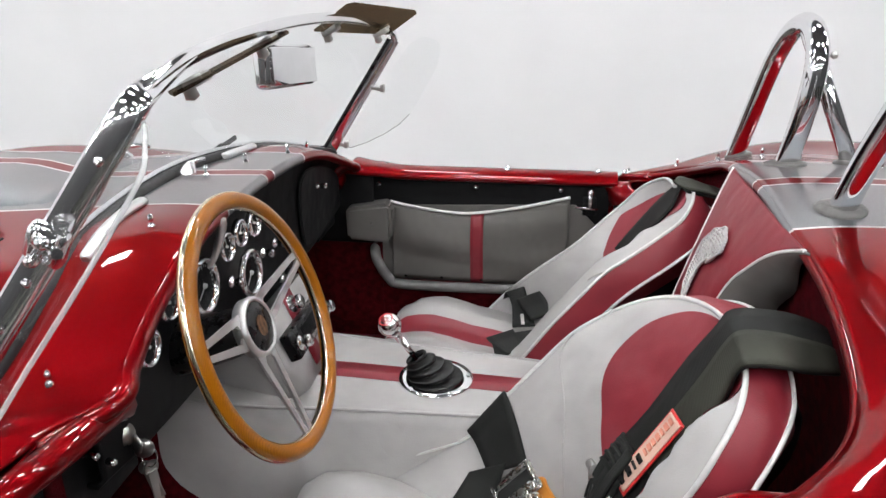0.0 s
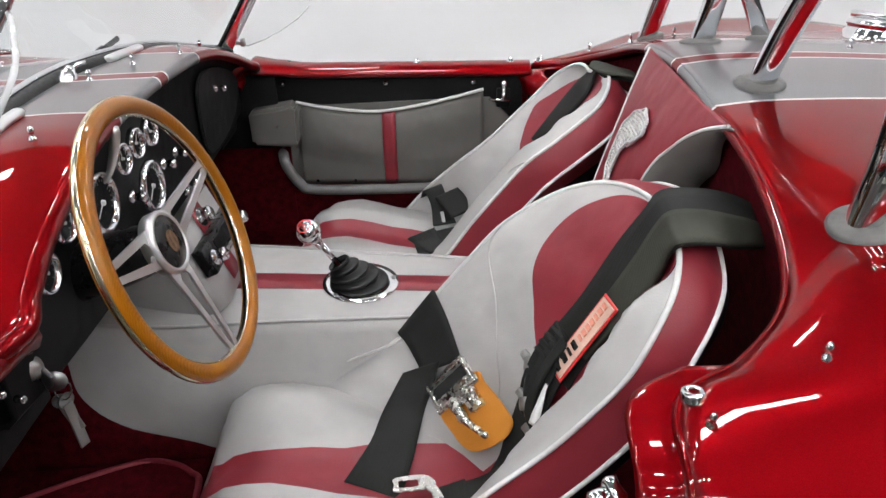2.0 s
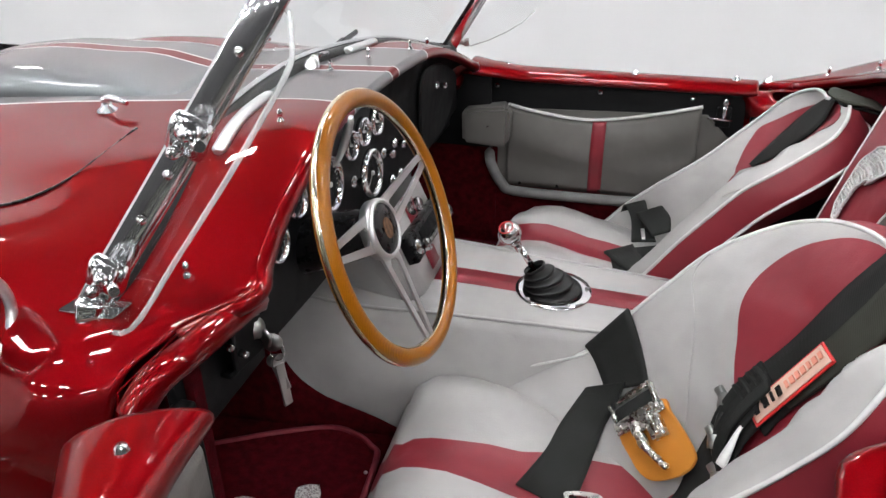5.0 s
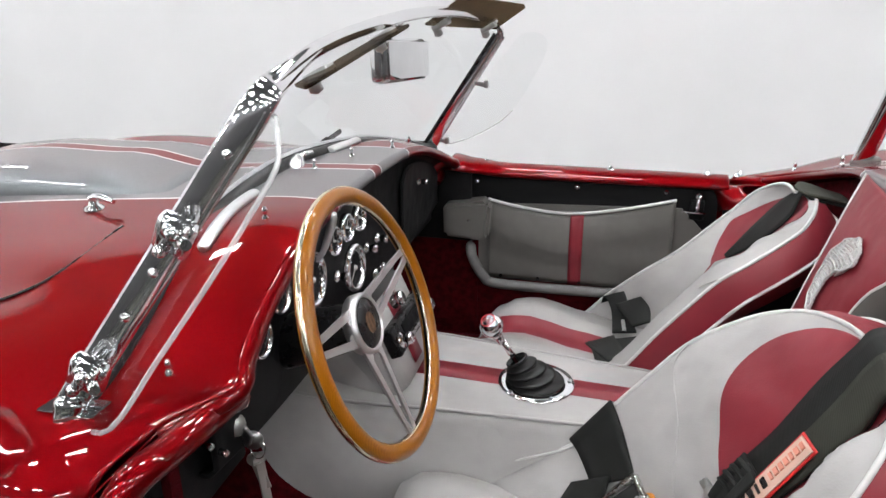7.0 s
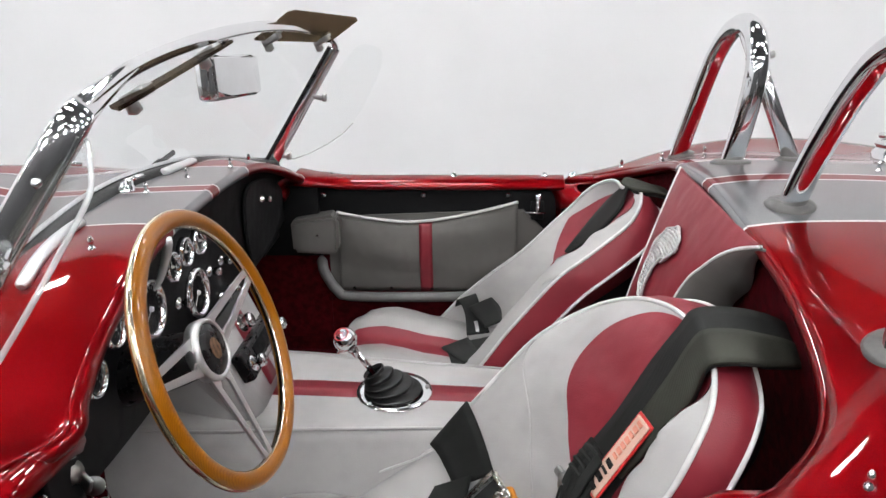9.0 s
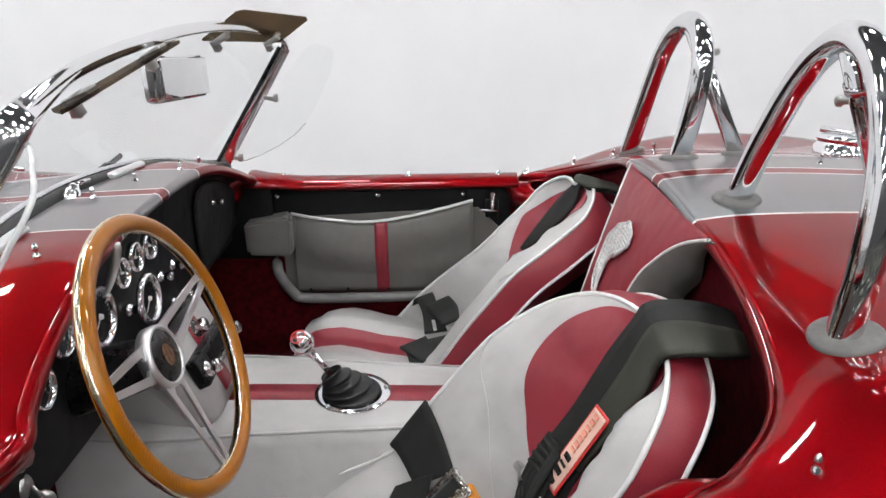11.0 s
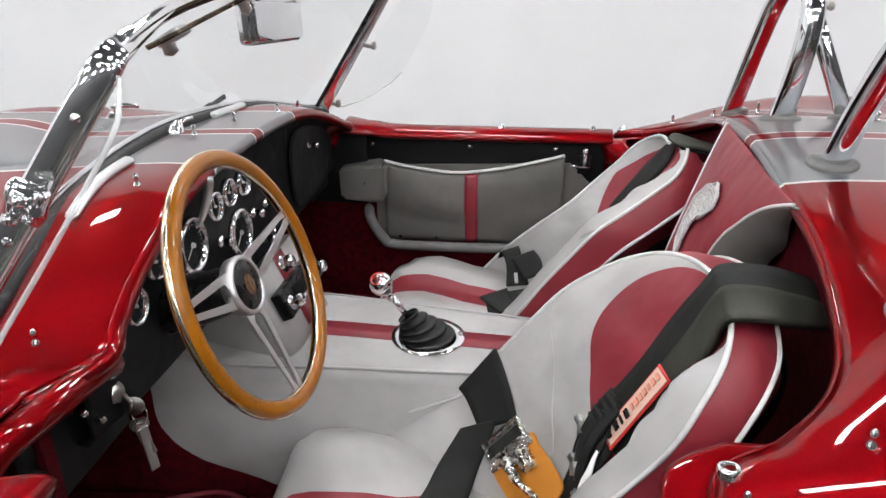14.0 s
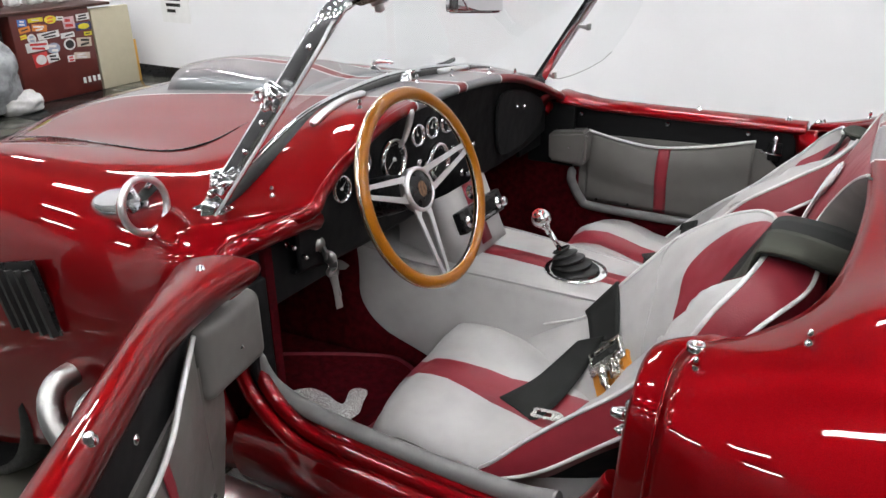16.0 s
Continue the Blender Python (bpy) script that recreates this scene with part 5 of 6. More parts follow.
    for y in (-0.026, 0.046):
        lathe(bm, [(0.005, 0.0), (0.005, 0.004), (0.003, 0.006), (0.0001, 0.006)], m @ Vector((-0.019, y, 0.013)), n, 10)
    part("buckle", bm, NICKEL, buckle, "worn nickel lever buckle")
    bm = B()
    block(bm, (0.026, 0.074, 0.010), m @ pose(-0.039, 0.010, 0.008), 0.003)
    part("strap_end", bm, STRAP, buckle)
    # tongue plate with its strap
    m = Matrix.Translation((-0.296, -0.408, 0.421)) @ pose(0, 0, 0, 0, -1, 6) @ Matrix.Scale(0.80, 4)
    bm = B()
    hole = smooth([(-0.018, 0.009, 0), (0.014, 0.010, 0), (0.017, 0.0, 0), (0.015, -0.008, 0), (-0.018, -0.008, 0), (-0.020, 0.0, 0)], 4, True)
    edge = smooth([(-0.026, 0.017, 0), (0.030, 0.019, 0), (0.050, -0.004, 0), (0.036, -0.014, 0), (-0.026, -0.016, 0), (-0.029, 0.0, 0)], 4, True)
    grid(bm, [[m @ (p + Vector((0, 0, h))) for p in ring] for ring, h in ((hole, 0), (edge, 0), (edge, 0.003), (hole, 0.003))], close_u=True, close_v=True)
    for f in bm.faces:
        f.smooth = False
    slab(bm, [m @ Vector(p) for p in ((0.028, 0.012, 0.0005), (0.044, 0.004, 0.0005), (0.058, -0.030, 0.0005), (0.062, -0.054, 0.0005), (0.044, -0.056, 0.0005), (0.040, -0.030, 0.0005), (0.026, -0.010, 0.0005))], m.to_3x3() @ Vector((0, 0, 1)), 0.003, 0.001)
    part("tongue", bm, NICKEL, root, "bare steel belt tongue")
    part("loose_strap", band([(-0.262, -0.408, 0.411), (-0.235, -0.400, 0.414), (-0.212, -0.392, 0.416)], [(-0.256, -0.456, 0.411), (-0.230, -0.452, 0.414), (-0.205, -0.455, 0.418)], 0.005), STRAP, root)
    part("loose_strap", band([(-0.214, -0.398, 0.416), (-0.185, -0.390, 0.420), (-0.150, -0.380, 0.436)], [(-0.214, -0.462, 0.418), (-0.185, -0.465, 0.426), (-0.150, -0.470, 0.446)], 0.008), STRAP, root)
    # strap end running down into the crease of the seat
    part("loose_strap", band([(-0.126, -0.326, 0.524), (-0.136, -0.335, 0.494), (-0.148, -0.346, 0.462), (-0.158, -0.362, 0.434), (-0.176, -0.386, 0.418)],
                             [over(0.310, 0.615, 0.014), over(0.280, 0.635, 0.014), over(0.250, 0.655, 0.014), over(0.220, 0.680, 0.014), over(0.190, 0.70, 0.014)], 0.006), STRAP, root)


def belts_far():
    root = thing("harness", "black webbing racing harness lying over the passenger seat", "seat belt", (-0.2, 0.35, 0.44))
    top = far_shell.n - 1
    over = lambda k, v, o=0.008: far_shell.at(k * top, v, o)
    left = [Vector(p) for p in ((0.23, 0.40, 0.735), (0.195, 0.410, 0.803), (0.150, 0.418, 0.820), (0.100, 0.422, 0.833))] + [over(0.90, 0.66, 0.012), over(0.719, 0.77), over(0.619, 0.80), over(0.506, 0.81), over(0.425, 0.825)]
    right = [Vector(p) for p in ((0.23, 0.32, 0.745), (0.195, 0.325, 0.808), (0.150, 0.330, 0.824), (0.105, 0.318, 0.834))] + [over(0.90, 0.42, 0.012), over(0.719, 0.40), over(0.619, 0.46), over(0.506, 0.66), over(0.425, 0.80)]
    part("shoulder_strap", band(left, right), STRAP, root)
    part("shoulder_strap", band([p.lerp(q, -0.02) + Vector((-0.003, 0, 0.008)) for p, q in zip(left[:5], right)], [p.lerp(q, 1.0) + Vector((-0.003, 0, 0.008)) for p, q in zip(left[:5], right)]), OLIVE_STRAP, root, "olive-black folded strap")
    part("lap_strap", band([(-0.300, 0.570, 0.445), (-0.292, 0.545, 0.478), (-0.272, 0.450, 0.484), (-0.266, 0.350, 0.478)], [(-0.250, 0.560, 0.470), (-0.245, 0.526, 0.505), (-0.232, 0.440, 0.500), (-0.212, 0.345, 0.488)], 0.005), STRAP, root)
    part("loose_strap", band([(-0.262, 0.470, 0.494), (-0.245, 0.400, 0.505), (-0.222, 0.345, 0.500)], [(-0.205, 0.470, 0.520), (-0.185, 0.410, 0.520), (-0.182, 0.365, 0.508)], 0.005), STRAP, root)
    part("lap_strap", band([(-0.318, 0.290, 0.478), (-0.308, 0.240, 0.494), (-0.296, 0.185, 0.488)], [(-0.205, 0.300, 0.500), (-0.195, 0.230, 0.512), (-0.178, 0.155, 0.505)], 0.006), STRAP, root)
    part("loose_strap", band([(-0.322, 0.268, 0.486), (-0.300, 0.215, 0.500), (-0.270, 0.180, 0.496)], [(-0.262, 0.300, 0.496), (-0.250, 0.240, 0.508), (-0.225, 0.180, 0.505)], 0.005), STRAP, root)
    bm = B()
    block(bm, (0.008, 0.05, 0.004), pose(-0.242, 0.330, 0.508, 0, 0, 5), 0.001)
    part("tongue", bm, ALLOY, root)


belts_near()
belts_far()


# ---- steering wheel ----
def steering():
    a, e = radians(-0.85), radians(19.6)
    n = Vector((math.cos(a) * math.cos(e), math.sin(a) * math.cos(e), math.sin(e)))
    u = Vector((0, 0, 1)).cross(n).normalized()
    v = n.cross(u)
    c = Vector((-0.5963, -0.3372, 0.8074))
    dish = 0.0195
    p = lambda r, deg, h=0.0: c + r * (math.cos(radians(deg)) * u + math.sin(radians(deg)) * v) + h * n
    root = thing("steering_wheel", "varnished wooden rim steering wheel with three slotted alloy spokes", "steering wheel", c)
    bm = B()
    tube(bm, [p(0.1862, 360 * k / 96) for k in range(96)], 0.0125, 16, True)
    rim = part("rim", bm, WOOD, root, "varnished honey-brown wooden rim")
    bm = B()
    grid(bm, [[p(r, 360 * k / 96, h) for k in range(96)] for r, h in ((0.1728, -0.0042), (0.1960, -0.0050), (0.1988, -0.0046), (0.1996, -0.0030), (0.1996, 0.0016), (0.1988, 0.0034), (0.1960, 0.0038), (0.1735, 0.0038), (0.1728, 0.0018))], close_u=True, close_v=True)
    part("rim_band", bm, plain("polished_band", (0.80, 0.69, 0.47), 0.17, metal=1.0, rough_vary=0.02), root, "polished metal band set into the rim")
    for k in range(18):
        bm = B()
        lathe(bm, [(0.0026, 0), (0.0022, 0.0010), (0.0001, 0.0014)], p(0.1862, 20 * k + 8, -0.0123), -n, 8)
        part("rivet", bm, BRASS, rim)
    for deg in (166, 12, -97):
        # slotted spoke: two rails that part from the hub and meet at the rim
        bm = B()
        for side in (-1, 1):
            w0, w1 = 0.0275, 0.0120
            rows = []
            for k in range(9):
                t = k / 8
                r = lerp(0.036, 0.177, t)
                mid = p(r, deg, lerp(-dish - 0.002, -0.001, t))
                across = (-math.sin(radians(deg)) * u + math.cos(radians(deg)) * v) * side
                w = lerp(w0, w1, t)
                inner = 0.0115 * (1 - t) + 0.0035 if 0.12 < t < 0.90 else 0.0
                rows.append([mid + across * inner + 0.002 * n, mid + across * w + 0.002 * n, mid + across * w - 0.002 * n, mid + across * inner - 0.002 * n])
            vs = grid(bm, rows, close_u=True)
            bm.faces.new(vs[0]), bm.faces.new(vs[-1])
        for f in bm.faces:
            f.smooth = False
        part("spoke", bm, ALLOY, root, "brushed alloy slotted spoke")
    bm = B()
    lathe(bm, [(0.038, -0.016), (0.044, -0.012), (0.0455, 0.002), (0.0447, 0.006), (0.042, 0.0085), (0.0385, 0.0085), (0.0375, 0.006)], c - dish * n, n, 40)
    hub = part("hub", bm, ALLOY, root, "brushed alloy hub ring")
    bm = B()
    lathe(bm, [(0.0378, 0.002), (0.036, 0.0045), (0.02, 0.006), (0.0001, 0.0065)], c - (dish - 0.003) * n, n, 32)
    boss = part("horn_button", bm, BLACK, hub, "black horn button with a worn gold disc")
    bm = B()
    q = n.to_track_quat("Z", "Y").to_matrix()
    slab(bm, [c + (0.0098 - dish) * n + q @ Vector((0.013 * math.cos(t), 0.016 * math.sin(t), 0)) for t in (2 * math.pi * k / 20 for k in range(20))], n, 0.0008)
    part("badge", bm, plain("worn_gold", (0.16, 0.09, 0.05), 0.4, metal=0.6, vary=0.5, scale=160), hub)
    bm = B()
    lathe(bm, [(0.030, 0.0), (0.036, -0.02), (0.040, -0.06), (0.042, -0.15), (0.040, -0.17)], c - (dish + 0.014) * n, n, 28)
    part("column_shroud", bm, BLACK, root, "gloss black column shroud")
    bm = B()
    tube(bm, smooth([(-0.748, -0.225, 0.838), (-0.728, -0.222, 0.848), (-0.710, -0.224, 0.886), (-0.697, -0.226, 0.926)], 4), [0.004, 0.005, 0.005, 0.006, 0.007, 0.008, 0.009, 0.010, 0.010, 0.011, 0.011, 0.010, 0.006], 10, flat=0.6)
    part("stalk", bm, ALLOY, root, "bright metal column stalk")


steering()


# ---- gear lever ----
def gear_lever():
    base = Vector((-0.399, -0.005, 0.532))
    root = thing("gear_lever", "chrome gear lever with a round knob and black rubber boot", "gear lever", base)
    bm = B()
    lathe(bm, [(0.048, 0.001), (0.0715, 0.001), (0.0735, 0.003), (0.0715, 0.006), (0.056, 0.006), (0.050, 0.003)], base, (0.02, 0, 1), 40)
    plate = part("boot_plate", bm, CHROME, root, "round chrome boot plate")
    for k in range(5):
        a = radians(72 * k + 14)
        bm = B()
        lathe(bm, [(0.0045, 0), (0.004, 0.002), (0.0001, 0.0028)], base + Vector((0.064 * math.cos(a), 0.064 * math.sin(a), 0.006)), (0, 0, 1), 10)
        part("screw", bm, STEEL, plate)
    rows = []
    for k in range(41):
        t = k / 40
        c = base + Vector((lerp(0, -0.040, t ** 1.1), 0.0, 0.003 + 0.046 * t))
        r = lerp(0.053, 0.017, t) + 0.0065 * math.sin(t * 2 * math.pi * 4.5 - 1.0) * (1 - 0.3 * t)
        tilt = Matrix.Rotation(-0.55 * t, 3, "Y")
        rows.append([c + tilt @ Vector((r * math.cos(q), r * math.sin(q), 0)) for q in (2 * math.pi * j / 32 for j in range(32))])
    bm = B()
    grid(bm, rows, close_u=True)
    part("boot", bm, RUBBER, root, "ribbed black rubber boot")
    knob = Vector((-0.484, -0.022, 0.654))
    bm = B()
    tube(bm, [base + Vector((-0.036, 0, 0.040)), knob + Vector((0.020, 0.004, -0.030))], 0.006, 12)
    part("lever", bm, CHROME, root)
    bm = B()
    lathe(bm, [(0.007, -0.040), (0.008, -0.026), (0.0105, -0.024), (0.0105, -0.018), (0.008, -0.016)], knob, (-0.5, -0.1, 0.85), 14)
    lathe(bm, [(0.0095, -0.018)] + [(0.0225 * math.sin(q), -0.0225 * math.cos(q)) for q in (math.pi * k / 14 for k in range(3, 14))] + [(0.0001, 0.0225)], knob, (-0.5, -0.1, 0.85), 28)
    ball = part("knob", bm, CHROME, root, "round chrome knob")
    way = Vector((-0.30, -0.45, 0.85)).normalized()
    bm = B()
    q = way.to_track_quat("Z", "Y").to_matrix()
    ring = [knob + q @ Vector((0.0135 * math.cos(t), 0.0135 * math.sin(t), 0.0185)) for t in (2 * math.pi * k / 24 for k in range(24))]
    tube(bm, ring, 0.0011, 6, True)
    for y0 in (-0.006, 0.0, 0.006):
        tube(bm, [knob + q @ Vector((y0, -0.008, 0.0205)), knob + q @ Vector((y0 * 0.7, 0.002, 0.0226))], 0.0009, 6)
    tube(bm, [knob + q @ Vector((-0.006, -0.003, 0.0212)), knob + q @ Vector((0.006, -0.003, 0.0212))], 0.0009, 6)
    part("shift_pattern", bm, RED_INK, ball)


gear_lever()


# ---- roll hoops ----
def hoop(arch, brace_foot, bolt, label):
    """A bent tube through arch (rows of y and z), leaning back, with a brace to the deck behind."""
    lean = lambda z: 0.228 + 0.10 * (z - 0.90)
    y0, y1 = arch[1][0], arch[-2][0]
    root = thing("roll_hoop", label, "roll bar", (0.235, y0, height(0.235, y0)), "roll hoops")
    path = [(lean(z), y, z) for y, z in arch]
    bm = B()
    tube(bm, smooth(path, 8), 0.0195, 20)
    part("hoop", bm, BAR_CHROME, root, "chrome tube hoop")
    top = max(arch, key=lambda q: q[1])
    foot = Vector((*brace_foot, height(*brace_foot)))
    head = Vector((lean(top[1]) + 0.006, top[0] + 0.01, top[1] - 0.012))
    way = (foot - head).normalized()
    bm = B()
    tube(bm, [head, head.lerp(foot, 0.5), foot + way * 0.03], 0.0155, 18)
    part("brace", bm, BAR_CHROME, root, "chrome rear brace")
    bm = B()
    tube(bm, [head + way * 0.050, head + way * 0.062], 0.0185, 18)
    part("collar", bm, BAR_CHROME, root, "chrome brace collar")
    bm = B()
    lathe(bm, [(0.007, -0.026), (0.008, -0.021), (0.005, -0.020), (0.005, 0.020), (0.008, 0.021), (0.007, 0.026), (0.001, 0.028)], bolt, (0.5, -0.8, 0.2), 12)
    part("bolt", bm, STEEL, root)
    for x, y, r in ((0.232, y0, 0.037), (0.232, y1, 0.042 if y1 < 0 else 0.030), (foot.x, foot.y, 0.030)):
        h = height(x, y)
        slope = Vector((height(x - 0.05, y) - height(x + 0.05, y), height(x, y - 0.05) - height(x, y + 0.05), 0.10)).normalized()
        bm = B()
        lathe(bm, [(r * 0.42, 0.008), (r * 0.62, 0.0075), (r * 0.90, 0.005), (r, 0.002), (r, -0.006)], (x, y, h), slope, 28)
        part("grommet", bm, GREY_RUBBER, root, "grey rubber grommet")


hoop([(0.154, 0.88), (0.150, 0.94), (0.132, 1.01), (0.123, 1.08), (0.132, 1.135), (0.172, 1.174), (0.235, 1.189), (0.305, 1.170), (0.362, 1.125), (0.402, 1.065), (0.449, 0.969), (0.492, 0.878), (0.510, 0.84)],
     (0.355, 0.178), (0.300, 0.250, 1.128), "chrome roll hoop with brace behind the passenger seat")
hoop([(-0.124, 0.90), (-0.138, 0.948), (-0.168, 1.025), (-0.206, 1.096), (-0.243, 1.150), (-0.285, 1.190), (-0.341, 1.213), (-0.402, 1.197), (-0.452, 1.145), (-0.483, 1.070), (-0.493, 0.973), (-0.489, 0.90), (-0.487, 0.85)],
     (0.40, -0.275), (0.303, -0.297, 1.130), "chrome roll hoop with brace behind the driver's seat")


# ---- windscreen ----
NB, NT, FT, FB = Vector((-0.866, -0.642, 0.815)), Vector((-0.648, -0.535, 1.150)), Vector((-0.572, 0.540, 1.120)), Vector((-0.752, 0.545, 0.842))
TOP_RAIL = smooth([NT, (-0.640, -0.495, 1.172), (-0.630, -0.375, 1.198), (-0.618, -0.10, 1.208), (-0.604, 0.15, 1.198), (-0.588, 0.37, 1.172), (-0.576, 0.505, 1.145), FT], 6)
BASE_RAIL = smooth([NB, (-0.868, -0.50, 0.872), (-0.888, -0.30, 0.920), (-0.890, 0.0, 0.936), (-0.840, 0.28, 0.914), (-0.788, 0.47, 0.864), FB], 6)


def flat_bar(path, side, wide, thick):
    """A flat bar along a path, its wide face square to side."""
    path = [Vector(q) for q in path]
    rows = []
    for i, p in enumerate(path):
        t = (path[min(i + 1, len(path) - 1)] - path[max(i - 1, 0)]).normalized()
        n = (Vector(side) - t * t.dot(Vector(side))).normalized()
        b = t.cross(n)
        w = table(i / (len(path) - 1), wide) if isinstance(wide, list) else lerp(*wide, i / (len(path) - 1))
        rows.append([p + b * (x * w / 2) + n * (y * thick / 2) for x, y in ((-1, -0.6), (-0.8, -1), (0.8, -1), (1, -0.6), (1, 0.6), (0.8, 1), (-0.8, 1), (-1, 0.6))])
    bm = B()
    vs = grid(bm, rows, close_u=True)
    bm.faces.new(vs[0][::-1]), bm.faces.new(vs[-1])
    return bm


def screen():
    root = thing("windscreen", "raked windscreen of clear glass in a thin chrome frame", "windscreen", (-0.86, 0, 0.93))
    bm = B()
    tube(bm, TOP_RAIL, 0.0075, 10, flat=1.3)
    part("top_rail", bm, CHROME, root, "thin chrome top rail")
    near = smooth([NB, NB.lerp(NT, 0.33), NB.lerp(NT, 0.66), NT, TOP_RAIL[6], TOP_RAIL[11]], 8)
    part("post", flat_bar(near, (0.25, -0.95, 0.1), [(0, 0.036), (0.55, 0.036), (0.72, 0.030), (1, 0.014)], 0.012), CHROME, root, "polished flat chrome post")
    far = smooth([FB, FB.lerp(FT, 0.33), FB.lerp(FT, 0.66), FT], 8)
    part("post", flat_bar(far, (0.25, -0.95, 0.1), (0.034, 0.022), 0.012), CHROME, root, "polished flat chrome post")
    bm = B()
    tube(bm, [p + Vector((-0.013, -0.006, 0.002)) for p in far], 0.005, 8)
    part("seal", bm, BLACK, root)
    # glass between the rails
    rows = []
    n = len(TOP_RAIL)
    for k in range(9):
        t = k / 8
        row = []
        for i in range(n):
            j = i / (n - 1) * (len(BASE_RAIL) - 1)
            a = BASE_RAIL[int(j)].lerp(BASE_RAIL[min(int(j) + 1, len(BASE_RAIL) - 1)], j - int(j))
            row.append(a.lerp(TOP_RAIL[i], t))
        rows.append(row)
    bm = B()
    grid(bm, rows)
    pane = part("pane", bm, GLASS, root, "clear curved glass")
    pane.visible_shadow = False
    bm = B()
    tube(bm, [p + Vector((0.010, 0, -0.006)) for p in BASE_RAIL], 0.018, 12, flat=0.8)
    part("base_seal", bm, RUBBER, root, "black rubber base seal")
    bm = B()
    tube(bm, [p + Vector((0.000, 0, 0.010)) for p in BASE_RAIL[2:-2]], 0.006, 10, flat=0.8)
    part("base_trim", bm, CHROME, root, "chrome base trim")
    # demister strips on the cowl behind the rubber
    for line in (((-0.830, -0.388), (-0.836, -0.330), (-0.842, -0.260), (-0.846, -0.188)), ((-0.842, 0.125), (-0.838, 0.180), (-0.828, 0.250))):
        bm = B()
        path = smooth([(x, y, height(x, y) + 0.005) for x, y in line], 6)
        tube(bm, path, [0.006] + [0.0105] * (len(path) - 2) + [0.006], 12, flat=0.7)
        part("demister_strip", bm, ALLOY, root, "bright alloy demister strip")
    # foot bracket and two clamps on the near post
    m = Matrix.Translation(NB + Vector((-0.01, -0.012, -0.022))) @ pose(0, 0, 0, 0, 12, 24)
    bm = B()
    slab(bm, [(-0.903, -0.652, 0.811), (-0.888, -0.628, 0.819), (-0.817, -0.627, 0.820), (-0.828, -0.653, 0.812)], (0, -0.3, 0.95), 0.004, 0.0015)
    block(bm, (0.034, 0.022, 0.040), m @ pose(0.012, 0, 0.022), 0.006)
    part("foot", bm, CHROME, root, "chrome post foot")
    for t in (0.16, 0.62):
        c = NB.lerp(NT, t) + Vector((0.006, -0.022, 0))
        bm = B()
        block(bm, (0.044, 0.024, 0.050), Matrix.Translation(c) @ pose(0, 0, 0, 20, 30, 10), 0.009, 3)
        block(bm, (0.026, 0.020, 0.018), Matrix.Translation(c + Vector((0.012, -0.016, 0.012))) @ pose(0, 0, 0, 20, 30, 10), 0.006, 3)
        for d in ((0.014, -0.026, 0.012), (-0.012, -0.014, -0.014)):
            lathe(bm, [(0.007, -0.006), (0.0075, 0.003), (0.005, 0.007), (0.0001, 0.008)], c + Vector(d), (0.2, -0.9, 0.2), 12)
        tube(bm, [c + Vector((0.01, -0.01, 0)), c + Vector((0.034, -0.034, 0.004))], 0.006, 10)
        part("clamp", bm, CHROME, root, "chrome deflector clamp")
    for t in (0.10, 0.33, 0.48, 0.86):
        bm = B()
        lathe(bm, [(0.006, 0), (0.005, 0.003), (0.0001, 0.005)], NB.lerp(NT, t) + Vector((0.002, -0.007, 0)), (0.25, -0.95, 0.1), 12)
        part("screw", bm, CHROME, root)
    for q, at in ((1, (-0.719, 0.549, 0.861)), (1, (-0.619, 0.538, 1.005))):
        bm = B()
        block(bm, (0.030, 0.010, 0.010), Matrix.Translation(at) @ pose(0, 0, 0, 0, 8, 0), 0.002)
        block(bm, (0.010, 0.016, 0.018), Matrix.Translation(Vector(at) + Vector((0.014, 0, 0))), 0.002)
        part("clip", bm, STEEL, root)
    # wipers lying on the glass
    for y0, y1 in ((0.06, 0.20),):
        bm = B()
        tube(bm, [(-0.893, y0, 0.915), (-0.882, lerp(y0, y1, 0.5), 0.932), (-0.880, y1, 0.938)], 0.0032, 8)
        tube(bm, [(-0.884, lerp(y0, y1, 0.4), 0.926), (-0.872, lerp(y0, y1, 1.4), 0.940)], 0.004, 8, flat=1.5)
        lathe(bm, [(0.011, -0.03), (0.010, 0.006), (0.005, 0.012), (0.0001, 0.014)], (-0.895, y0, 0.908), (0, 0, 1), 14)
        part("wiper", bm, RUBBER, root, "black wiper arm and blade")
    x, y = -0.858, -0.002
    h = height(x, y)
    bm = B()
    lathe(bm, [(0.017, -0.004), (0.017, 0.003), (0.013, 0.005), (0.0125, 0.012), (0.009, 0.014), (0.007, 0.022), (0.0001, 0.023)], (x, y, h), (0.35, 0, 1), 18)
    tube(bm, [(x, y, h + 0.016), (x + 0.012, y + 0.02, h + 0.020), (x + 0.016, y + 0.036, h + 0.018)], 0.004, 8)
    part("wiper_spindle", bm, CHROME, root, "chrome wiper spindle nut")


screen()


def sheet(name, outline, normal, mat, label, category, thick=0.004, group=""):
    bm = B()
    slab(bm, outline, normal, thick)
    ob = tagged(part(name, bm, mat), label, category, group)
    ob.visible_shadow = False
    return ob


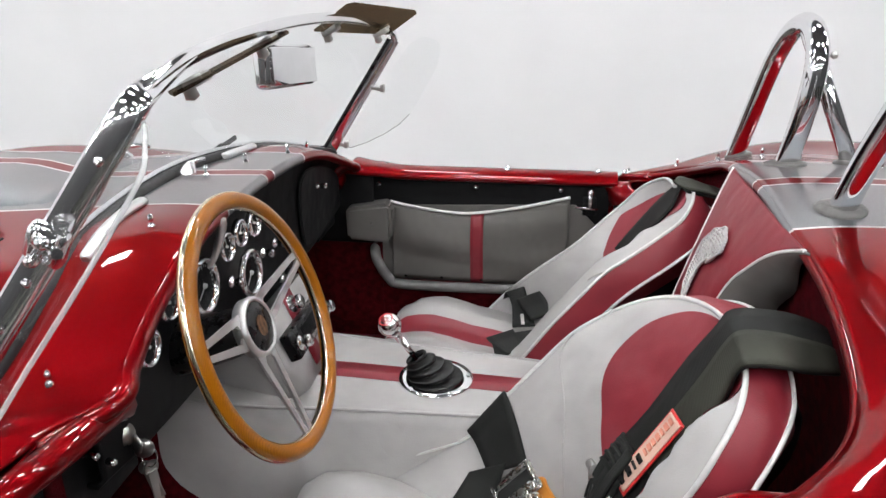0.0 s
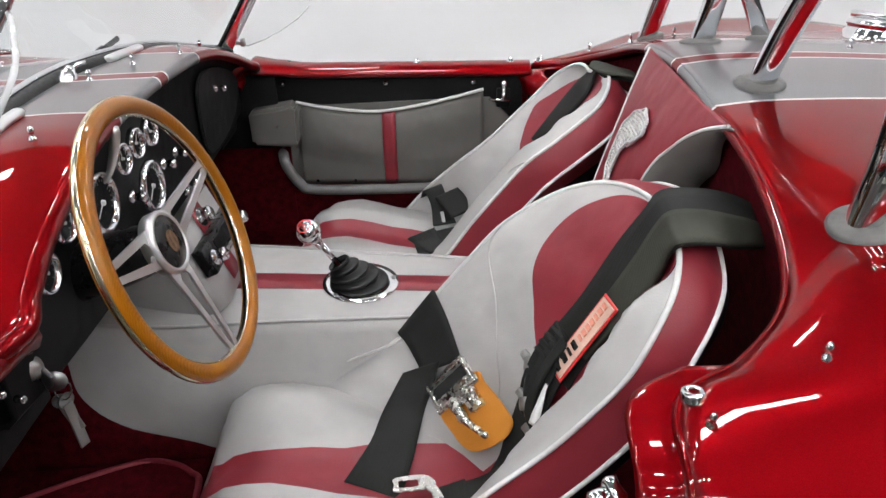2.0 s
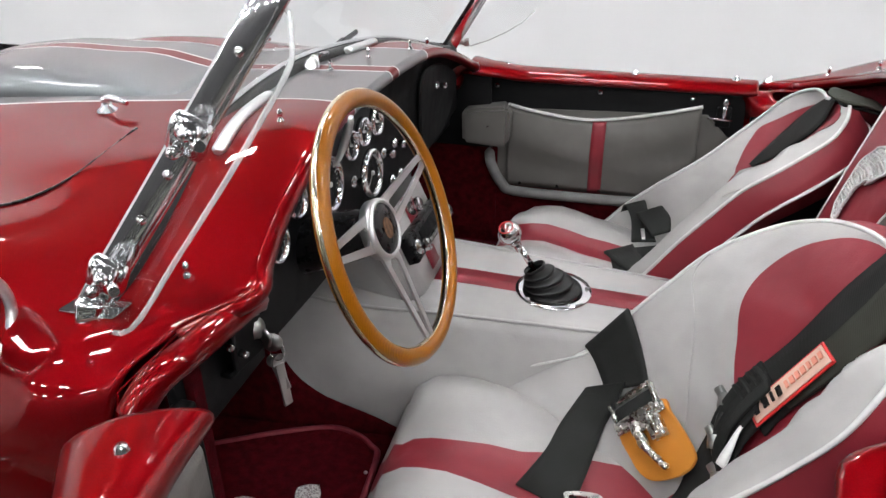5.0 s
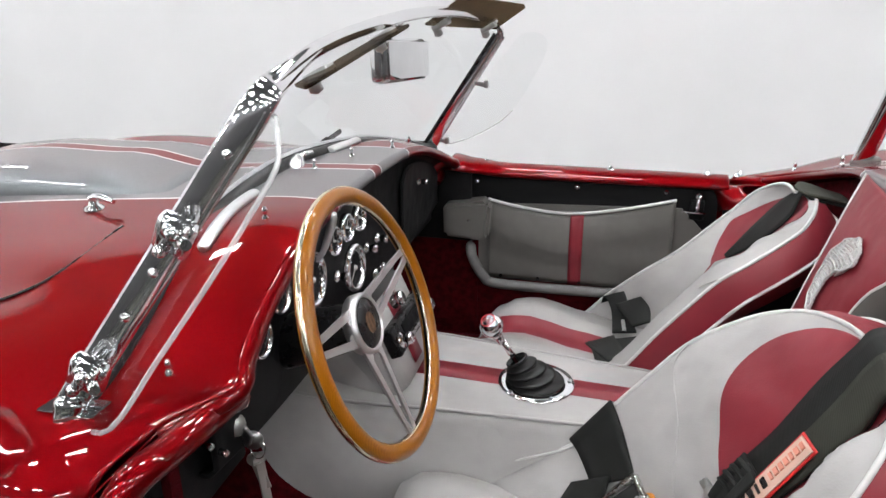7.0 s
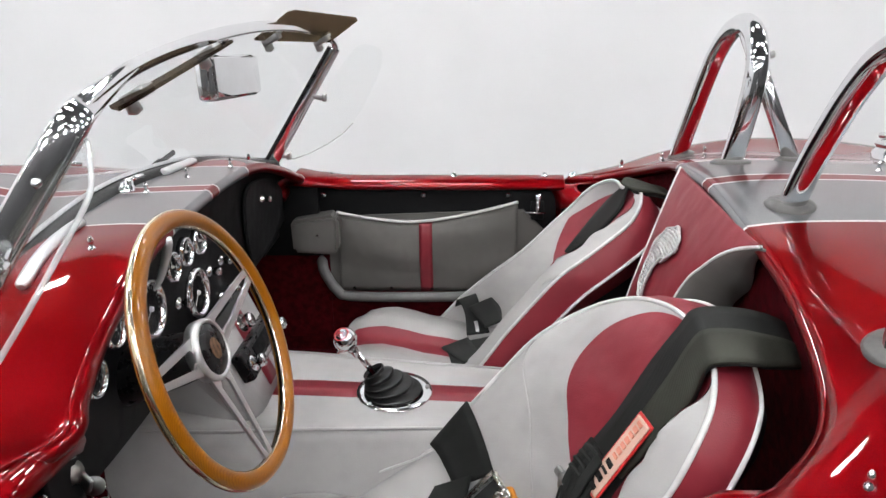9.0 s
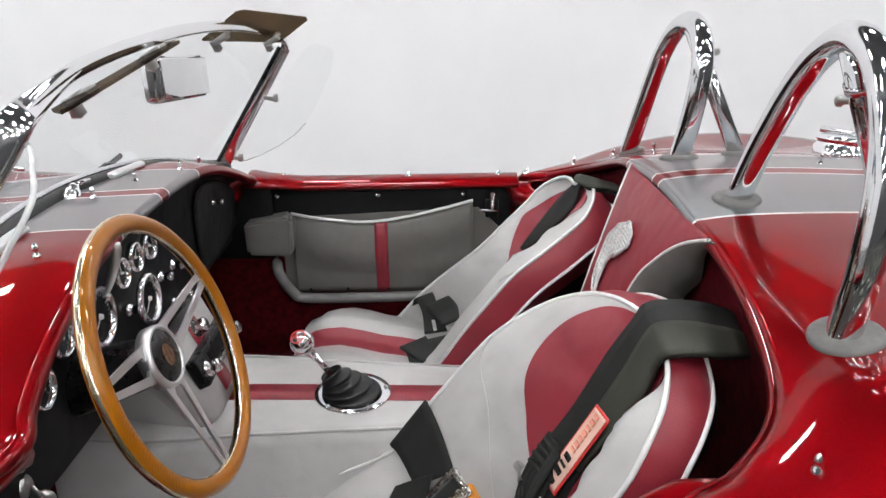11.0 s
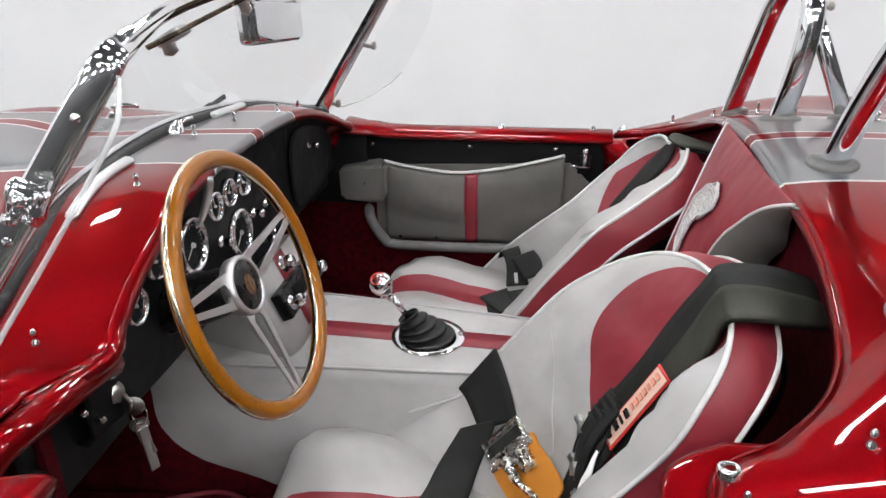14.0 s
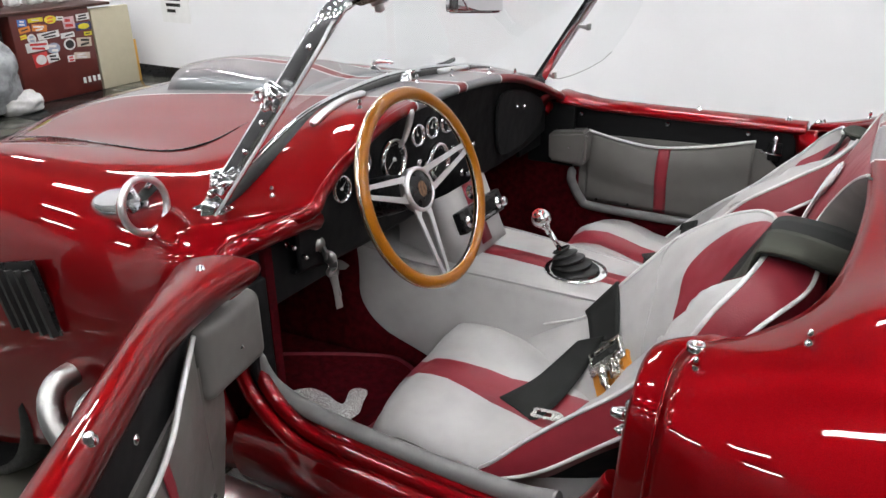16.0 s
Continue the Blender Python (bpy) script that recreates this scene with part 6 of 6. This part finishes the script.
def deflectors():
    # clear side wings; the light on their cut edges is painted as a pale tube
    near = [(-0.872, -0.600, 0.828), (-0.822, -0.672, 0.823), (-0.724, -0.745, 0.879), (-0.671, -0.729, 0.953), (-0.620, -0.710, 1.027), (-0.591, -0.690, 1.076), (-0.566, -0.669, 1.123), (-0.581, -0.629, 1.139), (-0.610, -0.574, 1.150), (-0.650, -0.530, 1.125)]
    far = [(-0.720, 0.575, 0.850), (-0.574, 0.580, 0.909), (-0.490, 0.580, 1.030), (-0.468, 0.580, 1.095), (-0.485, 0.580, 1.118), (-0.530, 0.578, 1.116), (-0.600, 0.576, 1.030)]
    edge_mat = plain("painted_edge_glint", (0.70, 0.72, 0.72), 0.25, vary=0.03)
    edge_mat.node_tree.nodes["Principled BSDF"].inputs["Alpha"].default_value = 0.5
    for pts, n, text in ((near, None, "clear perspex wind deflector on the near screen post"), (far, (0, 1, 0), "clear perspex wind deflector on the far screen post")):
        root = thing("wind_deflector", text, "wind deflector", pts[0], "wind deflectors")
        pts = [Vector(p) for p in pts]
        if n is None:
            n = (pts[4] - pts[0]).cross(pts[2] - pts[0]).normalized()
            d = n.dot(pts[0])
            pts = [p - n * (n.dot(p) - d) * 0.0 for p in pts]
        bm = B()
        loop = smooth(pts, 4, True)
        c = sum(loop, Vector()) / len(loop)
        mid = bm.verts.new(c)
        vs = [bm.verts.new(p) for p in loop]
        for i in range(len(vs)):
            bm.faces.new([mid, vs[i], vs[(i + 1) % len(vs)]])
        p = part("pane", bm, PERSPEX, root)
        p.visible_shadow = False
        bm = B()
        rim = loop[6:-7] if pts[0].y < 0 else loop[0:6]
        tube(bm, rim, 0.0027 if pts[0].y < 0 else 0.0016, 6)
        part("edge", bm, edge_mat, root, "cut edge with a painted glint")


deflectors()


def visors():
    for ys, label in (((0.15, 0.505), "smoked brown sun visor clipped to the far top rail"), ((-0.49, -0.12), "smoked brown sun visor clipped to the near top rail")):
        on = lambda y: min(TOP_RAIL, key=lambda p: abs(p.y - y))
        a, b = on(ys[0]), on(ys[1])
        root = thing("sun_visor", label, "sun visor", a, "sun visors")
        back = Vector((0.095, -0.03, 0.052))
        lift = Vector((0.0, 0, 0.004))
        if ys[0] > 0:
            a, b, back = Vector((-0.650, 0.15, 1.172)), Vector((-0.580, 0.50, 1.134)), Vector((0.072, 0.0, 0.051))
        else:
            a, b, back = Vector((-0.634, -0.47, 1.160)), Vector((-0.626, -0.13, 1.190)), Vector((0.060, -0.105, 0.0165))
        out = [a + lift, b + lift, b + lift + back * 0.92, b + lift + back + (a - b) * 0.06, a + lift + back + (b - a) * 0.06, a + lift + back * 0.92]
        bm = B()
        slab(bm, out, (b - a).cross(back), 0.004)
        p = part("visor_pane", bm, SMOKED, root, "smoked brown perspex")
        p.visible_shadow = False
        for t in (0.14, 0.82):
            c = a.lerp(b, t)
            bm = B()
            block(bm, (0.035, 0.030, 0.012), Matrix.Translation(c + Vector((0.010, 0, 0.004))) @ pose(0, 0, 0, 0, -28, 0), 0.003)
            if ys[0] > 0:
                lathe(bm, [(0.008, -0.004), (0.009, 0.006), (0.005, 0.010), (0.0001, 0.011)], c + Vector((0.022, 0, 0.016)), (-0.4, 0, 0.9), 12)
            lathe(bm, [(0.008, -0.010), (0.009, 0.004), (0.0001, 0.008)], c + Vector((0.004, 0, -0.012)), (0.4, -0.2, -0.9), 12)
            part("clip", bm, STEEL, root, "chrome visor clip")


visors()


def inner_mirror():
    c = Vector((-0.612, -0.090, 1.142))
    root = thing("rear_view_mirror", "rectangular rear-view mirror in a chrome housing", "mirror", c)
    x = Vector((0.10, 0.99, -0.10)).normalized()
    n = Vector((0.93, -0.20, 0.075))
    n = (n - x * n.dot(x)).normalized()
    m = Matrix.Translation(c) @ Matrix((x, n.cross(x), n)).transposed().to_4x4()
    bm = B()
    block(bm, (0.176, 0.066, 0.030), m @ pose(0.004, 0, -0.016), 0.010, 3)
    part("housing", bm, CHROME, root, "chrome mirror housing")
    bm = B()
    block(bm, (0.166, 0.056, 0.002), m @ pose(0.004, 0, 0.0005), 0.0008)
    part("mirror_glass", bm, MIRROR, root)
    bm = B()
    tube(bm, smooth([c - n * 0.025, c - n * 0.05 + Vector((0, 0, 0.03)), Vector((-0.618, -0.10, 1.203))], 4), 0.006, 8)
    part("stem", bm, CHROME, root)


inner_mirror()


# ---- keys, mat and strike ----
def small_things():
    root = thing("ignition_keys", "bunch of steel keys hanging from the ignition lock", "keys", (-0.745, -0.49, 0.71))
    bm = B()
    lathe(bm, [(0.018, -0.03), (0.018, 0.0), (0.013, 0.004), (0.012, 0.010), (0.0001, 0.012)], (-0.742, -0.508, 0.720), (0.6, -0.7, 0.2), 18)
    part("lock", bm, STEEL, root, "round steel ignition lock")
    bm = B()
    block(bm, (0.030, 0.006, 0.022), pose(-0.730, -0.500, 0.706, 0, 25, -30), 0.002)
    lathe(bm, [(0.014, -0.002), (0.014, 0.002), (0.0001, 0.002)], (-0.724, -0.492, 0.690), (0.3, -1, 0), 14)
    part("key", bm, STEEL, root)
    bm = B()
    tube(bm, [Vector((-0.722, -0.486, 0.672)) + Vector((0.011 * math.cos(a), 0.004 * math.sin(a), 0.013 * math.sin(a))) for a in (2 * math.pi * k / 20 for k in range(20))], 0.0012, 6, True)
    part("ring", bm, CHROME, root)
    for at, l, tilt, turn in (((-0.722, -0.486, 0.655), 0.075, -5, 60), ((-0.730, -0.484, 0.652), 0.045, -14, 20)):
        bm = B()
        m = Matrix.Translation(at) @ pose(0, 0, 0, 0, tilt, turn)
        lathe(bm, [(0.011, -0.0012), (0.011, 0.0012), (0.0001, 0.0012)], m @ Vector((0, 0, 0)), m.to_3x3() @ Vector((0, 1, 0)), 14)
        block(bm, (0.014, 0.003, l), m @ pose(0, 0, -l / 2 - 0.006), 0.0008)
        part("key", bm, STEEL, root)
    for x, y, z in ((-0.745, -0.584, 0.747), (-0.745, -0.554, 0.716)):
        chrome_knob((x, y, z), (1, -0.2, 0), 0.005, car, "switch")
    # mat with an embroidered crest
    out = smooth([(-0.664, -0.300, 0.300), (-0.655, -0.50, 0.300), (-0.70, -0.575, 0.300), (-0.95, -0.585, 0.304), (-1.05, -0.56, 0.306), (-1.06, -0.42, 0.306), (-1.02, -0.372, 0.305), (-0.93, -0.315, 0.304), (-0.85, -0.270, 0.303), (-0.775, -0.237, 0.301), (-0.724, -0.242, 0.300), (-0.686, -0.264, 0.300)], 5, True)
    bm = B()
    slab(bm, out, (0, 0, 1), 0.008)
    mat = tagged(part("floor_mat", bm, CARPET), "dark red carpet mat with a silver crest on the floor", "mat")
    bm = B()
    tube(bm, [p + Vector((0, 0, 0.007)) for p in out], 0.006, 8, True)
    part("binding", bm, plain("red_binding", (0.16, 0.010, 0.02), 0.6), mat, "red bound edge")
    bm = B()
    body_line = ((-0.890, -0.503), (-0.874, -0.478), (-0.849, -0.459), (-0.811, -0.459), (-0.777, -0.468), (-0.740, -0.474))
    head_line = ((-0.722, -0.502), (-0.727, -0.484), (-0.730, -0.460), (-0.738, -0.432), (-0.750, -0.402), (-0.756, -0.388))
    for line, wide in ((body_line, (0.010, 0.016, 0.023, 0.020, 0.018, 0.022)), (head_line, (0.016, 0.022, 0.026, 0.020, 0.022, 0.018))):
        pts = smooth([(x, y, 0) for x, y in line], 5)
        rows = []
        for i, p in enumerate(pts):
            t = (pts[min(i + 1, len(pts) - 1)] - pts[max(i - 1, 0)]).normalized()
            side = Vector((-t.y, t.x, 0))
            w = lerp(wide[min(i // 5, 5)], wide[min(i // 5 + 1, 5)], (i % 5) / 5)
            rows.append([Vector((p.x, p.y, 0.3105 + 0.004 * (1 - q * q))) + side * (w * q) for q in (-1, -0.6, 0, 0.6, 1)])
        grid(bm, rows)
    part("crest", bm, SILVER_THREAD, mat, "silver embroidered curved crest")
    bm = B()
    lathe(bm, [(0.004, 0), (0.003, 0.003), (0.0001, 0.004)], (-0.672, -0.33, 0.307), (0, 0, 1), 10)
    part("press_stud", bm, STEEL, mat)
    # striker on the near door jamb
    bm = B()
    block(bm, (0.018, 0.030, 0.055), pose(-0.066, -0.668, 0.662, 10, 0, 20), 0.005)
    lathe(bm, [(0.008, -0.012), (0.010, 0.0), (0.007, 0.014), (0.0001, 0.016)], (-0.078, -0.672, 0.672), (-1, -0.3, 0.1), 12)
    lathe(bm, [(0.007, -0.008), (0.009, 0.0), (0.0001, 0.010)], (-0.076, -0.676, 0.648), (-1, -0.3, 0.1), 12)
    part("striker", bm, CHROME, car, "chrome door striker")


small_things()


# ---- far end of the hall ----
def corner():
    fx = -5.5
    m, n, l, b = nodes_of("dark_red_lacquer")
    l.new(mixed(n, l, noisy(n, l, 4), (0.085, 0.013, 0.010), (0.12, 0.020, 0.015)), b.inputs["Base Color"])
    b.inputs["Roughness"].default_value = 0.3
    root = thing("cupboard", "dark red cupboard covered in coloured stickers against the wall", "cupboard", (fx - 0.25, 2.0, GROUND))
    bm = B()
    block(bm, (0.5, 0.66, 0.66), pose(fx - 0.25, 2.12, 0.33 + GROUND), 0.006)
    part("cabinet_body", bm, m, root)
    bm = B()
    block(bm, (0.54, 1.50, 0.022), pose(fx - 0.255, 1.90, 0.651), 0.004)
    part("cupboard_top", bm, plain("brown_top", (0.055, 0.018, 0.013), 0.65), root)
    bm = B()
    block(bm, (0.46, 0.60, 0.62), pose(fx - 0.29, 1.45, 0.31 + GROUND), 0.006)
    part("side_unit", bm, BLACK, root, "dark side unit")
    random.seed(7)
    tones = {"w": (0.66, 0.65, 0.64), "r": (0.52, 0.035, 0.035), "b": (0.07, 0.17, 0.48), "y": (0.66, 0.55, 0.03), "o": (0.62, 0.20, 0.03), "p": (0.60, 0.40, 0.42), "n": (0.03, 0.035, 0.12), "g": (0.28, 0.33, 0.42), "c": (0.55, 0.46, 0.38), "k": (0.02, 0.018, 0.018)}
    mats = {k: plain("sticker_tone", c, 0.45, vary=0.10, scale=30) for k, c in tones.items()}
    spots = [1.88, 0.58, 0.07, 0.05, 1.99, 0.59, 0.12, 0.03, 2.11, 0.58, 0.10, 0.06, 1.89, 0.53, 0.09, 0.04, 2.01, 0.53, 0.12, 0.05, 2.19, 0.58, 0.06, 0.03,
             2.26, 0.54, 0.10, 0.09, 2.39, 0.57, 0.12, 0.05, 2.38, 0.50, 0.14, 0.06, 1.87, 0.48, 0.05, 0.03, 1.93, 0.46, 0.07, 0.07, 2.07, 0.47, 0.18, 0.05,
             2.23, 0.45, 0.12, 0.04, 2.41, 0.44, 0.07, 0.03, 1.96, 0.40, 0.18, 0.07, 2.09, 0.37, 0.11, 0.08, 2.23, 0.38, 0.10, 0.09, 2.36, 0.38, 0.13, 0.07,
             1.97, 0.30, 0.12, 0.10, 2.07, 0.30, 0.10, 0.06, 2.32, 0.28, 0.14, 0.05, 2.22, 0.27, 0.06, 0.05]
    for i, (ground_tone, print_tone) in enumerate(zip("byyoowpwnywwwywgwcrwcw", "wwokwkrkyogkkkrwkkwkwr")):
        y, z, w, h = spots[4 * i:4 * i + 4]
        lift = 0.001 + 0.0006 * (i % 3)
        bm = B()
        if i in (2, 10, 15, 16):
            slab(bm, [(fx + lift, y + w / 2 * math.cos(a), z + h / 2 * math.sin(a)) for a in (math.tau * k / 20 for k in range(20))], (1, 0, 0), 0.002)
        else:
            block(bm, (0.002, w, h), pose(fx + lift, y, z, random.uniform(-9, 9)), 0.0005)
        sticker = part("sticker", bm, mats[ground_tone], root)
        bm = B()
        if i in (8, 18, 16):
            slab(bm, [(fx + lift + 0.0018, y + w * 0.36 * math.cos(a), z + h * 0.36 * math.sin(a)) for a in (math.tau * k / 20 for k in range(20))], (1, 0, 0), 0.002)
        else:
            for q in range(2 if h > 0.045 else 1):
                block(bm, (0.002, w * random.uniform(0.45, 0.75), h * 0.24), pose(fx + lift + 0.0014, y + random.uniform(-0.1, 0.1) * w, z + (0.2 - 0.42 * q) * h * (h > 0.045), random.uniform(-9, 9)))
        part("print_bar", bm, mats[print_tone], sticker)
    bm = B()
    for k in range(4):
        block(bm, (0.002, 0.024, 0.044), pose(fx + 0.002, 2.30 + 0.044 * k, 0.086))
    part("white_marks", bm, WHITE_INK, root, "row of white bars")
    root = thing("panel", "pale beige board leaning upright beside the cupboard", "board", (fx - 0.1, 2.65, GROUND))
    bm = B()
    block(bm, (0.06, 0.36, 0.64), pose(fx - 0.04, 2.655, 0.32 + GROUND), 0.004)
    part("board", bm, plain("beige_board", (0.52, 0.47, 0.34), 0.6, vary=0.02), root)
    bm = B()
    block(bm, (0.05, 0.035, 0.36), pose(fx - 0.06, 2.86, 0.17 + GROUND), 0.004)
    tagged(part("plank", bm, plain("orange_plank", (0.62, 0.33, 0.06), 0.5)), "narrow orange plank standing beside the beige board", "plank")
    # things on the cupboard
    for y, z, s, c, kind, text in ((1.60, 0.75, (0.10, 0.14, 0.16), (0.35, 0.55, 0.05), "bag", "crumpled lime green bag on the cupboard"), (1.80, 0.73, (0.12, 0.16, 0.11), (0.10, 0.03, 0.03), "box", "dark red carton on the cupboard"),
                                   (1.98, 0.76, (0.10, 0.10, 0.17), (0.75, 0.75, 0.73), "can", "white printed can on the cupboard"), (2.14, 0.74, (0.10, 0.13, 0.12), (0.70, 0.73, 0.68), "bag", "white and green bag on the cupboard"),
                                   (2.36, 0.715, (0.14, 0.20, 0.07), (0.60, 0.58, 0.58), "cloth", "pale folded cloth on the cupboard")):
        bm = B()
        block(bm, s, pose(fx - 0.22, y, 0.682 + s[2] / 2, 0, 0, 20 * math.sin(y * 9)), 0.02, 3)
        for v in bm.verts:
            v.co += Vector((0.012 * noise.noise(v.co * 14), 0.012 * noise.noise(v.co * 14 + Vector((3, 0, 0))), 0.0))
        tagged(part(kind, bm, plain("goods_tone", c, 0.5, vary=0.4, scale=22)), text, kind)
    # plastic sack on the floor and a bin beside the cupboard
    bm = B()
    bmesh.ops.create_icosphere(bm, subdivisions=4, radius=1)
    for v in bm.verts:
        q = v.co.copy()
        f = 1 + 0.22 * noise.noise(q * 2.3) + 0.10 * noise.noise(q * 6) + 0.05 * abs(noise.noise(q * 13))
        v.co = Vector((fx + 0.17, 1.63, GROUND + 0.07)) + Vector((q.x * 0.13, q.y * 0.16, max(-0.07, q.z * 0.095))) * f
        v.co.z = max(v.co.z, GROUND)
    for f in bm.faces:
        f.smooth = True
    tagged(part("plastic_sack", bm, plain("white_plastic", (0.62, 0.61, 0.60), 0.35, vary=0.15)), "crumpled white plastic sack on the floor", "sack")
    bm = B()
    bmesh.ops.create_icosphere(bm, subdivisions=4, radius=1)
    for v in bm.verts:
        q = v.co.copy()
        f = 1 + 0.15 * noise.noise(q * 2.1) + 0.08 * noise.noise(q * 7)
        v.co = Vector((fx + 0.10, 1.44, GROUND + 0.30)) + Vector((q.x * 0.24, q.y * 0.24, q.z * 0.30)) * f
        v.co.z = max(v.co.z, GROUND)
    for f in bm.faces:
        f.smooth = True
    tagged(part("refuse_bag", bm, plain("grey_plastic", (0.30, 0.31, 0.32), 0.35, vary=0.3)), "grey full refuse bag standing on the floor", "refuse bag")
    # notice on the wall
    root = thing("notice", "white paper notice with black lines of print on the wall", "notice", (-5.18, WALL_Y, 0.60))
    bm = B()
    block(bm, (0.34, 0.004, 0.46), pose(-5.18, WALL_Y - 0.002, 0.695))
    part("sheet", bm, WHITE_INK, root)
    for k in range(4):
        bm = B()
        block(bm, ((0.10, 0.17, 0.19, 0.18)[k], 0.002, 0.026), pose(-5.20 - (0.03 if k == 0 else 0), WALL_Y - 0.005, 0.560 + 0.048 * k))
        part("print_bar", bm, BLACK, root)


corner()
